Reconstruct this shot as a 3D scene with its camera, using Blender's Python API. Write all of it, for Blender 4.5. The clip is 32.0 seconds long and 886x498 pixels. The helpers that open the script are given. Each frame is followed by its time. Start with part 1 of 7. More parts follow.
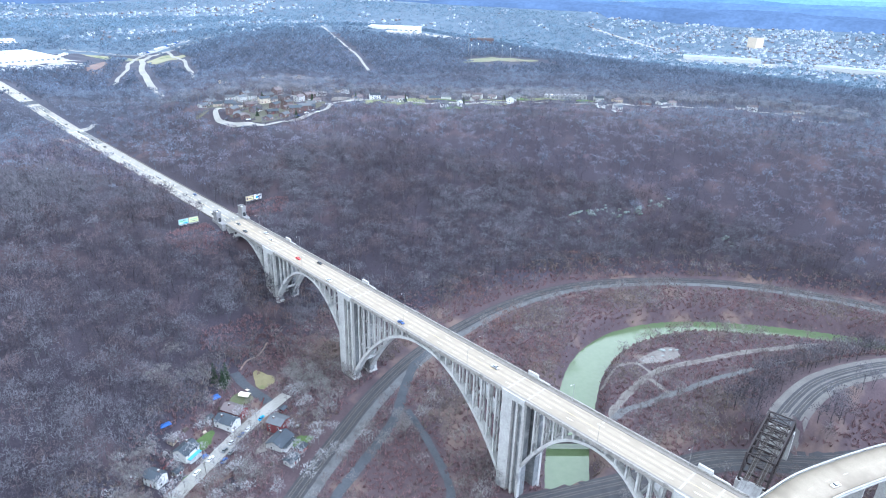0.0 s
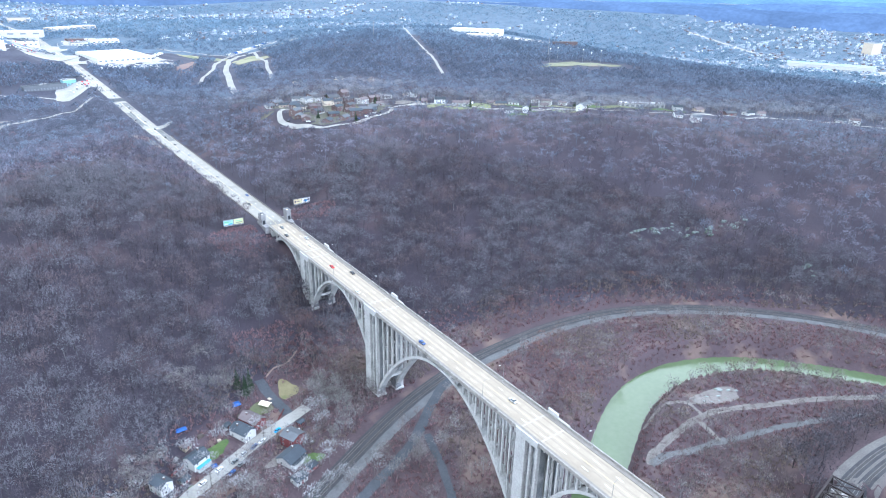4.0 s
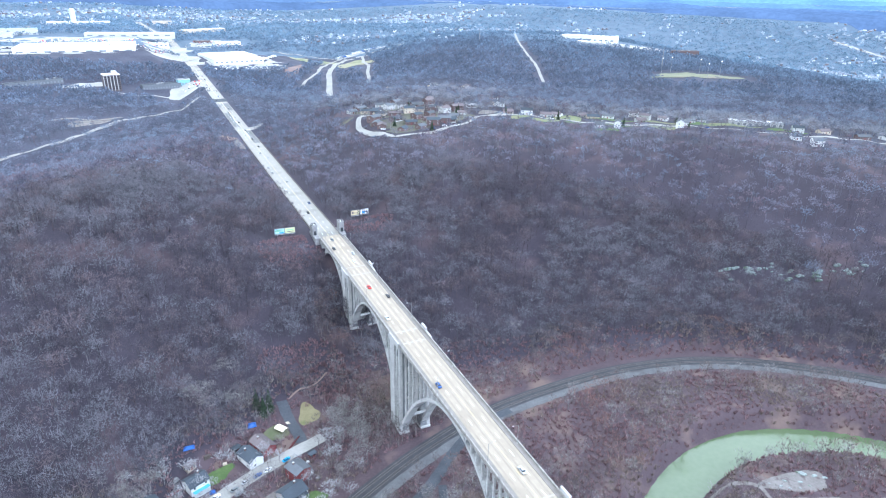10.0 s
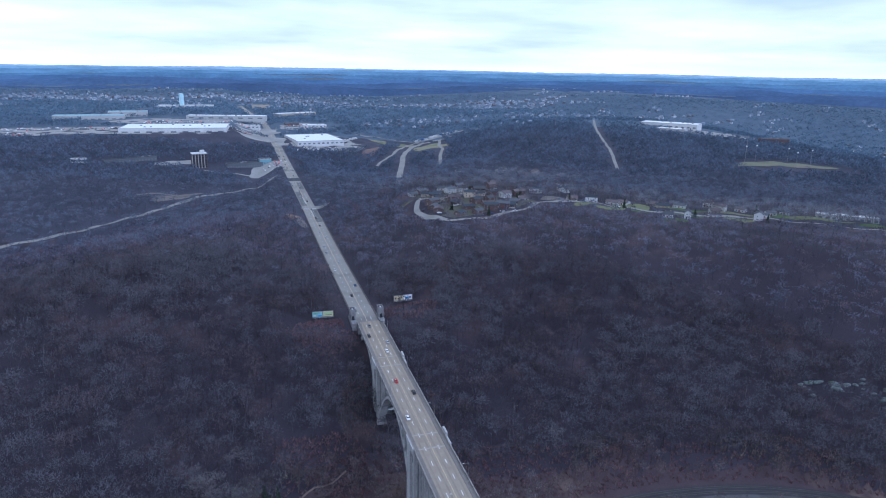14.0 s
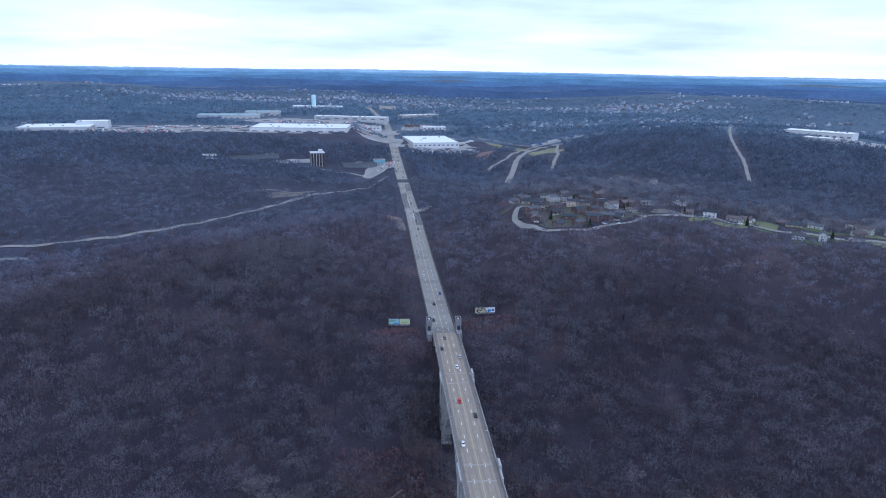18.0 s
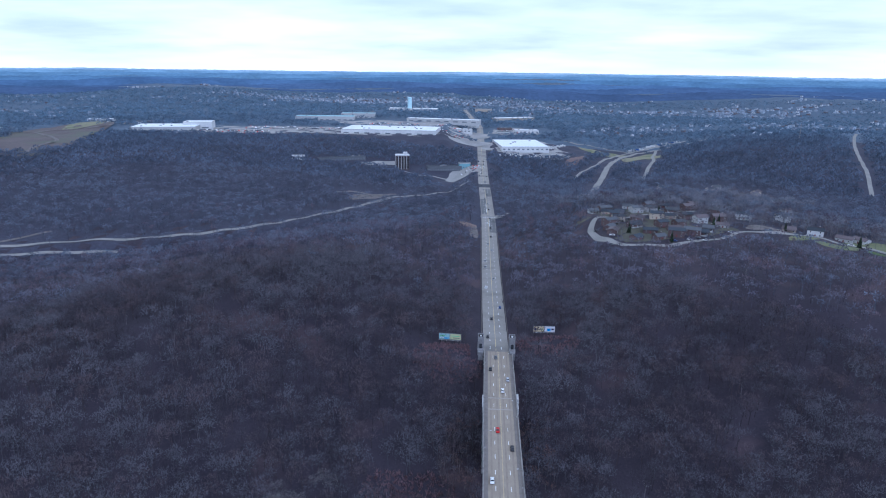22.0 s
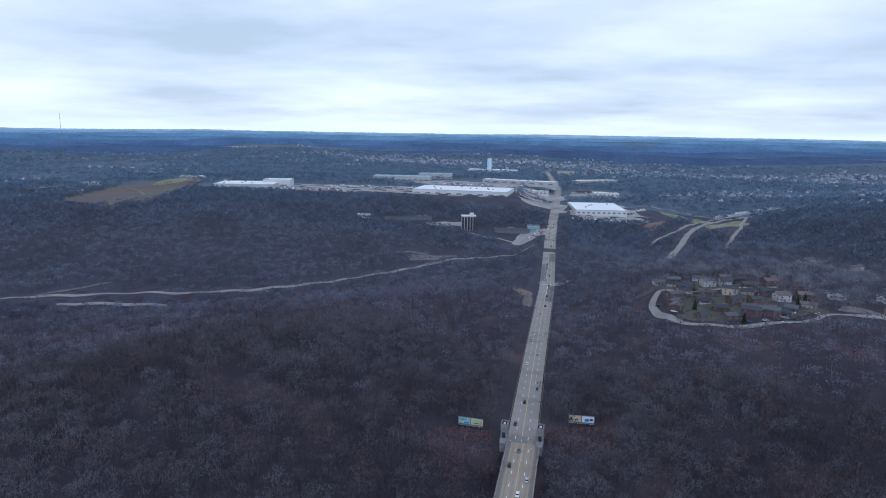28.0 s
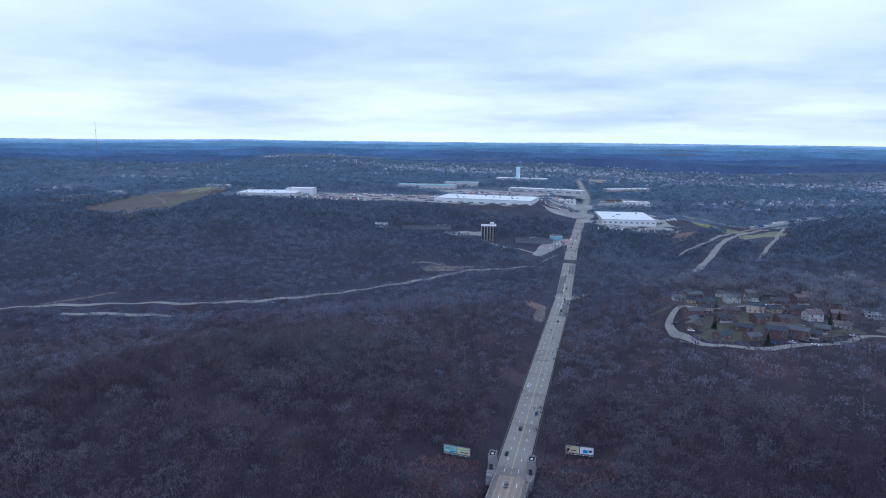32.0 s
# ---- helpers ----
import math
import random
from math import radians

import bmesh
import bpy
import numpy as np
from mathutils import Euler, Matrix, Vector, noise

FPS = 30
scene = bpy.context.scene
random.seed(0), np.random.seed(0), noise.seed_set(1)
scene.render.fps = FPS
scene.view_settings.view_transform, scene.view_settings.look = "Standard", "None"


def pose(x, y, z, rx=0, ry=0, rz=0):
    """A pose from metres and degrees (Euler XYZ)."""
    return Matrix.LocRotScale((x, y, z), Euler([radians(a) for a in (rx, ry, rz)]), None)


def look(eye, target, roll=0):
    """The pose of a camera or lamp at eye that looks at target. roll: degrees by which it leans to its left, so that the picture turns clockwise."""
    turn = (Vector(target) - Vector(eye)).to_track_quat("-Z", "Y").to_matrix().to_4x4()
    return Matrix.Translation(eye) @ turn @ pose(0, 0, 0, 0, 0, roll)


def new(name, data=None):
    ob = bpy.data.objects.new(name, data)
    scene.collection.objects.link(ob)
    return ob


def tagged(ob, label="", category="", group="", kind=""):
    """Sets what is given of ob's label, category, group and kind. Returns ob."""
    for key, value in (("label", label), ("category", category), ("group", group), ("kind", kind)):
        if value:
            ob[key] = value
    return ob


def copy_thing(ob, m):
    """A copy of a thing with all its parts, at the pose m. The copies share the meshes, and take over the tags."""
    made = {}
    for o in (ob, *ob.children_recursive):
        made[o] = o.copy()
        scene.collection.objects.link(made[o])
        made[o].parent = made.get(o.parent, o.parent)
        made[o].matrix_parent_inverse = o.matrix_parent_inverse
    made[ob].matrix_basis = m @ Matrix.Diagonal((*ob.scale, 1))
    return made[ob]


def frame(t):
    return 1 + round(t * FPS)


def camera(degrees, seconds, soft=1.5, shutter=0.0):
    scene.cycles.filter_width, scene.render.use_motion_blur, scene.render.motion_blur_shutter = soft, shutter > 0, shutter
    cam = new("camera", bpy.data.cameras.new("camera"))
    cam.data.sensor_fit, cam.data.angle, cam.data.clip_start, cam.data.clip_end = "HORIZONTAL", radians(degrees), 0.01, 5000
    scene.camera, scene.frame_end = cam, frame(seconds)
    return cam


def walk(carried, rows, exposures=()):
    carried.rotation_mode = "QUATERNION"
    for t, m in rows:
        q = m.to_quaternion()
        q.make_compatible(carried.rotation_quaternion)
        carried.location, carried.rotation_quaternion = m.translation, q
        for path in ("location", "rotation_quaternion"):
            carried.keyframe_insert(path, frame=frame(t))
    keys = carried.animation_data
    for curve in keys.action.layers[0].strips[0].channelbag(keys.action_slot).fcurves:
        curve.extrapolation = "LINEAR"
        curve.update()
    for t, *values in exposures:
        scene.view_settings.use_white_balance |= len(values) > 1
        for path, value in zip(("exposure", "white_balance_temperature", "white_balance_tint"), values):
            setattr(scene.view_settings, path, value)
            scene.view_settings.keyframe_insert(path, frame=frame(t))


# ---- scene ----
cam = camera(69.88, 32.0, soft=1.05)


def aimed(x, y, z, yaw, pitch, roll):
    """Camera pose: yaw in degrees clockwise from the bridge's axis (+y), pitch up, roll to the left."""
    a, p = radians(yaw), radians(pitch)
    ahead = Vector((math.sin(a) * math.cos(p), math.cos(a) * math.cos(p), math.sin(p)))
    return look((x, y, z), Vector((x, y, z)) + ahead * 100, roll)


PATH = [
    (0, -209.7, -293.8, 255.7, 44.36, -23.27, 1.65),
    (1, -200.0, -295.0, 255.7, 42.26, -23.32, 1.56),
    (2, -190.4, -296.1, 255.6, 40.15, -23.31, 1.48),
    (3, -180.7, -296.3, 255.6, 38.13, -23.29, 1.37),
    (3.5, -175.8, -296.1, 255.6, 37.14, -23.28, 1.35),
    (5.5, -156.4, -294.2, 255.4, 33.51, -23.24, 1.33),
    (6, -151.6, -293.5, 255.3, 32.64, -23.22, 1.34),
    (7, -142.0, -291.7, 255.1, 30.88, -23.26, 1.26),
    (8, -132.6, -289.6, 254.9, 28.99, -23.22, 1.23),
    (9, -123.2, -287.2, 254.8, 27.11, -23.28, 1.19),
    (9.5, -118.6, -285.9, 254.7, 26.18, -23.28, 1.13),
    (10, -114.0, -284.6, 254.7, 25.27, -23.05, 1.13),
    (10.5, -109.4, -283.3, 254.7, 24.31, -19.97, 1.04),
    (11, -104.8, -281.9, 254.7, 23.47, -18.29, 1.13),
    (11.5, -100.3, -280.5, 254.7, 22.58, -16.42, 1.07),
    (12, -95.8, -279.0, 254.7, 21.78, -16.08, 1.08),
    (13, -86.8, -275.7, 254.6, 19.61, -16.09, 1.04),
    (14, -77.8, -272.1, 254.4, 17.27, -16.08, 1.01),
    (14.5, -73.4, -270.2, 254.3, 16.02, -16.06, 1.03),
    (16.5, -56.1, -261.6, 253.9, 10.27, -16.01, 1.02),
    (17, -51.9, -259.2, 253.8, 8.67, -16.02, 1.08),
    (18, -43.8, -253.9, 253.5, 5.66, -16.02, 0.96),
    (19, -35.9, -248.1, 253.4, 3.20, -15.98, 0.98),
    (20, -28.1, -241.9, 253.2, 0.73, -15.93, 1.05),
    (21, -20.4, -235.4, 253.1, -1.32, -15.94, 0.82),
    (22, -13.1, -228.5, 253.0, -3.59, -15.93, 0.72),
    (23, -6.5, -221.3, 253.0, -5.88, -15.93, 0.82),
    (24, -0.4, -213.9, 252.9, -8.11, -15.93, 0.78),
    (25, 5.5, -206.3, 252.5, -10.44, -15.90, 0.86),
    (25.5, 8.3, -202.4, 252.1, -11.49, -15.60, 0.87),
    (27.5, 19.4, -186.7, 250.1, -11.79, -14.66, 0.91),
    (28, 22.3, -182.6, 249.4, -11.83, -10.64, 0.91),
    (28.5, 25.3, -178.5, 248.7, -11.85, -10.00, 0.84),
    (29, 28.1, -174.3, 248.1, -11.81, -9.97, 0.82),
    (29.5, 30.9, -170.1, 247.7, -11.72, -9.92, 0.79),
    (30, 33.6, -165.7, 247.3, -11.81, -9.90, 0.76),
    (30.5, 36.2, -161.2, 247.1, -14.97, -9.95, 0.69),
    (31, 38.8, -156.7, 247.0, -15.34, -9.94, 0.58),
    (31.5, 41.3, -152.1, 246.9, -15.25, -9.90, 0.48),
    (32, 43.9, -147.6, 246.8, -15.16, -9.88, 0.59),
]
EXPOSURES = [(0, 2.03, 4780, 11), (10.5, 2.0, 4780, 11), (11.0, 1.65, 4700, 12), (11.5, 1.1, 4560, 14), (12.0, 0.61, 4480, 16), (12.6, 0.25, 4430, 19), (26.6, 0.24, 4430, 19), (27.9, -0.06, 4680, 17), (28.6, -0.03, 4640, 17), (30.2, -0.06, 4440, 18), (32, -0.04, 4420, 19)]
walk(cam, [(t, aimed(*p)) for t, *p in PATH], EXPOSURES)

# ---- light: an overcast winter sky ----
world = bpy.data.worlds.new("overcast_sky")
scene.world = world
world.use_nodes = True
wn, wl = world.node_tree.nodes, world.node_tree.links
wn.clear()


def wnode(kind, **values):
    n = wn.new(kind)
    for key, value in values.items():
        n.inputs[key].default_value = value
    return n


sky = wn.new("ShaderNodeTexSky")
sky.sky_type, sky.sun_disc, sky.sun_elevation, sky.sun_rotation = "NISHITA", False, radians(32), radians(150)
coord = wn.new("ShaderNodeTexCoord")
split = wn.new("ShaderNodeSeparateXYZ")
wl.new(coord.outputs["Generated"], split.inputs[0])
lift = wn.new("ShaderNodeMath")
lift.operation, lift.inputs[1].default_value = "ADD", 0.10
wl.new(split.outputs["Z"], lift.inputs[0])
low = wn.new("ShaderNodeMath")
low.operation, low.inputs[1].default_value = "MAXIMUM", 0.03
wl.new(lift.outputs[0], low.inputs[0])
plane = wn.new("ShaderNodeCombineXYZ")
for axis in "XY":
    div = wn.new("ShaderNodeMath")
    div.operation = "DIVIDE"
    wl.new(split.outputs[axis], div.inputs[0])
    wl.new(low.outputs[0], div.inputs[1])
    wl.new(div.outputs[0], plane.inputs[axis])
stretch = wn.new("ShaderNodeMapping")
stretch.inputs["Scale"].default_value = (0.3, 0.32, 1)
stretch.inputs["Rotation"].default_value = (0, 0, radians(8))
wl.new(plane.outputs[0], stretch.inputs[0])
clouds = wnode("ShaderNodeTexNoise", Scale=1.3, Detail=6.0, Roughness=0.5)
wl.new(stretch.outputs[0], clouds.inputs["Vector"])
ramp = wn.new("ShaderNodeValToRGB")
ramp.color_ramp.elements[0].position, ramp.color_ramp.elements[0].color = 0.36, (0.6, 0.592, 0.47, 1)
ramp.color_ramp.elements[1].position, ramp.color_ramp.elements[1].color = 0.66, (1.08, 0.98, 0.845, 1)
wl.new(clouds.outputs["Fac"], ramp.inputs[0])
thin = wn.new("ShaderNodeMixRGB")
thin.inputs[0].default_value = 0.9
dim = wn.new("ShaderNodeMixRGB")
dim.blend_type, dim.inputs[0].default_value, dim.inputs[2].default_value = "MULTIPLY", 1.0, (0.1, 0.1, 0.1, 1)
wl.new(sky.outputs[0], dim.inputs[1])
wl.new(dim.outputs[0], thin.inputs[1])
rim = wn.new("ShaderNodeMapRange")
rim.interpolation_type = "SMOOTHSTEP"
for key, value in (("From Min", 0.035), ("From Max", -0.02), ("To Min", 0.0), ("To Max", 0.85)):
    rim.inputs[key].default_value = value
wl.new(split.outputs["Z"], rim.inputs["Value"])
edge = wn.new("ShaderNodeMixRGB")
edge.inputs[2].default_value = (1.12, 1.06, 0.93, 1)
wl.new(rim.outputs[0], edge.inputs[0])
wl.new(ramp.outputs[0], edge.inputs[1])
wl.new(edge.outputs[0], thin.inputs[2])
back = wnode("ShaderNodeBackground", Strength=1.15)
wl.new(thin.outputs[0], back.inputs["Color"])
wl.new(back.outputs[0], wn.new("ShaderNodeOutputWorld").inputs[0])

sun = new("sun", bpy.data.lights.new("sun", "SUN"))
sun.data.energy, sun.data.angle, sun.data.color = 0.6, radians(25), (0.95, 0.96, 0.97)
sun.matrix_world = look((0, 0, 900), (-260, 450, 575))

# ---- materials ----


def material(name, a, b, scale=0.2, fine=3.0, rough=0.85, metal=0.0, bump=0.0, c=None, c_scale=0.02, c_at=0.55, vary=0.0, spec=0.3, island=0.0):
    """Two tones a and b mixed by noise at two scales, a third tone c in patches, and a fine bump. Scales are in 1/m."""
    m = bpy.data.materials.new(name)
    m.use_nodes = True
    n, l = m.node_tree.nodes, m.node_tree.links
    bsdf = n["Principled BSDF"]
    bsdf.inputs["Roughness"].default_value, bsdf.inputs["Metallic"].default_value = rough, metal
    bsdf.inputs["Specular IOR Level"].default_value = spec
    geo = n.new("ShaderNodeNewGeometry")
    big, small = n.new("ShaderNodeTexNoise"), n.new("ShaderNodeTexNoise")
    big.inputs["Scale"].default_value, small.inputs["Scale"].default_value = scale, fine
    big.inputs["Detail"].default_value, small.inputs["Detail"].default_value = 3, 2
    for t in (big, small):
        l.new(geo.outputs["Position"], t.inputs["Vector"])
    add = n.new("ShaderNodeMath")
    add.operation = "ADD"
    l.new(big.outputs["Fac"], add.inputs[0])
    l.new(small.outputs["Fac"], add.inputs[1])
    ramp = n.new("ShaderNodeMapRange")
    ramp.inputs["From Min"].default_value, ramp.inputs["From Max"].default_value = 0.7, 1.3
    l.new(add.outputs[0], ramp.inputs["Value"])
    mix = n.new("ShaderNodeMixRGB")
    mix.inputs[1].default_value, mix.inputs[2].default_value = (*a, 1), (*b, 1)
    l.new(ramp.outputs[0], mix.inputs[0])
    out = mix.outputs[0]
    if c:
        patch = n.new("ShaderNodeTexNoise")
        patch.inputs["Scale"].default_value, patch.inputs["Detail"].default_value = c_scale, 4
        l.new(geo.outputs["Position"], patch.inputs["Vector"])
        edge = n.new("ShaderNodeMapRange")
        edge.inputs["From Min"].default_value, edge.inputs["From Max"].default_value = c_at, c_at + 0.12
        l.new(patch.outputs["Fac"], edge.inputs["Value"])
        third = n.new("ShaderNodeMixRGB")
        third.inputs[2].default_value = (*c, 1)
        l.new(edge.outputs[0], third.inputs[0])
        l.new(out, third.inputs[1])
        out = third.outputs[0]
    if vary or island:
        info = n.new("ShaderNodeObjectInfo")
        hsv = n.new("ShaderNodeHueSaturation")
        span = n.new("ShaderNodeMapRange")
        span.inputs["To Min"].default_value, span.inputs["To Max"].default_value = 1 - max(vary, island), 1 + max(vary, island)
        l.new(geo.outputs["Random Per Island"] if island else info.outputs["Random"], span.inputs["Value"])
        l.new(span.outputs[0], hsv.inputs["Value"])
        l.new(out, hsv.inputs["Color"])
        out = hsv.outputs[0]
    l.new(out, bsdf.inputs["Base Color"])
    if bump:
        bm_ = n.new("ShaderNodeBump")
        bm_.inputs["Strength"].default_value, bm_.inputs["Distance"].default_value = bump, 0.3
        l.new(small.outputs["Fac"], bm_.inputs["Height"])
        l.new(bm_.outputs[0], bsdf.inputs["Normal"])
    return m


LITTER = material("leaf_litter", (0.028, 0.024, 0.033), (0.047, 0.039, 0.051), 0.05, 0.9, 0.95, bump=0.4, c=(0.072, 0.052, 0.06), c_scale=0.024, c_at=0.56)
VALLEY = material("valley_brush_floor", (0.05, 0.036, 0.042), (0.08, 0.057, 0.064), 0.07, 0.8, 0.95, bump=0.4, c=(0.125, 0.09, 0.078), c_scale=0.035, c_at=0.55)
CONCRETE = material("weathered_concrete", (0.3, 0.295, 0.285), (0.44, 0.435, 0.42), 0.15, 1.2, 0.85, bump=0.1, c=(0.19, 0.195, 0.2), c_scale=0.09, c_at=0.6)
DECK = material("worn_concrete_roadway", (0.25, 0.211, 0.162), (0.3, 0.256, 0.2), 0.3, 2.0, 0.85, c=(0.222, 0.187, 0.144), c_scale=0.05)
WALKWAY = material("stained_concrete_walkway", (0.15, 0.135, 0.12), (0.21, 0.19, 0.172), 0.3, 2.0, 0.9)
PARAPET = material("stained_parapet_concrete", (0.2, 0.185, 0.168), (0.3, 0.282, 0.26), 0.4, 2.0, 0.9, c=(0.15, 0.14, 0.13), c_scale=0.3)
STONE = material("grey_pylon_stone", (0.15, 0.145, 0.145), (0.26, 0.255, 0.255), 0.4, 1.5, 0.9, bump=0.3)
ASPHALT = material("worn_grey_asphalt", (0.23, 0.215, 0.19), (0.29, 0.272, 0.243), 0.1, 1.0, 0.9, c=(0.187, 0.176, 0.158), c_scale=0.04)
DARK_ASPHALT = material("dark_asphalt", (0.042, 0.046, 0.055), (0.07, 0.074, 0.085), 0.1, 1.0, 0.9)
PALE_ROAD = material("pale_road", (0.2, 0.193, 0.178), (0.28, 0.27, 0.25), 0.08, 1.0, 0.9)
GRAVEL = material("rail_gravel", (0.08, 0.08, 0.084), (0.125, 0.125, 0.13), 0.15, 1.5, 0.95, bump=0.4, c=(0.07, 0.068, 0.07), c_scale=0.12)
DIRT = material("pale_dirt", (0.12, 0.106, 0.1), (0.185, 0.17, 0.16), 0.12, 1.0, 0.95, c=(0.085, 0.066, 0.064), c_scale=0.2, c_at=0.55)
PAINT = material("white_road_paint", (0.68, 0.68, 0.66), (0.8, 0.8, 0.78), 0.5, 3.0, 0.7)
YELLOW = material("faded_yellow_paint", (0.5, 0.4, 0.2), (0.58, 0.48, 0.28), 0.5, 3.0, 0.7)
BARK = material("grey_bark", (0.12, 0.105, 0.1), (0.2, 0.18, 0.17), 0.3, 2.0, 0.95)
TWIG = material("bare_twigs", (0.095, 0.078, 0.075), (0.145, 0.122, 0.117), 0.045, 0.16, 0.95, island=0.5, c=(0.17, 0.1, 0.085), c_scale=0.013, c_at=0.58)
PALE_TWIG = material("silver_grey_twigs", (0.165, 0.154, 0.152), (0.24, 0.225, 0.222), 0.06, 0.3, 0.95, island=0.25)
NEEDLE = material("dark_green_needles", (0.02, 0.035, 0.02), (0.045, 0.065, 0.035), 0.3, 1.5, 0.9)
SHRUB = material("russet_brush", (0.135, 0.083, 0.09), (0.2, 0.13, 0.137), 0.08, 0.5, 0.95, island=0.4)
STRAW = material("straw_brush", (0.14, 0.11, 0.095), (0.21, 0.17, 0.148), 0.08, 0.5, 0.95, island=0.4)
GRASS = material("winter_grass", (0.09, 0.088, 0.055), (0.135, 0.128, 0.083), 0.1, 1.0, 0.95, c=(0.08, 0.095, 0.045), c_scale=0.05, c_at=0.52)
LAWN = material("green_lawn", (0.05, 0.08, 0.025), (0.085, 0.12, 0.04), 0.2, 1.0, 0.95)
STEEL = material("rusty_black_steel", (0.02, 0.016, 0.017), (0.042, 0.033, 0.033), 0.5, 3.0, 0.85)
RAIL = material("worn_rail_steel", (0.12, 0.115, 0.11), (0.2, 0.19, 0.185), 0.5, 3.0, 0.6, metal=0.5)
TIMBER = material("dark_sleeper_wood", (0.06, 0.05, 0.045), (0.1, 0.085, 0.075), 0.5, 3.0, 0.9)
POLE = material("grey_lamp_pole", (0.2, 0.2, 0.2), (0.27, 0.27, 0.27), 0.5, 3.0, 0.6, metal=0.4)
WHITE = material("white_siding", (0.5, 0.5, 0.49), (0.62, 0.62, 0.61), 0.3, 2.0, 0.7)
GLASS = material("dark_window_glass", (0.02, 0.022, 0.026), (0.04, 0.043, 0.05), 0.4, 2.0, 0.15, spec=0.6)
BLACK = material("black_rubber", (0.015, 0.015, 0.015), (0.03, 0.03, 0.03), 1.0, 4.0, 0.8)


def plain(name, rgb, rough=0.7, metal=0.0, vary=0.0):
    return material(name, tuple(v * 0.88 for v in rgb), tuple(min(1, v * 1.1) for v in rgb), 0.3, 2.0, rough, metal, vary=vary)



# Floors of the farther woods, with distance haze painted into the colour.
MID_HAZE_FLOOR = material("mid_hazed_woodland_floor", (0.036, 0.036, 0.052), (0.058, 0.058, 0.082), 0.02, 0.3, 0.95)
FAR_HAZE_FLOOR = material("far_hazed_woodland_floor", (0.06, 0.083, 0.117), (0.098, 0.13, 0.174), 0.03, 0.1, 0.95)
# ---- the lie of the land: a heightfield in numpy ----


def smooth(a, b, v):
    u = np.clip((v - a) / (b - a), 0, 1)
    return u * u * (3 - 2 * u)


def bell(x, y, cx, cy, sx, sy):
    return np.exp(-((x - cx) / sx) ** 2 - ((y - cy) / sy) ** 2)


def away(x, y, line):
    """The distance from a polyline of (x, y), and the share of the way along it."""
    best, share = np.full(np.shape(x), 1e9), np.zeros(np.shape(x))
    count = len(line) - 1
    for k in range(count):
        (ax, ay), (bx, by) = line[k], line[k + 1]
        dx, dy = bx - ax, by - ay
        u = np.clip(((x - ax) * dx + (y - ay) * dy) / (dx * dx + dy * dy), 0, 1)
        d = np.hypot(x - ax - u * dx, y - ay - u * dy)
        share = np.where(d < best, (k + u) / count, share)
        best = np.minimum(best, d)
    return best, share


RIVER = [(-170, -330), (-60, -222), (22, -157), (50, -136), (96, -111), (125, -96), (158, -88), (190, -91), (228, -108), (262, -140), (295, -183), (325, -233), (360, -320)]
for _ in range(3):
    RIVER = RIVER[:1] + [(a[0] * u + b[0] * (1 - u), a[1] * u + b[1] * (1 - u)) for a, b in zip(RIVER, RIVER[1:]) for u in (0.75, 0.25)] + RIVER[-1:]
ROAD_Y, ROAD_X, ROAD_Z = (150, 300, 545, 800, 1050, 1600, 2300), (-1.2, -3.4, -5.5, -14, -18, -28, -95), (73, 73.4, 74, 86, 91, 94, 100)
HOLLOW = [(-1100, 120), (-576, 356), (-486, 405), (-413, 430), (-345, 460), (-315, 485), (-257, 540), (-215, 595), (-184, 642), (-147, 700), (-91, 738), (-36, 772)]
RAIL_A = [(-190, -135), (-130, -95), (-91, -71), (-55, -52), (-9, -30), (50, -12), (99, -7), (146, -7), (207, -20), (275, -61), (326, -114), (360, -172), (378, -225), (392, -330)]
YARD = [(-20, -150), (14, -166), (56, -187), (93, -203), (106, -213), (120, -229), (138, -247), (160, -262), (200, -290)]
RAIL_C = [(40, -236), (75, -227), (118, -222), (150, -221), (187, -224), (216, -234), (246, -250), (300, -300)]


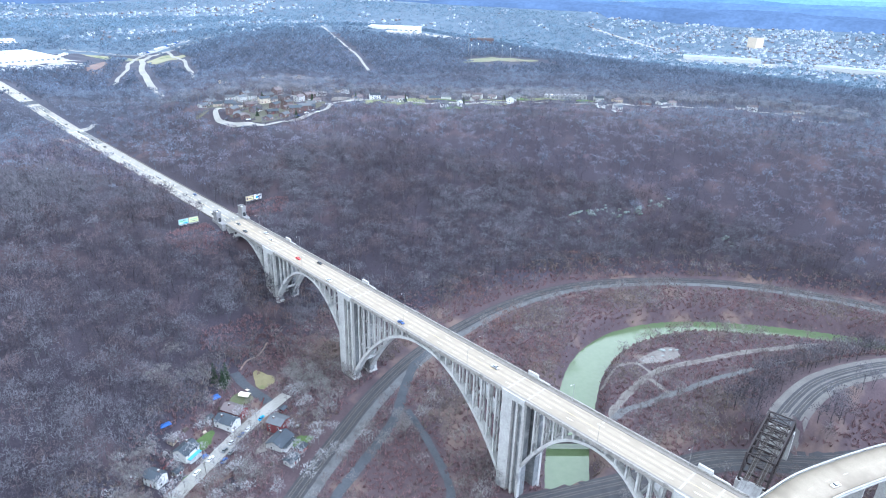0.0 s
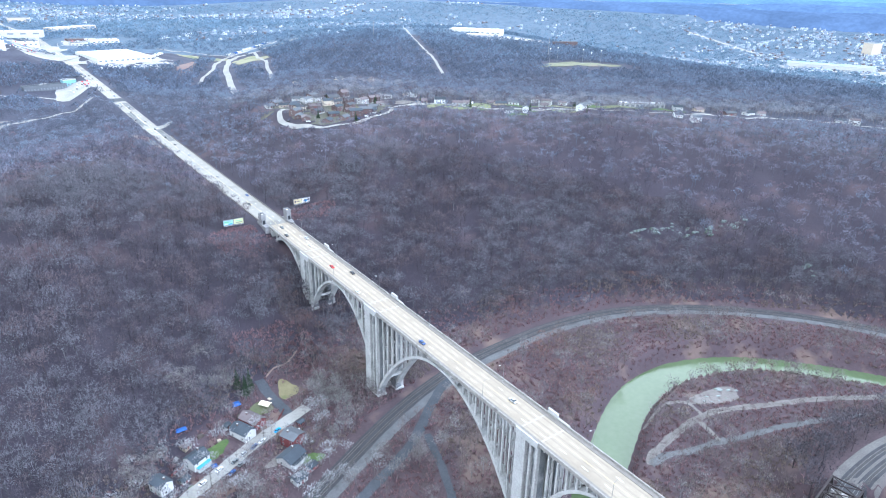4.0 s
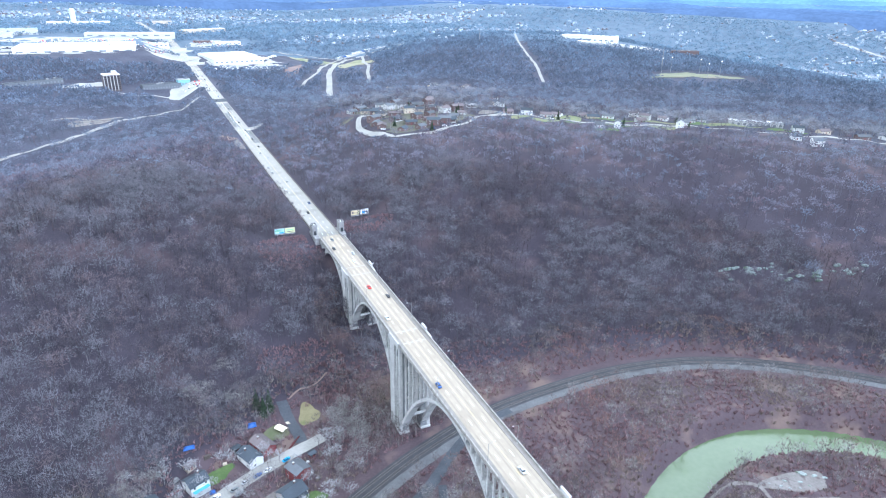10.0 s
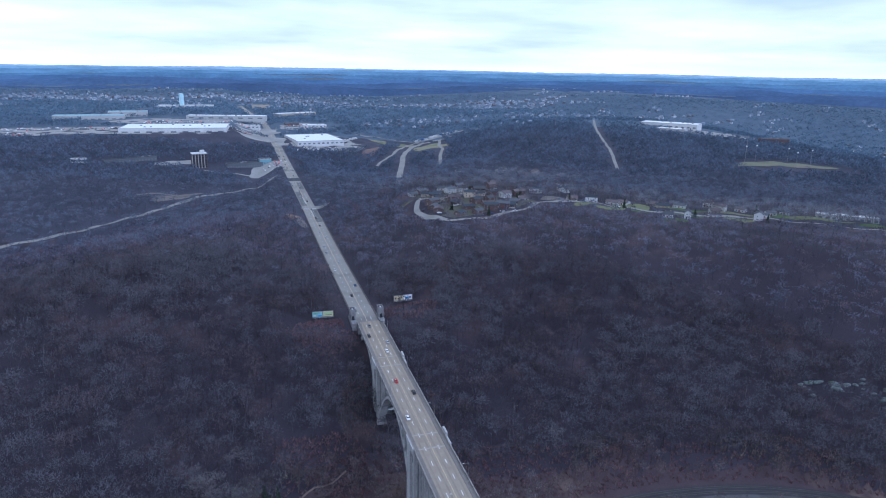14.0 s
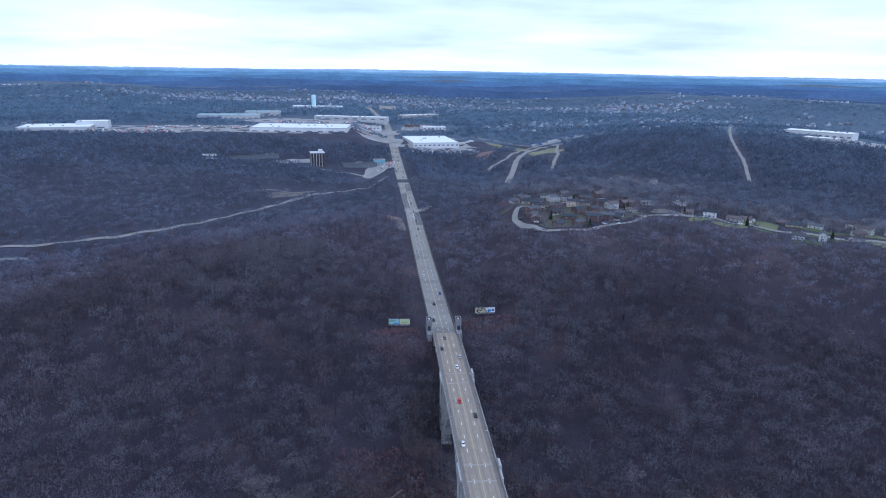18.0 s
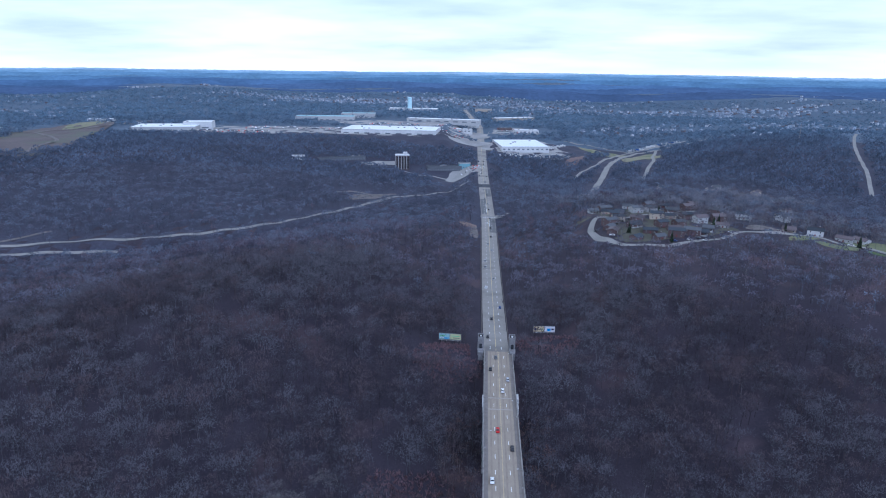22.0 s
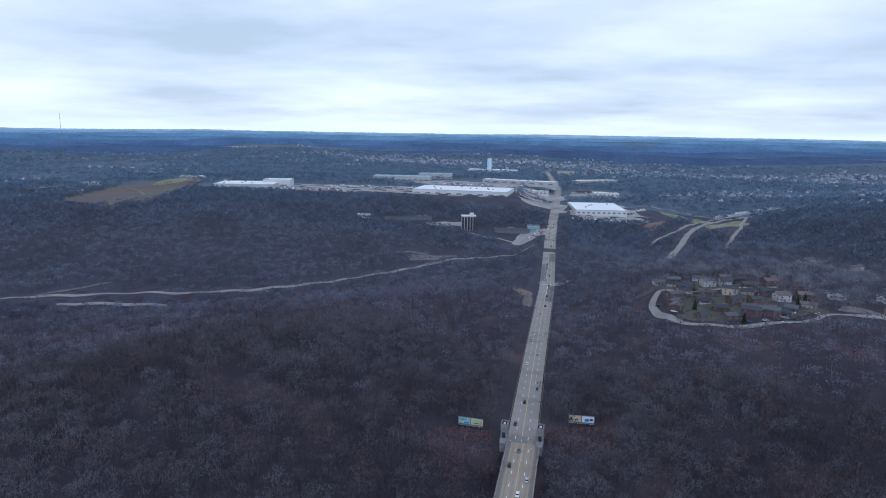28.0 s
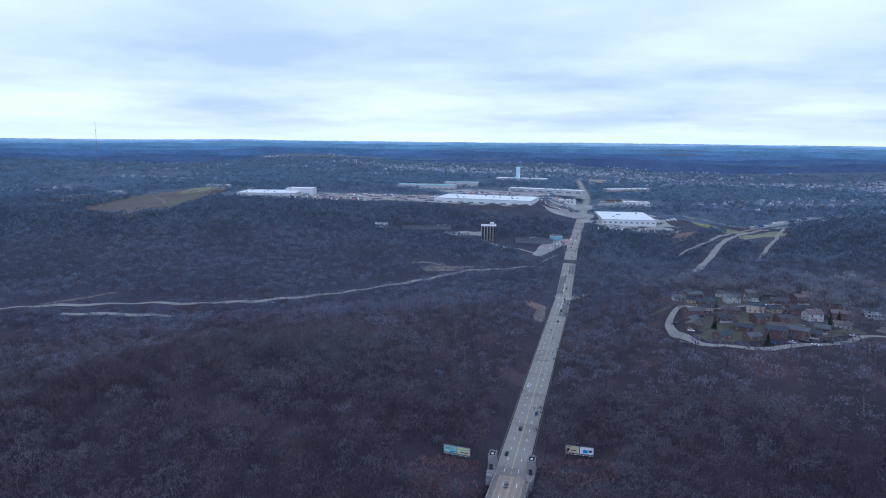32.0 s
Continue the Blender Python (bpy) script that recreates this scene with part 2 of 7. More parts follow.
def height(x, y):
    toe_x = (-420, -200, -150, -65, 0, 60, 104, 168, 210, 257, 300, 340, 368, 392, 420)
    toe_y = (-130, -42, -22, 30, 40, 20, 12, -4, -16, -54, -92, -146, -208, -330, -700)
    toe = np.interp(x, toe_x, toe_y)
    d = np.where(y > toe, 1, -1) * away(x, y, list(zip(toe_x, toe_y)))[0]
    # plateau west of the road: a wooded ridge, a hollow with a side road, then the shopping plateau
    dv, _ = away(x, y, HOLLOW)
    hx, hy = zip(*HOLLOW)
    beyond = y > np.interp(x, hx, hy)
    dip = 17 * smooth(6, 36, dv) * (1 - smooth(75, 190, dv))
    west = 67 + np.where(beyond, np.minimum(0.17 * np.maximum(dv - 12, 0), 54), -dip + np.minimum(0.15 * np.maximum(dv - 14, 0), 40 - 34 * smooth(-150, -390, x)))
    west = 67 + (west - 67) * (1 - 0.85 * bell(x, y, -90, 590, 150, 150)) - 10 * bell(x, y, -60, 900, 220, 80)
    # plateau east of the road: housing, a wooded hill, the interchange hollow, the far river valley
    east = 99 + 19 * bell(x, y, 180, 380, 190, 210) + 17 * bell(x, y, 430, 140, 190, 180) + 13 * bell(x, y, 690, 560, 170, 90) - 16 * bell(x, y, 480, 560, 150, 110)
    east += 34 * bell(x, y, 800, 1080, 330, 330) + 22 * bell(x, y, 470, 900, 170, 230) - 26 * bell(x, y, 90, 830, 110, 230) - 20 * bell(x, y, 300, 1120, 130, 190)
    east -= 72 * smooth(900, 1700, x) * (1 - smooth(900, 1900, y))
    top = west + (east - west) * smooth(-40, 40, x - np.interp(y, ROAD_Y, ROAD_X))
    floor = 14 + 3 * smooth(-40, -140, x) + 1.2 * np.sin(x * 0.05) * np.sin(y * 0.06)
    rise = 0.5 * d
    gap = top - floor
    soft = 7.0
    up = -soft * np.logaddexp(-np.maximum(rise, -40) / soft, -gap / soft)
    z = floor + np.maximum(np.logaddexp(up / 3, 0) * 3 - 2, 0)
    # the side of the valley behind the camera
    z = np.maximum(z, 14 + 90 * smooth(-330, -620, y))
    # the road's cut and bank
    side = np.abs(x - np.interp(y, ROAD_Y, ROAD_X))
    level = np.interp(y, ROAD_Y, ROAD_Z)
    over = np.maximum(side - 14 - 30 * (1 - smooth(190, 260, y)), 0)
    cut = level - 0.4 + 0.36 * over + 0.002 * np.maximum(over - 30, 0) ** 2
    bank = level - 0.4 - 0.5 * np.maximum(side - 15, 0)
    ahead = smooth(150, 168, y)
    z = np.where(y > 150, z + ahead * (np.maximum(np.minimum(z, cut), bank) - z), z)
    # river, spoil bank, rail embankments
    dr, _ = away(x, y, RIVER)
    z = z + (1.5 - z) * (1 - smooth(9, 21, dr)) * (y < 60)
    da, _ = away(x, y, RAIL_A)
    z = z + (14 - z) * (1 - smooth(11, 24, da))
    dc, _ = away(x, y, RAIL_C)
    south = y < np.interp(x, [p[0] for p in RAIL_C], [p[1] for p in RAIL_C])
    mound = 32 - np.where(south, 1.0, 0.55) * np.maximum(dc - 12, 0) - 1.2 * np.maximum(132 - x, 0)
    z = np.maximum(z, mound)
    dy, _ = away(x, y, YARD)
    z = z + (14 - z) * (1 - smooth(9, 16, dy))
    # distance: rolling country that climbs to the skyline
    r = np.hypot(x, y + 200)
    roll = 10 * np.sin(x * 0.0021 + 1) * np.sin(y * 0.0017) + 7 * np.sin(x * 0.0047 + y * 0.0031)
    z = z + smooth(1600, 2600, r) * roll
    far = 140 + roll * 1.4
    z = z + smooth(2400, 3400, r) * (far - z) * np.where((x > 900) & (y < 1500), 0.6, 1.0)
    a = np.arctan2(x, y + 200)
    skyline = 186 + 5 * np.sin(a * 9 + 1) + 3 * np.sin(a * 23) + 2 * np.sin(a * 61 + 2)
    z = z + smooth(3500, 4450, r) * (skyline - z)
    # small unevenness of the woodland floor
    z = z + smooth(5, 30, d) * (1.6 * np.sin(x * 0.11 + 0.7 * np.sin(y * 0.07)) * np.sin(y * 0.09 + 1)) * smooth(25, 45, side + (y < 150) * 50)
    return z


def steps(spans):
    out = [spans[0][0]]
    for end, step in spans:
        while out[-1] < end - 1e-6:
            out.append(min(end, out[-1] + step))
    return np.array(out)


GX = steps([(-4600, 200), (-1400, 160), (-700, 40), (-320, 12), (-220, 7), (400, 4.5), (450, 7), (800, 14), (1500, 45), (4700, 160)])
GY = steps([(-1500, 200), (-420, 60), (-330, 12), (-260, 7), (130, 4.5), (420, 7), (1300, 14), (2100, 45), (4700, 130)])
GZ = height(*np.meshgrid(GX, GY))


def ground(x, y):
    """The ground's height, exactly on the sheet's triangles."""
    x, y = np.asarray(x, float), np.asarray(y, float)
    i = np.clip(np.searchsorted(GX, x) - 1, 0, len(GX) - 2)
    j = np.clip(np.searchsorted(GY, y) - 1, 0, len(GY) - 2)
    u, v = (x - GX[i]) / (GX[i + 1] - GX[i]), (y - GY[j]) / (GY[j + 1] - GY[j])
    a, b, c, d = GZ[j, i], GZ[j, i + 1], GZ[j + 1, i + 1], GZ[j + 1, i]
    return np.where(u >= v, a + u * (b - a) + v * (c - b), a + v * (d - a) + u * (c - d))


def raw_mesh(name, verts, faces, mats, kinds=None):
    """A mesh from arrays: verts (n, 3), faces (m, 3 or 4)."""
    verts, faces = np.asarray(verts, np.float32), np.asarray(faces, np.int32)
    me = bpy.data.meshes.new(name)
    n, k = faces.shape
    me.vertices.add(len(verts))
    me.vertices.foreach_set("co", verts.ravel())
    me.loops.add(n * k)
    me.loops.foreach_set("vertex_index", faces.ravel())
    me.polygons.add(n)
    me.polygons.foreach_set("loop_start", np.arange(0, n * k, k, dtype=np.int32))
    for m in mats if isinstance(mats, (list, tuple)) else [mats]:
        me.materials.append(m)
    if kinds is not None:
        me.polygons.foreach_set("material_index", np.asarray(kinds, np.int32))
    me.update(calc_edges=True)
    return me


def build_ground():
    nx, ny = len(GX), len(GY)
    X, Y = np.meshgrid(GX, GY)
    q = (np.arange(ny - 1)[:, None] * nx + np.arange(nx - 1)).ravel()
    tris = np.concatenate([np.stack([q, q + 1, q + nx + 1], 1), np.stack([q, q + nx + 1, q + nx], 1)])
    mid = GZ.ravel()[tris].mean(1)
    cy = Y.ravel()[tris].mean(1)
    cx = X.ravel()[tris].mean(1)
    low = (mid < 17.5 + 2 * np.sin(cx * 0.13) * np.sin(cy * 0.11)) & (cy < 80) & (cx < 430) | (cy < -120) & (cx < 300)
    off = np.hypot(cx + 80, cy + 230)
    # The two hazed floor colours take over beyond about 700 and 1450 m.
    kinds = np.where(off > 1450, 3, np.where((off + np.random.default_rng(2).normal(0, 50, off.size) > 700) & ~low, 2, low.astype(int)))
    me = raw_mesh("ground", np.stack([X.ravel(), Y.ravel(), GZ.ravel()], 1), tris, [LITTER, VALLEY, MID_HAZE_FLOOR, FAR_HAZE_FLOOR], kinds)
    me.polygons.foreach_set("use_smooth", np.ones(len(tris), bool))
    return tagged(new("ground", me), "brown leaf-covered winter ground of valley and hills", "ground", kind="structure")


build_ground()
CLEAR = []  # (polyline, half-width, more for tall woods): where no tree stands


def along(line, step):
    """Points every step metres on a smooth curve through line, with unit normals to the right."""
    p = np.array(line, float)
    seg = np.r_[0, np.cumsum(np.hypot(*np.diff(p[:, :2], axis=0).T))]
    s = np.linspace(0, seg[-1], max(2, int(seg[-1] / step) + 1))
    m = np.gradient(p, seg, axis=0)
    i = np.clip(np.searchsorted(seg, s, side="right") - 1, 0, len(p) - 2)
    h = (seg[i + 1] - seg[i])[:, None]
    u = ((s - seg[i])[:, None]) / h
    q = (2 * u**3 - 3 * u**2 + 1) * p[i] + (u**3 - 2 * u**2 + u) * h * m[i] + (3 * u**2 - 2 * u**3) * p[i + 1] + (u**3 - u**2) * h * m[i + 1]
    t = np.gradient(q[:, :2], axis=0)
    t /= np.maximum(np.hypot(*t.T), 1e-9)[:, None]
    return q, np.stack([t[:, 1], -t[:, 0]], 1)


def strip(line, half, lift=0.3, step=6.0, shift=0.0, flat=False, across=3, ragged=0.0):
    """Verts and quads of a band that lies on the ground along a polyline (or at its own z if flat)."""
    q, nrm = along(line, step)
    verts, faces = [], []
    offs = np.linspace(-half, half, across)
    for k in range(len(q)):
        for j, o in enumerate(offs):
            o = o * (1 + ragged * (math.sin(k * 0.83 + 9 * j) * 0.6 + math.sin(k * 2.17 + 5 * j) * 0.5))
            x, y = q[k, :2] + nrm[k] * (o + shift)
            verts.append((x, y, (q[k, 2] if flat else float(ground(x, y))) + lift))
    n = across
    for k in range(len(q) - 1):
        for j in range(n - 1):
            a = k * n + j
            faces.append((a, a + 1, a + n + 1, a + n))
    return verts, faces


def lay(name, line, half, mat, label="", lift=0.3, step=6.0, shift=0.0, clear=4.0, kind="structure", category="road", parent=None, ragged=0.0):
    v, f = strip(line, half, lift, min(step, 3.0) if ragged else step, shift, ragged=ragged, across=3 if half < 4 else 2 * int(half / 1.6) + 1)
    ob = new(name, raw_mesh(name, v, f, mat))
    if parent:
        ob.parent = parent
    else:
        tagged(ob, label, category, kind=kind)
    if clear is not None:
        CLEAR.append(([p[:2] for p in line], half + abs(shift) + min(clear, 2), clear - min(clear, 2)))
    return ob


def patch(name, cx, cy, rx, ry, mat, label, lift=0.22, turn=0.0, clear=2.0, category="lawn", seed=1):
    """A rounded patch of other ground, laid on the sheet."""
    rnd = random.Random(seed)
    rings, count = 5, 28
    wob = [1 + 0.16 * math.sin(3 * k / count * 6.283 + seed) + rnd.uniform(-0.05, 0.05) for k in range(count)]
    verts, faces = [(cx, cy, float(ground(cx, cy)) + lift)], []
    c, s = math.cos(radians(turn)), math.sin(radians(turn))
    for r in range(1, rings + 1):
        for k in range(count):
            a = 6.283185 * k / count
            u, v = rx * wob[k] * r / rings * math.cos(a), ry * wob[k] * r / rings * math.sin(a)
            x, y = cx + u * c - v * s, cy + u * s + v * c
            verts.append((x, y, float(ground(x, y)) + lift))
    tris = [(0, 1 + k, 1 + (k + 1) % count) for k in range(count)]
    for r in range(rings - 1):
        for k in range(count):
            a, b = 1 + r * count + k, 1 + r * count + (k + 1) % count
            tris += [(a, a + count, b + count), (a, b + count, b)]
    ob = new(name, raw_mesh(name, verts, tris, mat))
    tagged(ob, label, category, kind="structure")
    CLEAR.append(([(cx - rx * 0.6 * c, cy - rx * 0.6 * s), (cx + rx * 0.6 * c, cy + rx * 0.6 * s)], ry * 0.85, clear))
    return ob


def open_ground(x, y, tall=True):
    ok = np.ones(x.shape, bool)
    for line, half, more in CLEAR:
        half += more if tall else 0
        lx, ly = [p[0] for p in line], [p[1] for p in line]
        near = (x > min(lx) - half) & (x < max(lx) + half) & (y > min(ly) - half) & (y < max(ly) + half)
        if near.any() and len(line) > 1:
            d, _ = away(x[near], y[near], line)
            ok[np.flatnonzero(near)[d < half]] = False
    return ok


# ---- mesh helpers ----


def part(name, bm, mat, parent=None, label=""):
    me = bpy.data.meshes.new(name)
    bm.to_mesh(me)
    bm.free()
    for m in mat if isinstance(mat, (list, tuple)) else [mat]:
        me.materials.append(m)
    ob = new(name, me)
    ob.parent = parent
    if label:
        tagged(ob, label)
    return ob


def shared(name, me, parent, m=None):
    """One more object on a mesh that is there already."""
    ob = new(name, me)
    ob.parent = parent
    if m is not None:
        ob.matrix_basis = m
    return ob


def thing(name, label, category, m=None, group="", kind=""):
    ob = new(name)
    ob.empty_display_size = 0.5
    if m is not None:
        ob.matrix_basis = m
    return tagged(ob, label, category, group, kind)


def box(bm, x0, x1, y0, y1, z0, z1, bevel=0.0, taper=0.0):
    m = Matrix.LocRotScale(((x0 + x1) / 2, (y0 + y1) / 2, (z0 + z1) / 2), None, (x1 - x0, y1 - y0, z1 - z0))
    made = bmesh.ops.create_cube(bm, size=1.0, matrix=m)["verts"]
    if taper:
        cx, cy = (x0 + x1) / 2, (y0 + y1) / 2
        for v in made:
            if v.co.z > (z0 + z1) / 2:
                v.co.x, v.co.y = cx + (v.co.x - cx) * (1 - taper), cy + (v.co.y - cy) * (1 - taper)
    if bevel:
        edges = list({e for v in made for e in v.link_edges})
        bmesh.ops.bevel(bm, geom=edges, offset=bevel, segments=1, affect="EDGES")
    return bm


def bar(bm, a, b, w, d=None, sides=4):
    """A straight bar from a to b, w wide."""
    a, b = Vector(a), Vector(b)
    way = b - a
    turn = way.to_track_quat("Z", "Y").to_matrix().to_4x4()
    m = Matrix.Translation((a + b) / 2) @ turn
    if sides == 4:
        bmesh.ops.create_cube(bm, size=1.0, matrix=m @ Matrix.Diagonal((w, d or w, way.length, 1)))
    else:
        bmesh.ops.create_cone(bm, cap_ends=True, segments=sides, radius1=w / 2, radius2=(d or w) / 2, depth=way.length, matrix=m)
    return bm


def B():
    return bmesh.new()


# ---- the arch bridge ----
DECK_Z = 73.0
PIERS = ((90.0, 34.0), (-3.0, 15.0), (-140.0, 11.0), (-229.0, 12.0), (-325.0, 14.0), (-405.0, 22.0))  # centre along y, foot
ABUT = (158.0, -466.8)
bridge = thing("arch_bridge", "long pale concrete open-spandrel arch bridge over a valley", "bridge")


def build_deck():
    bm = B()
    box(bm, -8.9, 8.9, ABUT[1], ABUT[0], DECK_Z - 1.15, DECK_Z - 0.32)
    part("deck_slab", bm, CONCRETE, bridge)
    bm = B()
    box(bm, -6.9, 6.9, ABUT[1], ABUT[0], DECK_Z - 0.32, DECK_Z)
    part("roadway", bm, DECK, bridge, "pale worn concrete roadway")
    for s in (-1, 1):
        bm = B()
        box(bm, min(s * 6.9, s * 8.9), max(s * 6.9, s * 8.9), ABUT[1], ABUT[0], DECK_Z - 0.32, DECK_Z + 0.22)
        part("sidewalk", bm, WALKWAY, bridge)
        bm = B()
        box(bm, min(s * 8.9, s * 9.35), max(s * 8.9, s * 9.35), ABUT[1], ABUT[0], DECK_Z - 0.9, DECK_Z + 0.5)
        box(bm, min(s * 8.85, s * 9.4), max(s * 8.85, s * 9.4), ABUT[1], ABUT[0], DECK_Z + 1.0, DECK_Z + 1.18)
        y = ABUT[1] + 1
        while y < ABUT[0]:
            box(bm, min(s * 8.95, s * 9.3), max(s * 8.95, s * 9.3), y, y + 0.9, DECK_Z + 0.5, DECK_Z + 1.0)
            y += 2.0
        part("parapet", bm, PARAPET, bridge, "concrete balustrade parapet")
        # cantilever brackets below the walkways
        bm = B()
        box(bm, min(s * 7.8, s * 9.2), max(s * 7.8, s * 9.2), -0.3, 0.3, -1.8, -1.15)
        y = ABUT[1] + 3
        bracket = part("deck_bracket", bm, CONCRETE, bridge)
        bracket.location = (0, y, DECK_Z)
        while y < ABUT[0] - 6:
            y += 5.5
            shared("deck_bracket", bracket.data, bridge, Matrix.Translation((0, y, DECK_Z)))
    # lane dashes, seams over the piers, centre line
    dash = B()
    box(dash, -0.13, 0.13, -1.7, 1.7, 0, 0.012)
    first = part("lane_dash", dash, PAINT, bridge, "white lane dash")
    first.location = (-3.45, ABUT[1] + 6, DECK_Z + 0.003)
    y = ABUT[1] + 6
    while y < ABUT[0] - 3:
        for x in (-3.45, 3.45):
            if (x, y) != (-3.45, ABUT[1] + 6):
                shared("lane_dash", first.data, bridge, Matrix.Translation((x, y, DECK_Z + 0.003)))
        y += 12.2
    bm = B()
    for x in (-0.14, 0.14):
        box(bm, x - 0.05, x + 0.05, ABUT[1], ABUT[0], DECK_Z + 0.002, DECK_Z + 0.012)
    part("centre_line", bm, YELLOW, bridge, "faded yellow double centre line")
    for py, _ in PIERS:
        for o in (-6.2, 6.2):
            bm = B()
            box(bm, -6.85, 6.85, py + o - 0.45, py + o + 0.45, DECK_Z + 0.002, DECK_Z + 0.016)
            part("expansion_joint", bm, JOINT, bridge, "pale patched expansion joint")
    # darker tyre bands along the lanes
    for x in (-5.2, -1.75, 1.75, 5.2):
        bm = B()
        box(bm, x - 0.45, x + 0.45, ABUT[1], ABUT[0], DECK_Z + 0.001, DECK_Z + 0.006)
        part("tyre_band", bm, WEARBAND, bridge)


JOINT = material("pale_patched_concrete", (0.28, 0.255, 0.225), (0.35, 0.32, 0.285), 0.4, 2.0, 0.85)
WEARBAND = material("oil_darkened_concrete", (0.213, 0.179, 0.138), (0.258, 0.22, 0.172), 0.2, 1.5, 0.85)


# Shafts behind the pilasters: stains plus recess shade, both in the dark tone.
STREAKED_SHADE = material("streaked_shaded_concrete", (0.11, 0.115, 0.12), (0.21, 0.215, 0.22), 0.25, 1.2, 0.9, bump=0.1, c=(0.3, 0.3, 0.295), c_scale=0.12, c_at=0.56)


def build_piers():
    for py, foot in PIERS:
        pier = new("pier")
        pier.parent = bridge
        tagged(pier, "tall weathered concrete bridge pier")
        for s in (-1, 1):
            bm = B()
            lo, hi = sorted((s * 3.6, s * 7.5))
            box(bm, lo, hi, py - 6.8, py + 6.8, foot - 4, DECK_Z - 1.2, taper=0.02)
            part("shaft", bm, STREAKED_SHADE, pier)
            for a, b, proud in ((py + 0.6, py + 7.0, 0.9), (py - 7.0, py - 5.4, 0.7), (py - 2.6, py - 1.4, 0.35)):
                bm = B()
                lo, hi = sorted((s * 7.4, s * (8.7 + proud)))
                box(bm, lo, hi, a, b, foot - 4, DECK_Z - 1.0, bevel=0.12)
                part("pilaster", bm, CONCRETE, pier)
            bm = B()
            lo, hi = sorted((s * 3.3, s * 9.6))
            box(bm, lo, hi, py - 7.6, py + 7.6, foot - 6, foot + 0.4, bevel=0.2)
            part("plinth", bm, CONCRETE, pier)
            # overlook bay at deck level with a raised block on the parapet
            bm = B()
            lo, hi = sorted((s * 8.9, s * 10.0))
            box(bm, lo, hi, py - 6.9, py + 6.9, DECK_Z - 2.2, DECK_Z + 0.2, bevel=0.1)
            part("overlook", bm, CONCRETE, pier)
            bm = B()
            lo, hi = sorted((s * 9.45, s * 10.0))
            box(bm, lo, hi, py - 6.9, py + 6.9, DECK_Z + 0.2, DECK_Z + 1.2)
            part("overlook_parapet", bm, CONCRETE, pier)
            if s > 0:
                bm = B()
                box(bm, 9.2, 10.3, py + 0.4, py + 6.6, DECK_Z + 0.2, DECK_Z + 2.9, bevel=0.08)
                part("parapet_block", bm, CONCRETE, pier, "pale raised concrete parapet block")
        bm = B()
        box(bm, -3.6, 3.6, py - 1.6, py + 1.6, foot - 4, DECK_Z - 1.2)
        part("diaphragm", bm, CONCRETE, pier)


def arch_z(y, ya, za, yb, zb, crown):
    u = (y - ya) / (yb - ya)
    base = za + (zb - za) * u
    mid = (za + zb) / 2
    return base + (crown - mid) * (1 - abs(2 * u - 1) ** 2.15)


def build_span(ya, za, yb, zb, crown, columns):
    span = new("arch_span")
    span.parent = bridge
    tagged(span, "concrete arch span with slender spandrel columns")
    for s in (-1, 1):
        bm = B()
        lo, hi = sorted((s * 4.2, s * 8.2))
        rings = []
        for k in range(41):
            y = ya + (yb - ya) * k / 40
            z = arch_z(y, ya, za, yb, zb, crown)
            t = 1.5 + 1.9 * abs(2 * k / 40 - 1) ** 2
            rings.append([bm.verts.new((x, y, zz)) for x, zz in ((lo, z - t), (hi, z - t), (hi, z), (lo, z))])
        for r, q in zip(rings, rings[1:]):
            for k in range(4):
                bm.faces.new((r[k], r[(k + 1) % 4], q[(k + 1) % 4], q[k]))
        bm.faces.new(rings[0])
        bm.faces.new(rings[-1][::-1])
        bmesh.ops.recalc_face_normals(bm, faces=bm.faces)
        part("arch_rib", bm, CONCRETE, span)
    for k in range(1, columns):
        y = ya + (yb - ya) * k / columns
        z = arch_z(y, ya, za, yb, zb, crown)
        if z > DECK_Z - 3.2:
            continue
        for s in (-1, 1):
            for x in (4.9, 7.5):
                bm = B()
                box(bm, s * x - 0.5, s * x + 0.5, y - 0.5, y + 0.5, z - 0.4, DECK_Z - 1.9, bevel=0.08)
                part("spandrel_column", bm, CONCRETE, span)
            zz = DECK_Z - 12
            while zz > z + 3:
                bm = B()
                box(bm, min(s * 5.3, s * 7.1), max(s * 5.3, s * 7.1), y - 0.35, y + 0.35, zz - 0.5, zz + 0.5)
                part("column_tie", bm, CONCRETE, span)
                zz -= 9.5
        bm = B()
        box(bm, -8.4, 8.4, y - 0.45, y + 0.45, DECK_Z - 2.1, DECK_Z - 1.15)
        part("floor_beam", bm, CONCRETE, span)
    for k in range(2, 40, 6):
        y = ya + (yb - ya) * k / 40
        z = arch_z(y, ya, za, yb, zb, crown)
        bm = B()
        box(bm, -4.2, 4.2, y - 0.5, y + 0.5, z - 1.6, z - 0.3)
        part("rib_brace", bm, CONCRETE, span)


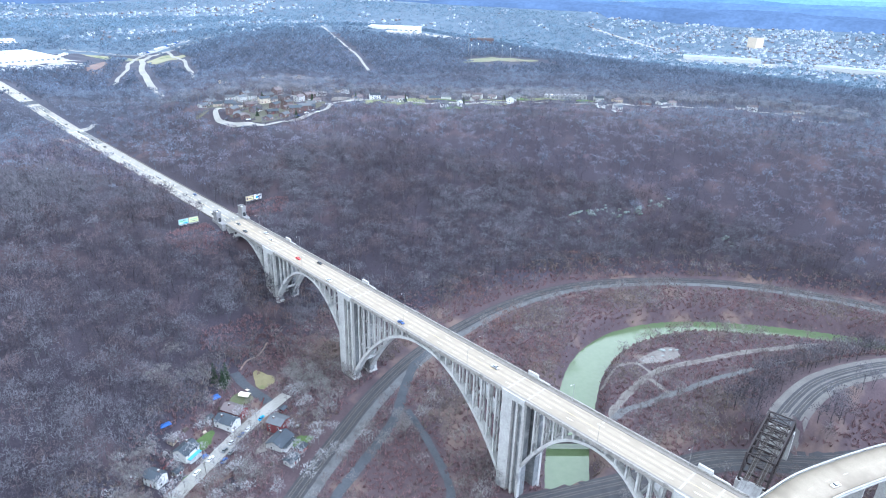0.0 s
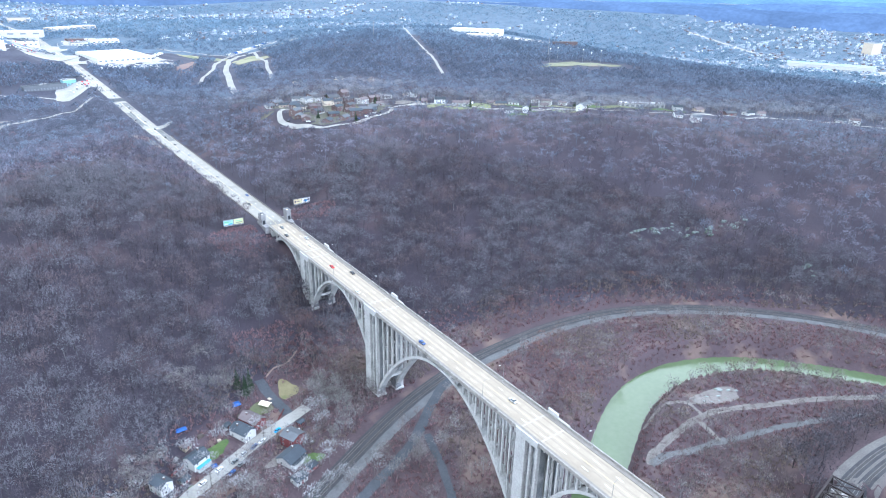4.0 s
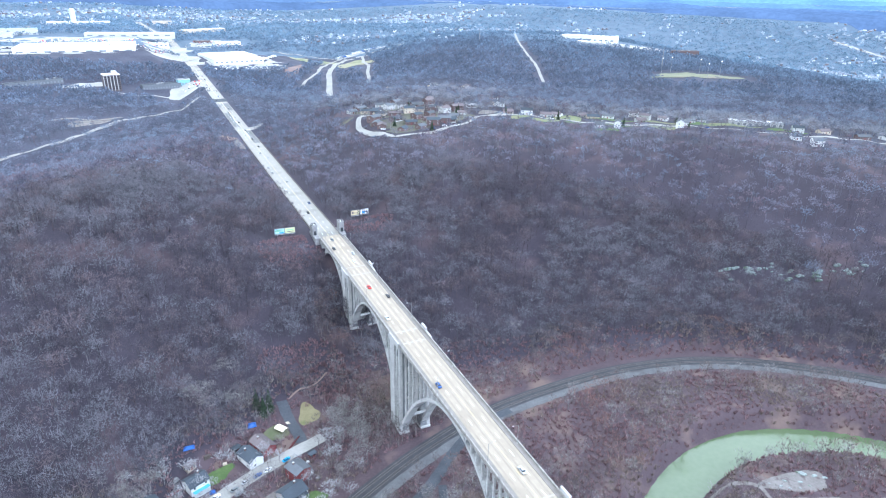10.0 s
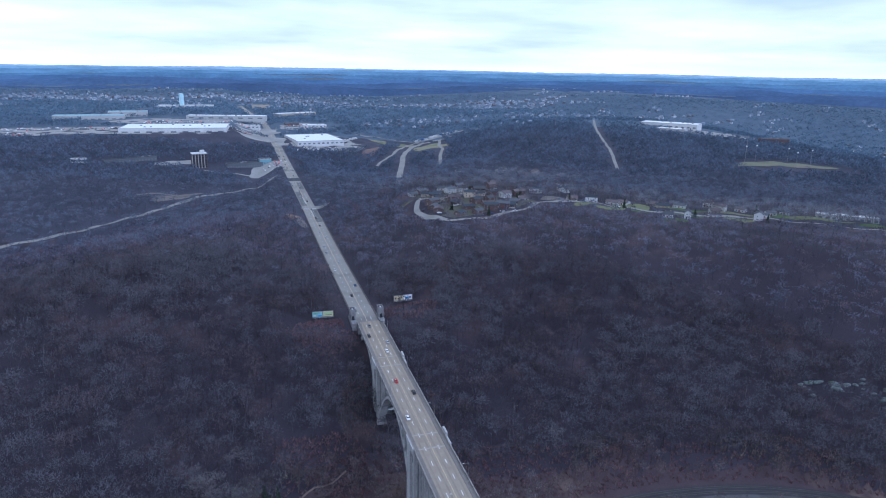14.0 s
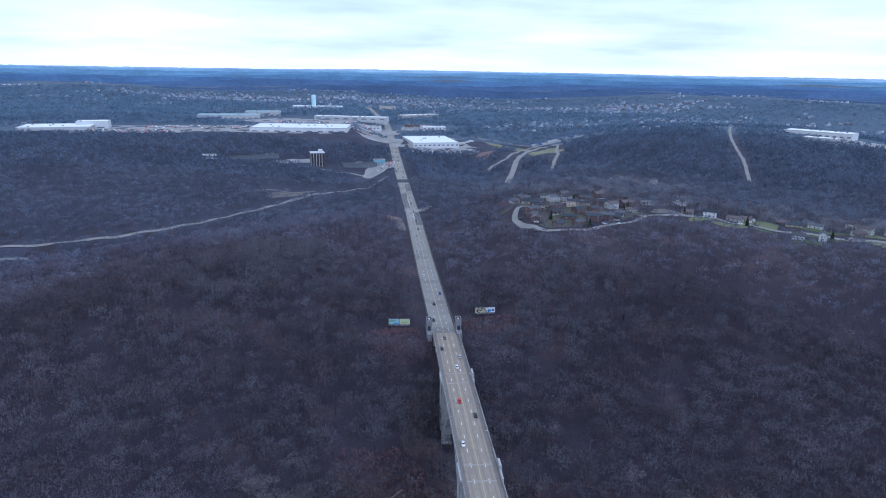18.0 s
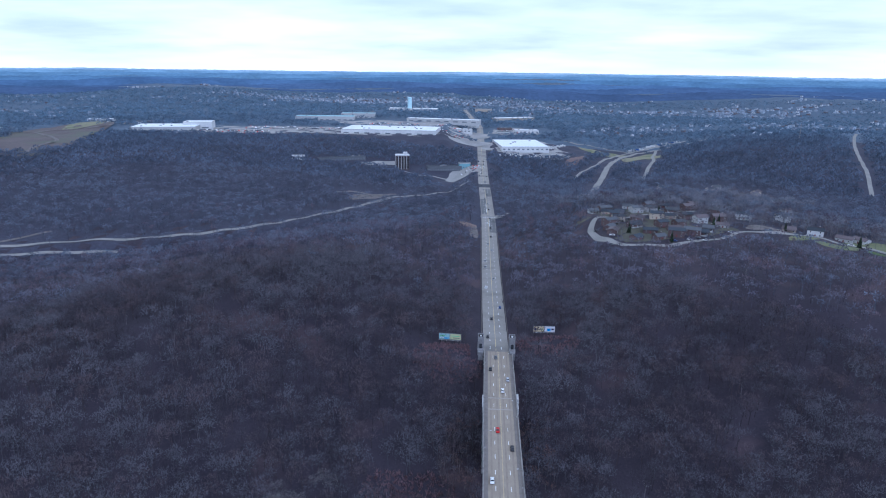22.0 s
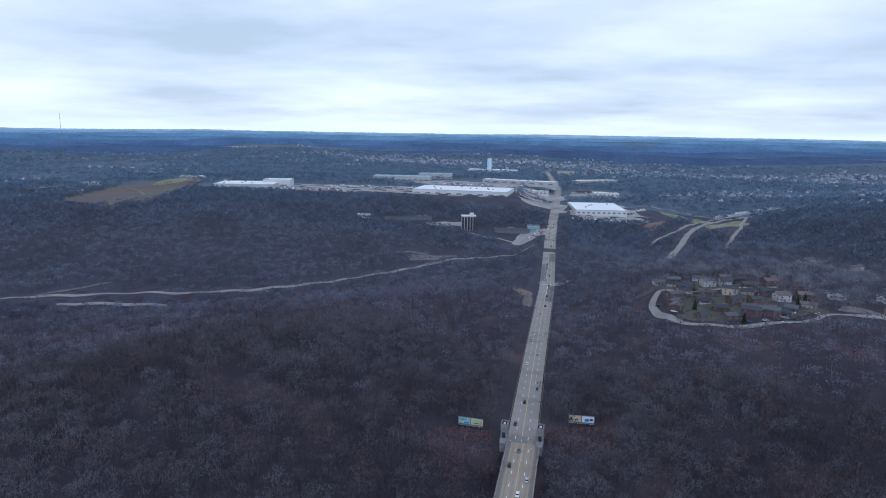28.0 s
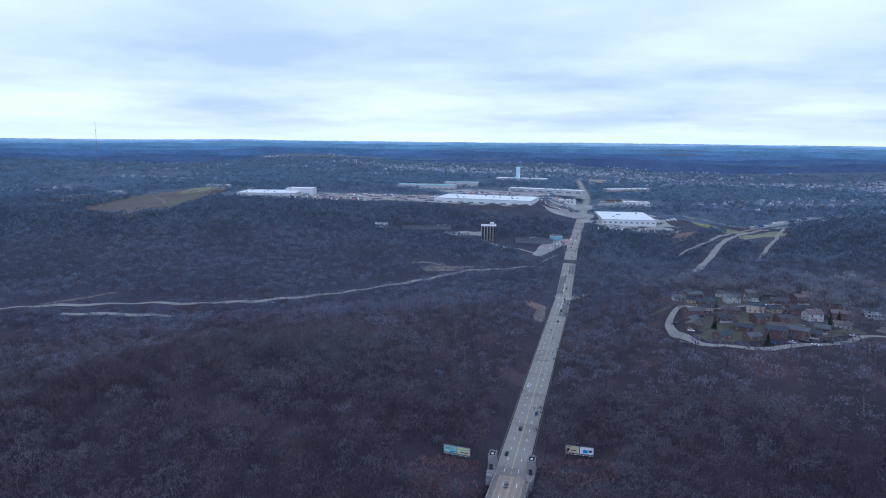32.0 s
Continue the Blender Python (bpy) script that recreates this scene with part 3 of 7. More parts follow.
def build_pylons():
    for s in (-1, 1):
        py = new("gateway_pylon")
        py.parent = bridge
        tagged(py, "grey stone gateway pylon with vertical grooves at the bridge end")
        cx = s * 10.4 - 1.2
        bm = B()
        box(bm, cx - 2.1, cx + 2.1, 156, 169, DECK_Z - 14, DECK_Z + 1.6, bevel=0.1)
        part("base_block", bm, STONE, py)
        bm = B()
        box(bm, cx - 1.75, cx + 1.75, 159.5, 165.5, DECK_Z + 1.6, DECK_Z + 8.6)
        part("tower", bm, STONE, py)
        for k in range(4):
            bm = B()
            y = 160 + k * 1.55
            box(bm, cx - 2.0, cx + 2.0, y, y + 0.85, DECK_Z + 1.6, DECK_Z + 8.0, bevel=0.05)
            part("rib", bm, STONE, py)
        bm = B()
        for x0, x1, y0, y1 in ((cx - 2, cx - 1.5, 159.2, 165.8), (cx + 1.5, cx + 2, 159.2, 165.8), (cx - 1.5, cx + 1.5, 159.2, 159.7), (cx - 1.5, cx + 1.5, 165.3, 165.8)):
            box(bm, x0, x1, y0, y1, DECK_Z + 8.6, DECK_Z + 9.5)
        part("crown_wall", bm, STONE, py)
        bm = B()
        box(bm, cx - 1.5, cx + 1.5, 159.7, 165.3, DECK_Z + 8.6, DECK_Z + 8.75)
        part("flat_roof", bm, BLACK, py, "dark flat roof")
        bm = B()
        box(bm, cx - 0.6, cx + 0.6, 161.8, 163.2, DECK_Z + 8.75, DECK_Z + 9.2, bevel=0.05)
        part("roof_hatch", bm, WHITE, py, "white roof hatch")
        bm = B()
        box(bm, cx - 0.9, cx + 0.9, 158.9, 159.55, DECK_Z + 1.6, DECK_Z + 4.6)
        part("doorway", bm, GLASS, py, "dark doorway")
        bm = B()
        box(bm, cx - 1.6, cx + 1.6, 153.0, 156.0, DECK_Z - 10, DECK_Z + 1.4, bevel=0.1)
        part("end_block", bm, STONE, py)
    bm = B()
    box(bm, -9.4, 9.4, 150, 160, DECK_Z - 22, DECK_Z - 1.3)
    part("abutment", bm, CONCRETE, bridge)
    bm = B()
    box(bm, -9.4, 9.4, -472, -458, 35, DECK_Z - 1.3)
    part("abutment", bm, CONCRETE, bridge)
    bm = B()
    box(bm, -9.4, 9.4, -300, -290, 5, DECK_Z - 1.3)
    part("abutment", bm, CONCRETE, bridge)


build_deck()
build_piers()
build_span(151, 62, 96.8, 50, 70.5, 9)
build_span(83.2, 40, 4.4, 43, 70.0, 14)
build_span(-9.8, 22, -133.2, 22, 70.0, 24)
build_span(-146.8, 36, -222.2, 36, 70.0, 14)
build_span(-235.8, 36, -290, 50, 70.0, 10)
build_pylons()

# ---- river ----
def build_river():
    q, nrm = along(RIVER, 4)
    verts, faces = [], []
    for k in range(len(q)):
        for o in np.linspace(-24, 24, 7):
            verts.append((*(q[k, :2] + nrm[k] * o), 4.0))
    for k in range(len(q) - 1):
        for j in range(6):
            a = k * 7 + j
            faces.append((a, a + 1, a + 8, a + 7))
    water = material("murky_green_water", (0.07, 0.1, 0.045), (0.09, 0.12, 0.06), 0.02, 0.3, 0.05, spec=1.0)
    nodes, links = water.node_tree.nodes, water.node_tree.links
    ripple, bmp = nodes.new("ShaderNodeTexNoise"), nodes.new("ShaderNodeBump")
    ripple.inputs["Scale"].default_value = 1.2
    bmp.inputs["Strength"].default_value, bmp.inputs["Distance"].default_value = 0.05, 0.05
    links.new(ripple.outputs["Fac"], bmp.inputs["Height"])
    links.new(bmp.outputs[0], nodes["Principled BSDF"].inputs["Normal"])
    tagged(new("water", raw_mesh("water", verts, faces, water)), "still murky green river bending through the valley", "river", kind="structure")
    CLEAR.append((RIVER, 13.5, 3))


build_river()

# ---- roads and tracks ----
MAIN = [(x, y) for x, y in zip(np.interp(np.arange(157, 2300, 40), ROAD_Y, ROAD_X), np.arange(157, 2300, 40))]
lay("road", MAIN, 8.4, ASPHALT, "grey four-lane main road running straight over the hills", lift=0.45, step=7, clear=3.5, shift=0)
CLEAR.append(([(x - 13, y) for x, y in MAIN if y < 620], 4.5, 1))
CLEAR.append(([(0, 118), (0, 200)], 11, 3))
lay("side_road", HOLLOW, 3.9, PALE_ROAD, "pale two-lane road through a wooded hollow", lift=0.5, clear=6)
# ---- kit: windows, houses, cars, lamps ----
BRICK_RED = plain("red_brick", (0.125, 0.088, 0.085), vary=0.2)
TAN = plain("tan_siding", (0.42, 0.36, 0.28), vary=0.2)
GREY_ROOF = plain("grey_shingles", (0.088, 0.093, 0.103), 0.9, vary=0.25)
BROWN_ROOF = plain("brown_shingles", (0.115, 0.096, 0.099), 0.9, vary=0.25)
DARK_ROOF = plain("dark_slate_shingles", (0.045, 0.053, 0.065), 0.9, vary=0.2)
WHITE_ROOF = plain("white_membrane_roof", (0.72, 0.74, 0.74), 0.6)
PALE_WALL = plain("pale_panel_wall", (0.42, 0.42, 0.41))
DULL_WALL = plain("dull_grey_render", (0.12, 0.126, 0.14))
TEAL = plain("teal_metal_roof", (0.2, 0.36, 0.4), 0.5)
DARK_RED = plain("dark_red_siding", (0.15, 0.045, 0.048))
SHOPFRONT = plain("dusky_shopfront_glass", (0.16, 0.175, 0.19), 0.3)
CYAN = plain("bright_cyan_paint", (0.1, 0.33, 0.45))
BLUE_TARP = plain("blue_tarpaulin", (0.03, 0.09, 0.3), 0.5)
CREAM = plain("cream_canvas", (0.78, 0.72, 0.52))
LOT = material("pale_car_park", (0.22, 0.215, 0.205), (0.34, 0.33, 0.315), 0.03, 0.5, 0.9)
SHARED = {}


def kept(key, make):
    """The mesh of that key, made once."""
    if key not in SHARED:
        bm = B()
        make(bm)
        me = bpy.data.meshes.new(key)
        bm.to_mesh(me)
        bm.free()
        SHARED[key] = me
    return SHARED[key]


def unit_window(mat_frame):
    key = "window_" + mat_frame.name

    def make(bm):
        box(bm, -0.55, 0.55, -0.05, 0.05, -0.75, 0.75)
        box(bm, -0.43, 0.43, -0.08, -0.05, -0.63, 0.63)
        for f in bm.faces:
            f.material_index = 1 if f.calc_center_median().y < -0.051 else 0
    fresh = key not in SHARED
    me = kept(key, make)
    if fresh:
        me.materials.append(mat_frame)
        me.materials.append(GLASS)
    return me


def house(x, y, turn, w, d, h, wall, roof, label, pitch=0.55, porch=False, chimney=True, group="", z=None, floors=1, porch_roof=None):
    """A gabled house: ridge along its own x. w, d: plan; h: eaves height."""
    z = float(ground(x, y)) if z is None else z
    ob = thing("house", label, "house", pose(x, y, z, 0, 0, turn), group)
    top = h + d / 2 * pitch
    bm = B()
    prof = [(-d / 2, -1.2), (d / 2, -1.2), (d / 2, h), (0, top), (-d / 2, h)]
    ends = [[bm.verts.new((sx * w / 2, py, pz)) for py, pz in prof] for sx in (-1, 1)]
    bm.faces.new(ends[0][::-1])
    bm.faces.new(ends[1])
    for k in range(5):
        j = (k + 1) % 5
        bm.faces.new((ends[0][k], ends[0][j], ends[1][j], ends[1][k]))
    bmesh.ops.recalc_face_normals(bm, faces=bm.faces)
    part("wall", bm, wall, ob)
    over = 0.45
    for s in (-1, 1):
        bm = B()
        q = [(0, top + 0.22), (s * (d / 2 + over), h - over * pitch + 0.22), (s * (d / 2 + over), h - over * pitch + 0.02), (0, top + 0.02)]
        e2 = [[bm.verts.new((sx * (w / 2 + over), py, pz)) for py, pz in q] for sx in (-1, 1)]
        bm.faces.new(e2[0])
        bm.faces.new(e2[1][::-1])
        for k in range(4):
            j = (k + 1) % 4
            bm.faces.new((e2[0][j], e2[0][k], e2[1][k], e2[1][j]))
        bmesh.ops.recalc_face_normals(bm, faces=bm.faces)
        part("roof", bm, roof, ob)
    win = unit_window(WHITE)
    for f in range(floors):
        zz = 1.5 + 2.7 * f
        for u in (-0.3, 0.3):
            shared("window", win, ob, pose(w * u, -d / 2 - 0.02, zz))
            shared("window", win, ob, pose(w * u, d / 2 + 0.02, zz, 0, 0, 180))
        shared("window", win, ob, pose(-w / 2 - 0.02, 0.15 * d, zz, 0, 0, -90))
        shared("window", win, ob, pose(w / 2 + 0.02, -0.15 * d, zz, 0, 0, 90))
    bm = B()
    box(bm, -0.5, 0.5, -d / 2 - 0.1, -d / 2 + 0.02, 0, 2.05, bevel=0.02)
    part("door", bm, DARK_RED, ob)
    if chimney:
        bm = B()
        cx = w * 0.22
        box(bm, cx - 0.4, cx + 0.4, d * 0.12 - 0.4, d * 0.12 + 0.4, h, top + 0.9)
        stack = part("chimney", bm, BRICK_RED, ob)
        bm = B()
        box(bm, cx - 0.48, cx + 0.48, d * 0.12 - 0.48, d * 0.12 + 0.48, top + 0.9, top + 1.05)
        part("cap", bm, CONCRETE, stack)
    if porch:
        bm = B()
        box(bm, -w * 0.42, w * 0.42, -d / 2 - 2.2, -d / 2, 2.45, 2.62)
        part("porch_roof", bm, porch_roof or roof, ob)
        bm = B()
        box(bm, -w * 0.42, w * 0.42, -d / 2 - 2.2, -d / 2, -0.6, 0.25)
        part("porch_floor", bm, PALE_WALL, ob)
        for u in (-0.4, 0, 0.4):
            bm = B()
            box(bm, w * u - 0.09, w * u + 0.09, -d / 2 - 2.1, -d / 2 - 1.92, 0.25, 2.45)
            part("porch_post", bm, WHITE, ob)
    return ob


def hall(x, y, turn, w, d, h, wall, roof, label, name="shop_building", category="building", z=None, bays=6, units=3, docks=False):
    """A large flat-roofed building with parapet, roof units and a row of openings."""
    z = float(ground(x, y)) if z is None else z
    ob = thing(name, label, category, pose(x, y, z, 0, 0, turn))
    bm = B()
    box(bm, -w / 2, w / 2, -d / 2, d / 2, -6, h)
    part("wall", bm, wall, ob)
    bm = B()
    box(bm, -w / 2 + 0.4, w / 2 - 0.4, -d / 2 + 0.4, d / 2 - 0.4, h, h + 0.25)
    part("roof", bm, roof, ob)
    bm = B()
    for x0, x1, y0, y1 in ((-w / 2 - 0.1, w / 2 + 0.1, -d / 2 - 0.1, -d / 2 + 0.4), (-w / 2 - 0.1, w / 2 + 0.1, d / 2 - 0.4, d / 2 + 0.1), (-w / 2 - 0.1, -w / 2 + 0.4, -d / 2 + 0.4, d / 2 - 0.4), (w / 2 - 0.4, w / 2 + 0.1, -d / 2 + 0.4, d / 2 - 0.4)):
        box(bm, x0, x1, y0, y1, h - 0.6, h + 0.7)
    part("parapet", bm, wall if wall in (DULL_WALL, BROWN_ROOF, BRICK_RED) else PALE_WALL, ob)
    rnd = random.Random(int(x * 7 + y))
    for k in range(units):
        ux, uy = rnd.uniform(-0.4, 0.4) * w, rnd.uniform(-0.3, 0.3) * d
        bm = B()
        box(bm, ux - 1.8, ux + 1.8, uy - 1.2, uy + 1.2, h + 0.25, h + 1.9, bevel=0.1)
        part("roof_unit", bm, POLE, ob)
    for k in range(bays):
        u = (k + 0.5) / bays - 0.5
        bm = B()
        box(bm, w * u - w / bays * 0.24, w * u + w / bays * 0.24, -d / 2 - 0.12, -d / 2 + 0.05, 0.6, min(h - 1.6, 3.4))
        part("dock_door" if docks else "window", bm, SHOPFRONT, ob)
    return ob




def car_model(tone, rgb):
    ob = thing("car", tone + " car on the roadway", "car")
    bm = B()
    box(bm, -0.9, 0.9, -2.3, 2.3, 0.32, 0.95, bevel=0.12)
    body = part("body", bm, plain(tone + "_car_paint", rgb, 0.35), ob)
    bm = B()
    box(bm, -0.8, 0.8, -1.5, 1.1, 0.92, 1.45, bevel=0.05, taper=0.18)
    part("cabin", bm, GLASS, ob)
    bm = B()
    box(bm, -0.62, 0.62, -1.05, 0.65, 1.44, 1.5, bevel=0.02)
    part("car_roof", bm, body.data.materials[0], ob)
    for sx in (-1, 1):
        for sy in (-1.45, 1.45):
            bm = B()
            bmesh.ops.create_cone(bm, cap_ends=True, segments=12, radius1=0.33, radius2=0.33, depth=0.22, matrix=pose(sx * 0.82, sy, 0.33, 0, 90, 0))
            wheel = part("wheel", bm, BLACK, ob)
            bm = B()
            bmesh.ops.create_cone(bm, cap_ends=True, segments=10, radius1=0.2, radius2=0.2, depth=0.25, matrix=pose(sx * 0.82, sy, 0.33, 0, 90, 0))
            part("rim", bm, POLE, wheel)
    return ob


CARS = {tone: car_model(tone, rgb) for tone, rgb in dict(red=(0.45, 0.02, 0.02), white=(0.75, 0.75, 0.75), black=(0.02, 0.02, 0.025), silver=(0.4, 0.41, 0.43), blue=(0.03, 0.07, 0.22), grey=(0.13, 0.14, 0.15), cyan=(0.02, 0.3, 0.6)).items()}
FIRST = set()


def car(tone, x, y, z, turn, label, group=""):
    m = pose(x, y, z, 0, 0, turn)
    if tone in FIRST:
        ob = copy_thing(CARS[tone], m)
    else:
        FIRST.add(tone)
        ob = CARS[tone]
        ob.matrix_basis = m
    if "group" in ob.keys():
        del ob["group"]
    return tagged(ob, label, "car", group)


def lamp_model(tall=9.5):
    ob = thing("street_lamp", "tall grey street lamp with a single arm", "lamp", group="street lamps on the bridge")
    bm = B()
    bar(bm, (0, 0, 0), (0, 0, tall), 0.24, 0.14, 8)
    part("pole", bm, POLE, ob)
    bm = B()
    bar(bm, (0, 0, tall - 0.1), (-2.4, 0, tall + 0.35), 0.11, 0.09, 6)
    part("arm", bm, POLE, ob)
    bm = B()
    box(bm, -3.1, -2.3, -0.18, 0.18, tall + 0.25, tall + 0.45, bevel=0.05)
    part("lamp_head", bm, WHITE, ob)
    bm = B()
    box(bm, -0.25, 0.25, -0.25, 0.25, 0, 0.5, bevel=0.04)
    part("base", bm, CONCRETE, ob)
    return ob


# ---- things on the bridge and the main road ----
lamp = lamp_model()
lamp.matrix_basis = pose(8.55, 76, DECK_Z + 0.22)
for k, y in enumerate((134, 16, -39.5, -103, -161, -219, -277)):
    copy_thing(lamp, pose(8.55, y, DECK_Z + 0.22))
for y in (140, 46, -58, -108, -186):
    copy_thing(lamp, pose(-8.55, y, DECK_Z + 0.22, 0, 0, 180))

for tone, x, y in (("red", -1.8, 62), ("black", 5.0, 46), ("white", 1.7, 104), ("silver", 5.1, 118), ("black", -5.2, 131), ("grey", -1.7, 148), ("blue", -5.1, -52), ("silver", 1.8, -118), ("white", -5.0, 20)):
    car(tone, x, y, DECK_Z + 0.006, 180 if x < 0 else 0, tone + " car driving on the concrete bridge deck", "cars on the bridge")
rnd = random.Random(4)
for k in range(26):
    y = 185 + k * 30 + rnd.uniform(-9, 9)
    side = rnd.choice((-5.2, -1.8, 1.8, 5.2))
    x = float(np.interp(y, ROAD_Y, ROAD_X)) + side
    tone = rnd.choice(("black", "white", "silver", "grey", "blue", "black", "silver"))
    if y < 1000:
        car(tone, x, y, float(ground(x, y)) + 0.5, 180 if side < 0 else 0, tone + " car driving on the grey main road", "cars on the main road")


def road_marks():
    """Dashes and centre line of the main road, and its bare verges, as parts of the road."""
    road = bpy.data.objects["road"]
    v, f = [], []
    for s0 in np.arange(162, 1000, 12.2):
        for off in (-3.7, 3.7):
            q, fq = strip([(float(np.interp(t, ROAD_Y, ROAD_X)), t) for t in (s0, s0 + 3.4)], 0.14, 0.53, 3.2, shift=off, across=2)
            f += [tuple(i + len(v) for i in face) for face in fq]
            v += q
    ob = new("lane_dashes", raw_mesh("lane_dashes", v, f, PAINT))
    ob.parent = road
    tagged(ob, "white lane dashes", kind="stuff")
    v, f = strip([(float(np.interp(t, ROAD_Y, ROAD_X)), t) for t in np.arange(160, 2200, 40)], 0.16, 0.53, 7, across=2)
    ob = new("centre_line", raw_mesh("centre_line", v, f, YELLOW))
    ob.parent = road


road_marks()
# junction: a pale cross band, a short side road and a paved apron
lay("road_patch", [(-14, 548), (3, 548)], 5, PALE_ROAD, "pale concrete crossing of the main road", lift=0.56, step=4, clear=2)
lay("road_patch", [(-20, 722), (-2, 722)], 11, DARK_ASPHALT, "dark patched bridge deck of the main road", lift=0.58, step=4, clear=2)
lay("side_road", [(3, 546), (12, 549), (19, 556)], 4.0, PALE_ROAD, "pale gravel pull-off at a junction", lift=0.5, clear=5)
patch("road_apron", 0, 550, 15, 7, PALE_ROAD, "pale widened apron of a road junction", lift=0.42, category="road", seed=12, clear=3)
TAN_EARTH = material("raw_tan_earth", (0.15, 0.11, 0.095), (0.21, 0.155, 0.13), 0.1, 1.0, 0.95)
OLD_ASPHALT = material("patched_dark_asphalt", (0.12, 0.118, 0.116), (0.165, 0.162, 0.158), 0.15, 1.0, 0.9, c=(0.1, 0.1, 0.1), c_scale=0.1)
for name, y0, y1, off, half in (("long", 472, 540, 4.2, 3.6), ("upper", 562, 640, -4.2, 3.6), ("far", 655, 700, 4.2, 3.6)):
    lay("road_patch", [(float(np.interp(t, ROAD_Y, ROAD_X)), t) for t in np.linspace(y0, y1, 6)], half, OLD_ASPHALT, "darker resurfaced strip of the main road", lift=0.5, step=6, shift=off, clear=None)
for y0, off in ((500, 0.9), (570, -1.2)):
    lay("road_marking", [(float(np.interp(t, ROAD_Y, ROAD_X)), t) for t in (y0, y0 + 20, y0 + 42)], 0.22, PAINT, "long white turn lane line", lift=0.6, step=6, shift=off, clear=None, category="marking")
for k in range(7):
    x = -12.0 + 2.3 * k
    lay("road_marking", [(x, 545.5), (x + 1.2, 545.5)], 1.2, PAINT, "white crosswalk bar on the main road", lift=0.62, step=2, clear=None, category="marking")
patch("bare_bank", -22, 470, 30, 5, DIRT, "bare earth bank beside the road", turn=90, category="bank", seed=8)
patch("bare_bank", -30, 492, 13, 9, TAN_EARTH, "raw earth slope above the road", turn=60, category="bank", seed=9)
# concrete barrier along both verges of the road behind the pylons
for s in (-1, 1):
    q, nrm = along([(float(np.interp(t, ROAD_Y, ROAD_X)) + s * 9.2, t) for t in np.arange(170, 520, 25)], 10)
    bm = B()
    rings = [[bm.verts.new((p[0] + o, p[1], float(ground(*p[:2])) + h)) for o, h in ((-0.3, -0.3), (0.3, -0.3), (0.12, 0.9), (-0.12, 0.9))] for p in q]
    for r, t in zip(rings, rings[1:]):
        for k in range(4):
            bm.faces.new((r[k], r[(k + 1) % 4], t[(k + 1) % 4], t[k]))
    bmesh.ops.recalc_face_normals(bm, faces=bm.faces)
    tagged(part("road_barrier", bm, WALKWAY), "low grey concrete barrier beside the road", "barrier")


def billboard(x, y, turn, left, right, bars, label):
    z = float(ground(x, y))
    ob = thing("billboard", label, "billboard", pose(x, y, 75.0, 0, 0, turn))
    drop = z - 75.0 - 1
    for k, mat in ((-1, left), (1, right)):
        bm = B()
        box(bm, k * 3.85 - 3.65, k * 3.85 + 3.65, -0.2, 0.2, 1.2, 5.2, bevel=0.05)
        panel = part("panel", bm, mat, ob)
        bm = B()
        for x0, x1, z0, z1 in ((-3.75, 3.75, 1.0, 1.25), (-3.75, 3.75, 5.15, 5.35), (-3.75, -3.6, 1.25, 5.15), (3.6, 3.75, 1.25, 5.15)):
            box(bm, k * 3.85 + x0, k * 3.85 + x1, -0.28, 0.22, z0, z1)
        part("frame", bm, POLE, ob)
        for j, (u, v0, wd, ht, m) in enumerate(bars[k > 0]):
            bm = B()
            box(bm, k * 3.85 + u - wd / 2, k * 3.85 + u + wd / 2, -0.26, -0.21, v0, v0 + ht)
            part("print_block", bm, m, panel)
    for u in (-6.4, -3.2, 0, 3.2, 6.4):
        bm = B()
        box(bm, u - 0.18, u + 0.18, 0.25, 0.6, drop, 4.6)
        part("post", bm, STEEL, ob)
    bm = B()
    box(bm, -7.6, 7.6, -1.2, -0.3, 0.7, 0.82)
    part("catwalk", bm, POLE, ob)
    for u in (-5.6, -2.2, 2.2, 5.6):
        bm = B()
        box(bm, u - 0.25, u + 0.25, -1.5, -1.2, 0.7, 0.95)
        part("floodlight", bm, WHITE, ob)
    return ob


C_TEAL, C_BLUE, C_GREEN, C_YELLOW = plain("print_teal", (0.3, 0.48, 0.49)), plain("print_blue", (0.03, 0.25, 0.6)), plain("print_green", (0.2, 0.5, 0.25)), plain("print_yellow", (0.48, 0.48, 0.26))
C_SAND, C_INK, C_WHITE = plain("print_sand", (0.5, 0.42, 0.25)), plain("print_ink", (0.03, 0.03, 0.08)), plain("print_white", (0.65, 0.65, 0.66))
billboard(-32.5, 168, -4, C_TEAL, C_YELLOW, ([(-1.2, 3.2, 3.6, 0.9, C_GREEN), (1.4, 1.5, 3.2, 0.8, C_BLUE), (-1.5, 2.0, 2.6, 0.5, C_WHITE)], [(0, 3.4, 5.2, 0.6, C_GREEN), (0.4, 2.1, 4.6, 0.4, C_INK)]), "roadside billboard with one teal and one yellow poster panel")
billboard(32.5, 187, 3, C_SAND, C_WHITE, ([(-2.2, 2.2, 1.2, 1.6, C_INK), (0.8, 2.6, 3.0, 0.5, C_INK), (2.4, 1.6, 1.4, 2.6, C_YELLOW)], [(-0.6, 1.8, 2.6, 1.8, C_BLUE), (2.0, 2.4, 1.8, 1.2, C_INK)]), "roadside billboard with sand and white poster panels")
CLEAR.append(([(-46, 154), (-18, 154)], 0.5, 13))
CLEAR.append(([(23, 174), (43, 174)], 3, 9))

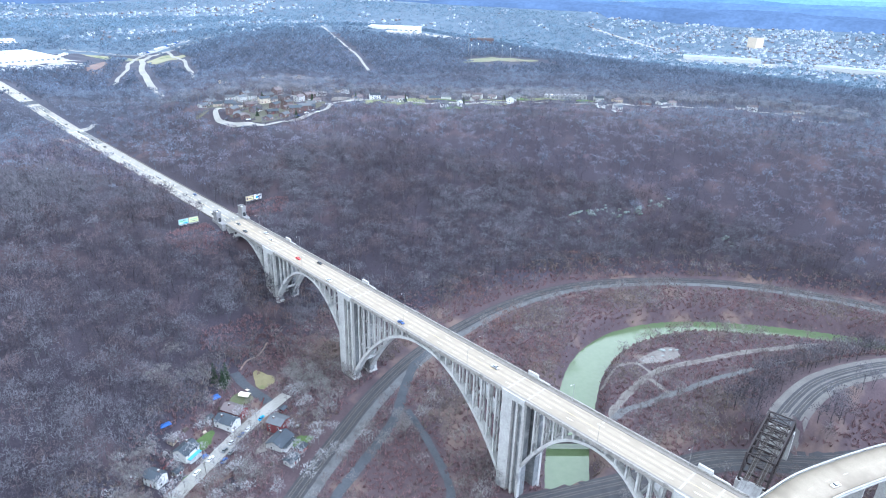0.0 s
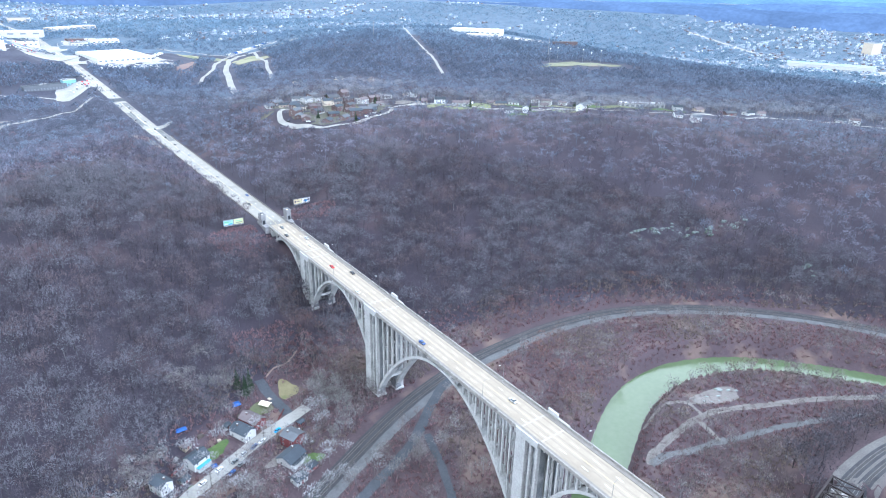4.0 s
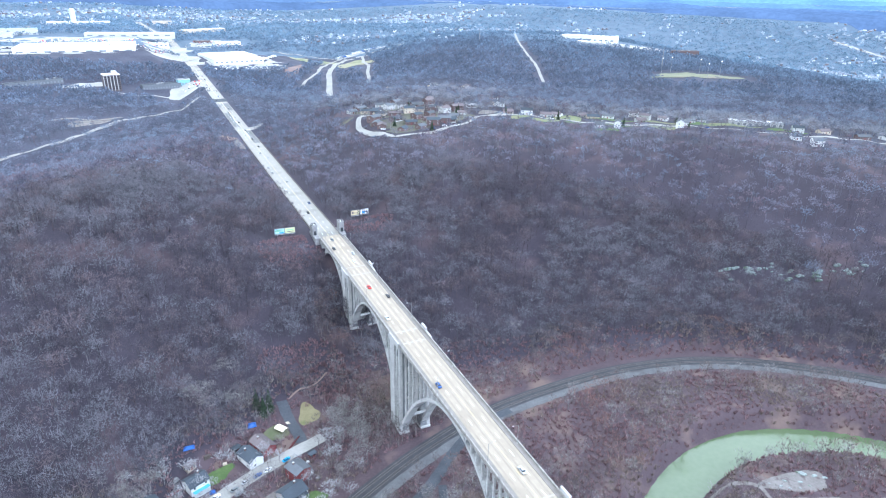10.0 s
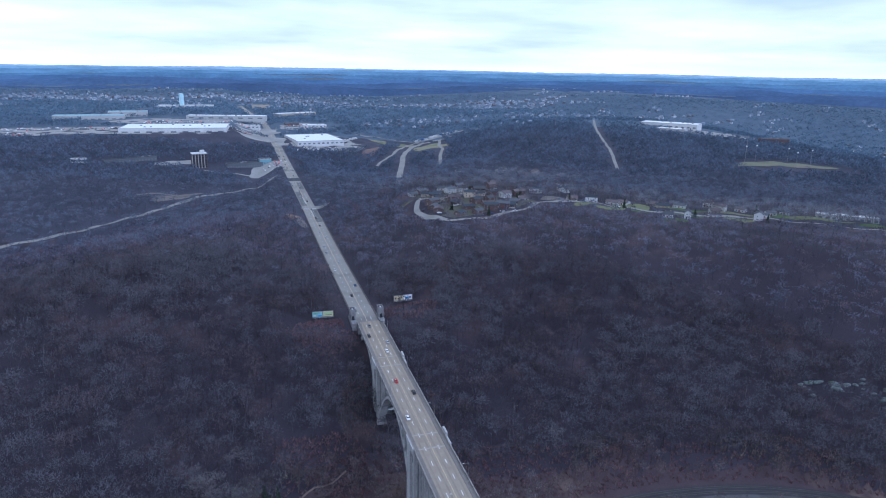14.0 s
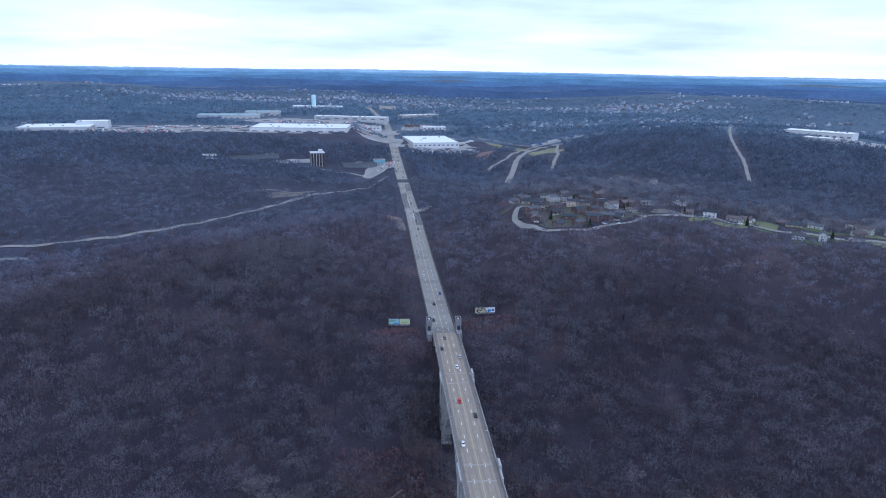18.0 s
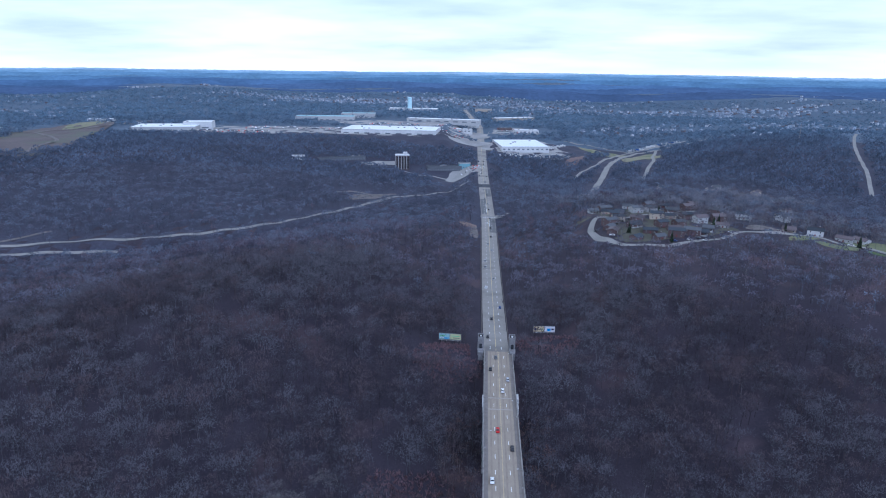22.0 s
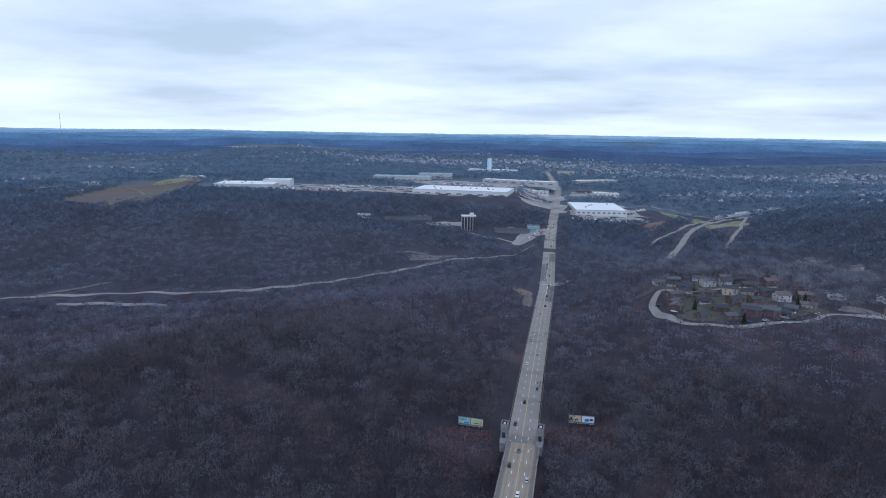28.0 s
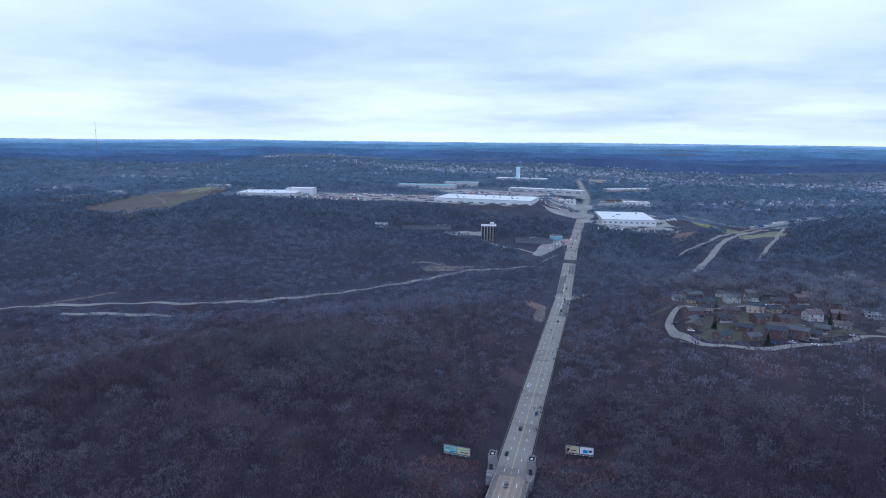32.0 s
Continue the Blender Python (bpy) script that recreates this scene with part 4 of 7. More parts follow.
# ---- valley floor ----
def track(name, line, label, gauge=1.5, lift=0.55, offsets=(0.0,)):
    ob = thing(name, label, "railway")
    for o in offsets:
        for s in (-gauge / 2, gauge / 2):
            v, f = strip(line, 0.09, lift, 5, shift=o + s, across=2)
            r = new("rail", raw_mesh("rail", v, f, RAIL))
            r.parent = ob
        q, nrm = along(line, 0.9)
        v, f = [], []
        for k in range(len(q)):
            n, t = nrm[k], np.array((-nrm[k][1], nrm[k][0]))
            c = q[k, :2] + n * o
            z = float(ground(*c)) + lift - 0.12
            b = len(v)
            for du, dv in ((-1.3, -0.13), (1.3, -0.13), (1.3, 0.13), (-1.3, 0.13)):
                v.append((*(c + n * du + t * dv), z))
            f.append((b, b + 1, b + 2, b + 3))
        sl = new("sleepers", raw_mesh("sleepers", v, f, TIMBER))
        sl.parent = ob
        tagged(sl, "dark timber sleepers", kind="stuff")
    return ob


DARK_BALLAST = material("dark_ballast", (0.034, 0.034, 0.039), (0.06, 0.059, 0.065), 0.2, 1.5, 0.95, bump=0.3)
lay("ballast", RAIL_A, 4.7, DARK_BALLAST, "dark railway ballast curving along the hill foot", lift=0.3, step=5, clear=2, category="ballast")
lay("gravel_track", RAIL_A, 2.9, GRAVEL, "pale gravel service track beside the railway", lift=0.28, step=5, shift=7.7, clear=0.4, category="track", ragged=0.08)
track("railway", RAIL_A, "double railway line curving along the foot of the hill", offsets=(-2.1, 2.1))
ROAD_B = [(-110, -112), (-74, -85), (-47, -73), (-14, -57), (10, -38), (38, -20), (60, -16)]
lay("valley_road", ROAD_B, 3.0, DARK_ASPHALT, "dark asphalt service road under the bridge", lift=0.33, clear=0.4, ragged=0.1)
lay("valley_road", [(-4, -56), (-14, -87), (-30, -120), (-60, -150)], 2.2, DARK_ASPHALT, "narrow dark service road through brush", lift=0.32, clear=0.3, ragged=0.12)
LOOP = [(82, -146), (87, -142), (98, -140), (117, -137), (139, -136), (154, -138), (173, -146), (192, -155), (211, -163), (250, -186), (300, -224)]
lay("dirt_track", LOOP, 2.4, DIRT, "pale dirt track bending through the river meadow", lift=0.26, clear=0.3, category="track", ragged=0.25)
track("siding", LOOP, "old single rail siding in a dirt track", lift=0.4)
lay("dirt_track", [(82, -146), (97, -146), (106, -150), (129, -155), (145, -161), (166, -167), (186, -174), (240, -200), (290, -236)], 2.2, GRAVEL, "grey gravel road through bare trees", lift=0.27, clear=0.3, category="track", ragged=0.3)
lay("dirt_track", [(138, -136), (134, -149), (132, -155)], 1.6, DIRT, "short dirt spur between two tracks", lift=0.29, clear=0.2, category="track", ragged=0.3)
lay("dirt_track", [(112, -119), (121, -117), (134, -116), (147, -123), (144, -136)], 1.3, DIRT, "narrow dirt path round a bush", lift=0.29, clear=0.2, category="track", ragged=0.3)
patch("rubble_ground", 168, -129, 19, 7, DIRT, "pale rubble-strewn clearing by the river", turn=-16, category="clearing", seed=5)
lay("ballast", YARD, 8.5, DARK_BALLAST, "dark ballast of a rail yard", lift=0.35, step=4, clear=2, category="ballast")
track("railway", YARD, "rail yard tracks beside the river", offsets=(-5.5, -1.5, 3.5))
EARTHY_GRAVEL = material("pale_earthy_gravel", (0.088, 0.082, 0.08), (0.14, 0.131, 0.125), 0.1, 1.2, 0.95, bump=0.3, c=(0.11, 0.1, 0.1), c_scale=0.07)
EMBANKED = [(132, -221.5)] + RAIL_C[3:]
lay("ballast", EMBANKED, 9.6, EARTHY_GRAVEL, "pale gravel rail embankment", lift=0.35, step=3, clear=2, category="ballast")
for o in (-3.2, 3.2):
    lay("ballast", EMBANKED, 2.5, DARK_BALLAST, "dark oil-stained ballast under a railway track", lift=0.42, step=3, shift=o, clear=None, category="ballast")
track("railway", EMBANKED, "double railway on a pale gravel embankment", offsets=(-3.2, 3.2))


def rocks(places, label, mat, group, seed):
    rnd = random.Random(seed)
    for x, y, r in places:
        bm = B()
        bmesh.ops.create_icosphere(bm, subdivisions=2, radius=r)
        off = Vector((rnd.uniform(0, 99), rnd.uniform(0, 99), 0))
        for v in bm.verts:
            k = 1 + 0.35 * noise.noise(v.co / r * 1.3 + off)
            v.co = Vector((v.co.x * k * 1.7, v.co.y * k * 0.9, v.co.z * k * 0.7))
        ob = part("rock", bm, mat)
        ob.location = (x, y, float(ground(x, y)) + r * 0.15)
        ob.rotation_euler = (0, 0, rnd.uniform(-1.1, 0.1))
        tagged(ob, label, "rock", group)


PALE_ROCK = material("pale_rock", (0.16, 0.185, 0.175), (0.3, 0.325, 0.315), 0.4, 2.0, 0.9, bump=0.4, c=(0.12, 0.15, 0.1), c_scale=0.3)
rocks([(176, -126, 1.6), (181, -130, 1.1), (170, -130, 0.9), (163, -126, 0.8), (158, -128, 0.7), (185, -133, 0.9), (166, -133, 0.5), (172, -134, 0.6), (154, -124, 0.5), (161, -131, 0.6)], "pale boulder lying on rubble ground by the river", PALE_ROCK, "boulders by the river", 2)
rnd = random.Random(12)
MOSSY_ROCK = material("mossy_grey_rock", (0.1, 0.125, 0.115), (0.21, 0.24, 0.23), 0.4, 2.0, 0.9, bump=0.4, c=(0.07, 0.1, 0.06), c_scale=0.25)
ledge = [(cx + rnd.uniform(-11, 11), cy + rnd.uniform(-5, 5), rnd.uniform(0.6, 2.2)) for cx, cy in ((282, 24), (300, 13), (318, 0), (338, -12), (356, -22)) for k in range(9)]
rocks(ledge + [(358 + rnd.uniform(-8, 8), -90 + rnd.uniform(-8, 8), rnd.uniform(0.8, 2.0)) for k in range(7)], "mossy grey rock outcrop in the wooded hillside", MOSSY_ROCK, "rock outcrops on the hill", 6)
CLEAR.append(([(276, 20), (360, -30)], 3, 0))


def low_bridge():
    ob = thing("rail_girder_bridge", "low dark steel girder bridge across the green river", "bridge")
    a, b = Vector((28, -112, 8.6)), Vector((74, -154, 8.6))
    side = (b - a).cross(Vector((0, 0, 1))).normalized()
    for s in (-1.9, 1.9):
        bm = B()
        bar(bm, a + side * s, b + side * s, 0.5, 1.6)
        part("girder", bm, STEEL, ob)
    bm = B()
    bar(bm, a + Vector((0, 0, 0.4)), b + Vector((0, 0, 0.4)), 3.4, 0.3)
    part("deck", bm, TIMBER, ob)
    for u in (0.22, 0.78):
        c = a.lerp(b, u)
        bm = B()
        box(bm, c.x - 1.6, c.x + 1.6, c.y - 1.6, c.y + 1.6, 0, 7.6, bevel=0.2)
        part("pier", bm, CONCRETE, ob)


low_bridge()


def truss_bridge():
    ob = thing("truss_bridge", "rusty black steel through-truss railway bridge", "bridge", pose(96, -226, 33.2, 0, 0, 7.2))
    half, wide, tall, n = 29.0, 6.4, 10.6, 8
    xs = [-half + 2 * half * k / n for k in range(n + 1)]
    for s in (-1, 1):
        y = s * wide
        bm = B()
        bar(bm, (-half, y, 0), (half, y, 0), 0.8, 0.9)
        part("bottom_chord", bm, STEEL, ob)
        bm = B()
        bar(bm, (xs[1], y, tall), (xs[-2], y, tall), 0.8, 0.9)
        part("top_chord", bm, STEEL, ob)
        for a, b in ((xs[0], xs[1]), (xs[-1], xs[-2])):
            bm = B()
            bar(bm, (a, y, 0), (b, y, tall), 0.8, 0.8)
            part("end_post", bm, STEEL, ob)
        for k in range(1, n):
            bm = B()
            bar(bm, (xs[k], y, 0), (xs[k], y, tall), 0.5, 0.5)
            part("vertical", bm, STEEL, ob)
        for k in range(1, n - 1):
            a, b = (0, tall) if k >= n / 2 else (tall, 0)
            bm = B()
            bar(bm, (xs[k], y, a), (xs[k + 1], y, b), 0.45, 0.45)
            part("diagonal", bm, STEEL, ob)
    for k in range(1, n):
        bm = B()
        bar(bm, (xs[k], -wide, tall), (xs[k], wide, tall), 0.5, 0.5)
        part("top_strut", bm, STEEL, ob)
        if k < n - 1:
            for s in (-1, 1):
                bm = B()
                bar(bm, (xs[k], -wide * s, tall), (xs[k + 1], wide * s, tall), 0.35, 0.35)
                part("top_lateral", bm, STEEL, ob)
    for k in range(n + 1):
        bm = B()
        bar(bm, (xs[k], -wide, -0.3), (xs[k], wide, -0.3), 0.6, 0.9)
        part("floor_beam", bm, STEEL, ob)
    bm = B()
    for k in range(84):
        x = -half + 2 * half * (k + 0.5) / 84
        for o in (-2.9, 2.9):
            box(bm, x - 0.13, x + 0.13, o - 1.4, o + 1.4, 0.3, 0.5)
    tagged(part("sleepers", bm, TIMBER, ob), "dark timber sleepers", kind="stuff")
    for o in (-3.65, -2.15, 2.15, 3.65):
        bm = B()
        box(bm, -half - 8, half + 9, o - 0.09, o + 0.09, 0.5, 0.66)
        part("rail", bm, RAIL, ob)
    for x in (-half + 1, half - 1):
        bm = B()
        box(bm, x - 1.6, x + 1.6, -7.4, 7.4, -24, -0.8, bevel=0.2)
        part("pier", bm, CONCRETE, ob)
    bm = B()
    box(bm, -half - 12, -half + 0.5, -5, 5, -24, 0.2, bevel=0.1)
    part("abutment", bm, STONE, ob)
    bm = B()
    box(bm, half - 0.2, half + 9, -5.2, 5.2, -20, -0.1, bevel=0.1)
    part("abutment", bm, DARK_BALLAST, ob)


truss_bridge()


def ramp():
    ob = thing("ramp_viaduct", "curved pale concrete ramp viaduct with parapets", "bridge")
    line = [(14, -249, 61), (30, -251.5, 60), (50, -255, 59), (77, -263.5, 57.5), (113, -278, 56), (165, -306, 54), (230, -352, 52)]
    for name, half, shift, lo, hi, mat in (("deck_slab", 8.6, 0, -1.2, -0.05, CONCRETE), ("roadway", 7.6, 0, -0.05, 0, DECK), ("parapet", 0.25, -8.2, -0.05, 1.0, CONCRETE), ("parapet", 0.25, 8.2, -0.05, 1.0, CONCRETE)):
        v0, f0 = strip(line, half, hi, 4, shift, flat=True, across=2)
        v1, _ = strip(line, half, lo, 4, shift, flat=True, across=2)
        n = len(v0)
        f = list(f0) + [tuple(i + n for i in reversed(q)) for q in f0]
        for k in range(0, n - 2, 2):
            f += [(k, k + 2, k + 2 + n, k + n), (k + 3, k + 1, k + 1 + n, k + 3 + n)]
        f += [(0, n, n + 1, 1), (n - 2, n - 1, 2 * n - 1, 2 * n - 2)]
        r = new(name, raw_mesh(name, v0 + v1, f, mat))
        r.parent = ob
    v, f = [], []
    q, nrm = along(line, 3.0)
    for k in range(0, len(q) - 1, 4):
        w, fq = strip([tuple(q[k]), tuple(q[k + 1])], 0.08, 0.012, 3, 0, flat=True, across=2)
        f += [tuple(i + len(v) for i in face) for face in fq]
        v += w
    r = new("lane_dashes", raw_mesh("lane_dashes", v, f, PAINT))
    r.parent = ob
    tagged(r, "white lane dashes", kind="stuff")
    for k in range(6, len(q), 9):
        x, y, z = q[k]
        bm = B()
        box(bm, x - 1.2, x + 1.2, y - 4, y + 4, float(ground(x, y)) - 2, z - 1.2, bevel=0.15)
        part("pier", bm, CONCRETE, ob)
    car("white", 62, -262, 58.3, 68, "white car driving on a curved concrete ramp")


ramp()

# ---- the street in the valley ----
YELLOW_GRASS = material("yellowed_winter_grass", (0.15, 0.132, 0.07), (0.2, 0.177, 0.1), 0.15, 1.0, 0.95, c=(0.11, 0.12, 0.05), c_scale=0.08)
STREET = [(-150, -47), (-131, -33), (-115, -24), (-91, -11), (-66, -1), (-50, 5)]
lay("street", STREET, 3.9, PALE_ROAD, "pale concrete dead-end street with parked cars", lift=0.35, step=3, clear=1, ragged=0.05)
lay("lane", [(-62, 5), (-64, 24), (-66, 41)], 3.2, DARK_ASPHALT, "grey asphalt lane beside a lawn", lift=0.37, step=3, clear=0.6, ragged=0.1)
lay("footpath", [(-61, 42), (-54, 47), (-45, 48.5), (-34, 55)], 0.45, TAN_EARTH, "narrow earth footpath up the slope", lift=0.3, step=3, clear=0.3, category="path", ragged=0.3)
patch("lawn", -53, 28, 6, 9.5, YELLOW_GRASS, "olive winter lawn", turn=-12, seed=2)
patch("lawn", -126, -29, 6, 3.4, LAWN, "green lawn beside a white house", turn=25, seed=4)
patch("lawn", -109, -5, 10, 4.5, LAWN, "green lawn behind a white house", turn=25, seed=7)
patch("lawn", -66, -38, 6, 4, LAWN, "green lawn behind a red house", turn=0, seed=9)
patch("lawn", -75, 17, 9, 6, GRASS, "rough grass plot with a canopy", turn=20, seed=11)
patch("driveway", -82, -28, 9, 3, DIRT, "worn pale ground between houses", turn=25, category="driveway", seed=13)
S = 25
for hx_, hy_ in ((-139, -20), (-119, -10), (-91, 0), (-83, 7), (-70, -20), (-76, -32), (-79, -49), (-121, 3)):
    CLEAR.append(([(hx_ - 2, hy_ - 5), (hx_ + 2, hy_ + 3)], 6, 2.5))
house(-139, -20, S - 90, 9, 7, 5.4, WHITE, DARK_ROOF, "white two-storey house with a dark gable roof", floors=2)
house(-119, -10, S, 10, 8.5, 5.4, WHITE, DARK_ROOF, "white two-storey house with a bright cyan porch", floors=2, porch=True, porch_roof=CYAN)
house(-91, 0, S + 90, 12, 8, 4.4, WHITE, DARK_ROOF, "white house with a dark roof beside the street", floors=1)
house(-83, 7, S + 90, 13, 8, 4.0, DARK_RED, BROWN_ROOF, "dark red house with a brown roof", floors=1)
house(-70, -20, S + 90, 9.5, 9, 6.2, DARK_RED, GREY_ROOF, "red two-storey house with a grey roof and porch", floors=2, porch=True, pitch=0.3)
house(-76, -32, S, 12, 10, 3.2, PALE_WALL, DARK_ROOF, "grey bungalow with a dark hipped roof and porch", porch=True, pitch=0.5)
house(-79, -49, S - 10, 7, 5.5, 2.8, PALE_WALL, DARK_ROOF, "small garage with a dark roof", chimney=False, pitch=0.4)
house(-121, 3, S + 10, 5, 3.5, 2.3, TAN, BROWN_ROOF, "small brown garden shed", chimney=False, pitch=0.4)


def stack(x, y, turn, w, d, h, mat, name, label, category):
    """A yard thing of stacked boards or goods: uneven slabs on top of each other, under one thing."""
    rnd = random.Random(int(x * 13 + y * 7))
    ob = thing(name, label, category, pose(x, y, float(ground(x, y)), 0, 0, turn))
    z = -0.3
    while z < h:
        t = rnd.uniform(0.25, 0.5)
        bm = B()
        u, v = rnd.uniform(-0.1, 0.1) * w, rnd.uniform(-0.1, 0.1) * d
        box(bm, u - w / 2, u + w / 2, v - d / 2, v + d / 2, z, z + t, bevel=0.04)
        part("slab", bm, mat, ob)
        z += t
        w, d = w * rnd.uniform(0.8, 0.98), d * rnd.uniform(0.8, 0.98)
    return ob


for x, y, turn, w, d, h, mat, text in ((-112, 8, 20, 4, 2.5, 1.2, TIMBER, "dark pile of old boards in a back yard"), (-128, -3, 40, 3, 2, 1.0, POLE, "grey pile of scrap in a back yard"), (-104, 2, 10, 2.2, 1.6, 0.9, TAN, "tan pile of crates behind a house"), (-88, 16, 60, 3, 2, 1.1, TIMBER, "dark wood pile beside a house"), (-61, -26, 30, 2.4, 1.8, 1.0, POLE, "grey pile of goods beside a porch"), (-63, -12, 0, 2, 1.4, 0.8, WHITE, "pale stack of boxes beside a red house"), (-88, -44, 20, 2.6, 2.0, 0.9, TIMBER, "dark pile of timber behind a garage"), (-66, 24, 15, 2, 3, 0.7, TAN, "tan plank stack on a grass plot")):
    stack(x, y, turn, w, d, h, mat, "yard_pile", text, "pile")
for x, y, w, d, h, turn, text in ((-128, -20, 4.5, 3.2, 2.2, 25, "small grey shed with a dark roof"), (-97, 10, 4, 3, 2.2, 35, "small weathered shed behind a house"), (-60, -8, 3.6, 3, 2.3, 25, "small dark shed beside the red house"), (-70, -44, 5.5, 4.5, 2.5, 20, "low garage with a dark roof beside brush")):
    house(x, y, turn, w, d, h, PALE_WALL if h < 2.3 else DARK_RED, DARK_ROOF, text, chimney=False, pitch=0.35)


def canopy(x, y, turn):
    z = float(ground(x, y))
    ob = thing("canopy", "cream canvas canopy on four posts over rough grass", "canopy", pose(x, y, z, 0, 0, turn))
    bm = B()
    for s in (-1, 1):
        pts = [(-3.4, 0, 3.3), (3.4, 0, 3.3), (3.4, s * 2.2, 2.5), (-3.4, s * 2.2, 2.5)]
        up = [bm.verts.new(p) for p in pts]
        dn = [bm.verts.new((p[0], p[1], p[2] - 0.06)) for p in pts]
        bm.faces.new(up)
        bm.faces.new(dn[::-1])
        for k in range(4):
            bm.faces.new((up[k], up[(k + 1) % 4], dn[(k + 1) % 4], dn[k]))
    bmesh.ops.recalc_face_normals(bm, faces=bm.faces)
    part("cover", bm, CREAM, ob)
    for px_, py_ in ((-3.2, -2), (3.2, -2), (-3.2, 2), (3.2, 2)):
        bm = B()
        bar(bm, (px_, py_, -0.2), (px_, py_, 2.55), 0.09, sides=6)
        part("post", bm, POLE, ob)


canopy(-71, 18, S + 100)


def tarp(x, y, w, d, h, seed):
    rnd = random.Random(seed)
    bm = B()
    bmesh.ops.create_grid(bm, x_segments=8, y_segments=8, size=0.5)
    for v in bm.verts:
        e = max(abs(v.co.x), abs(v.co.y)) * 2
        v.co = Vector((v.co.x * w, v.co.y * d, h * (1 - e**3) + rnd.uniform(-0.12, 0.12)))
    ext = bmesh.ops.extrude_face_region(bm, geom=list(bm.faces))["geom"]
    for g in ext:
        if isinstance(g, bmesh.types.BMVert):
            g.co.z -= 0.08
    bmesh.ops.recalc_face_normals(bm, faces=bm.faces)
    ob = part("tarpaulin", bm, BLUE_TARP)
    ob.location = (x, y, float(ground(x, y)) + 0.3)
    tagged(ob, "crumpled bright blue tarpaulin over a yard pile", "tarpaulin")


tarp(-86, 25, 5, 4, 1.6, 1)
tarp(-120, 14, 6, 3, 1.2, 2)
tarp(-112, -16, 3, 2.5, 1.0, 3)
for tone, x, y, turn in (("cyan", -73.5, -6.5, 0), ("white", -84, -10.5, 0), ("blue", -89.5, -12.5, 0), ("silver", -96, -15, 0), ("grey", -102, -18.5, 0), ("grey", -100, -22, 0), ("blue", -106, -26, 0), ("white", -111, -20.5, 0), ("white", -121, -26.5, 0)):
    car(tone, x, y, float(ground(x, y)) + 0.4, -62 + turn, tone + " car parked along the valley street", "cars parked on the street")
def fence(a, b):
    ob = thing("fence", "reddish board fence beside a grass plot", "fence")
    a, b = Vector(a), Vector(b)
    n = max(2, int((b - a).length / 1.6))
    bm = B()
    box(bm, -0.7, 0.7, -0.04, 0.04, 0.1, 1.5)
    first = None
    turn = math.atan2(b.y - a.y, b.x - a.x)
    for k in range(n):
        c = a.lerp(b, (k + 0.5) / n)
        m = Matrix.Translation((c.x, c.y, float(ground(c.x, c.y)))) @ Matrix.Rotation(turn, 4, "Z")
        if first is None:
            first = part("board_panel", bm, DARK_RED, ob)
            first.matrix_basis = m
        else:
            shared("board_panel", first.data, ob, m)


fence((-70, 1.5), (-62.5, 10))
fence((-133, -13), (-124, -8))


def pole_line(places, tall, label):
    first = None
    for x, y in places:
        m = pose(x, y, float(ground(x, y)) - 0.3)
        if first:
            copy_thing(first, m)
            continue
        first = thing("utility_pole", label, "pole", m, "utility poles")
        bm = B()
        bar(bm, (0, 0, 0), (0, 0, tall), 0.34, 0.24, 7)
        part("pole", bm, TIMBER, first)
        bm = B()
        box(bm, -1.2, 1.2, -0.07, 0.07, tall - 0.9, tall - 0.75)
        part("crossarm", bm, TIMBER, first)


pole_line([(-50, 9), (-84, -14), (-62, 44), (132, -146), (160, -151), (206, -172), (246, -196), (-118, -31)], 10, "dark timber utility pole with a crossarm")
# ---- housing on the plateau ----
DULL_GRASS = material("worn_dull_grass", (0.062, 0.062, 0.046), (0.095, 0.092, 0.068), 0.1, 1.0, 0.95, c=(0.11, 0.105, 0.06), c_scale=0.05, c_at=0.58)
LOOP_ROAD = [(232, 336), (212, 328), (198, 316), (179, 307), (156, 298), (130, 290), (107, 296), (96, 312), (90, 340), (92, 372), (100, 388), (116, 392), (140, 392), (180, 400), (205, 398)]
lay("loop_street", LOOP_ROAD, 2.9, PALE_ROAD, "pale residential street looping round a hilltop", lift=0.4, step=4, clear=12)
RIDGE = [(232, 336), (255, 338), (285, 322), (312, 297), (345, 270), (385, 240), (420, 212), (450, 182), (500, 150), (560, 120), (640, 85), (690, 40), (700, -10), (690, -70)]
lay("ridge_street", RIDGE, 3.6, PALE_ROAD, "pale residential street along a wooded ridge", lift=0.4, step=5, clear=24)
CLEAR.append(([(262, 308), (300, 270), (345, 236), (385, 205), (420, 178), (470, 132), (540, 98), (620, 66), (672, 20)], 26, 0))
lay("hill_lane", [(501, 634), (551, 744), (600, 860), (690, 1040), (787, 1212)], 2.8, PALE_ROAD, "pale lane climbing a wooded hill", lift=0.6, clear=8)
patch("lawn", 150, 345, 62, 36, DULL_GRASS, "worn winter lawns between hilltop houses", lift=0.15, turn=10, category="lawn", seed=21)
patch("lawn", 140, 415, 55, 18, DULL_GRASS, "winter lawns behind hilltop houses", lift=0.15, turn=8, seed=22)
SPRING_GRASS = material("pale_green_grass", (0.12, 0.135, 0.065), (0.17, 0.18, 0.095), 0.1, 1.0, 0.95, c=(0.16, 0.14, 0.08), c_scale=0.05)
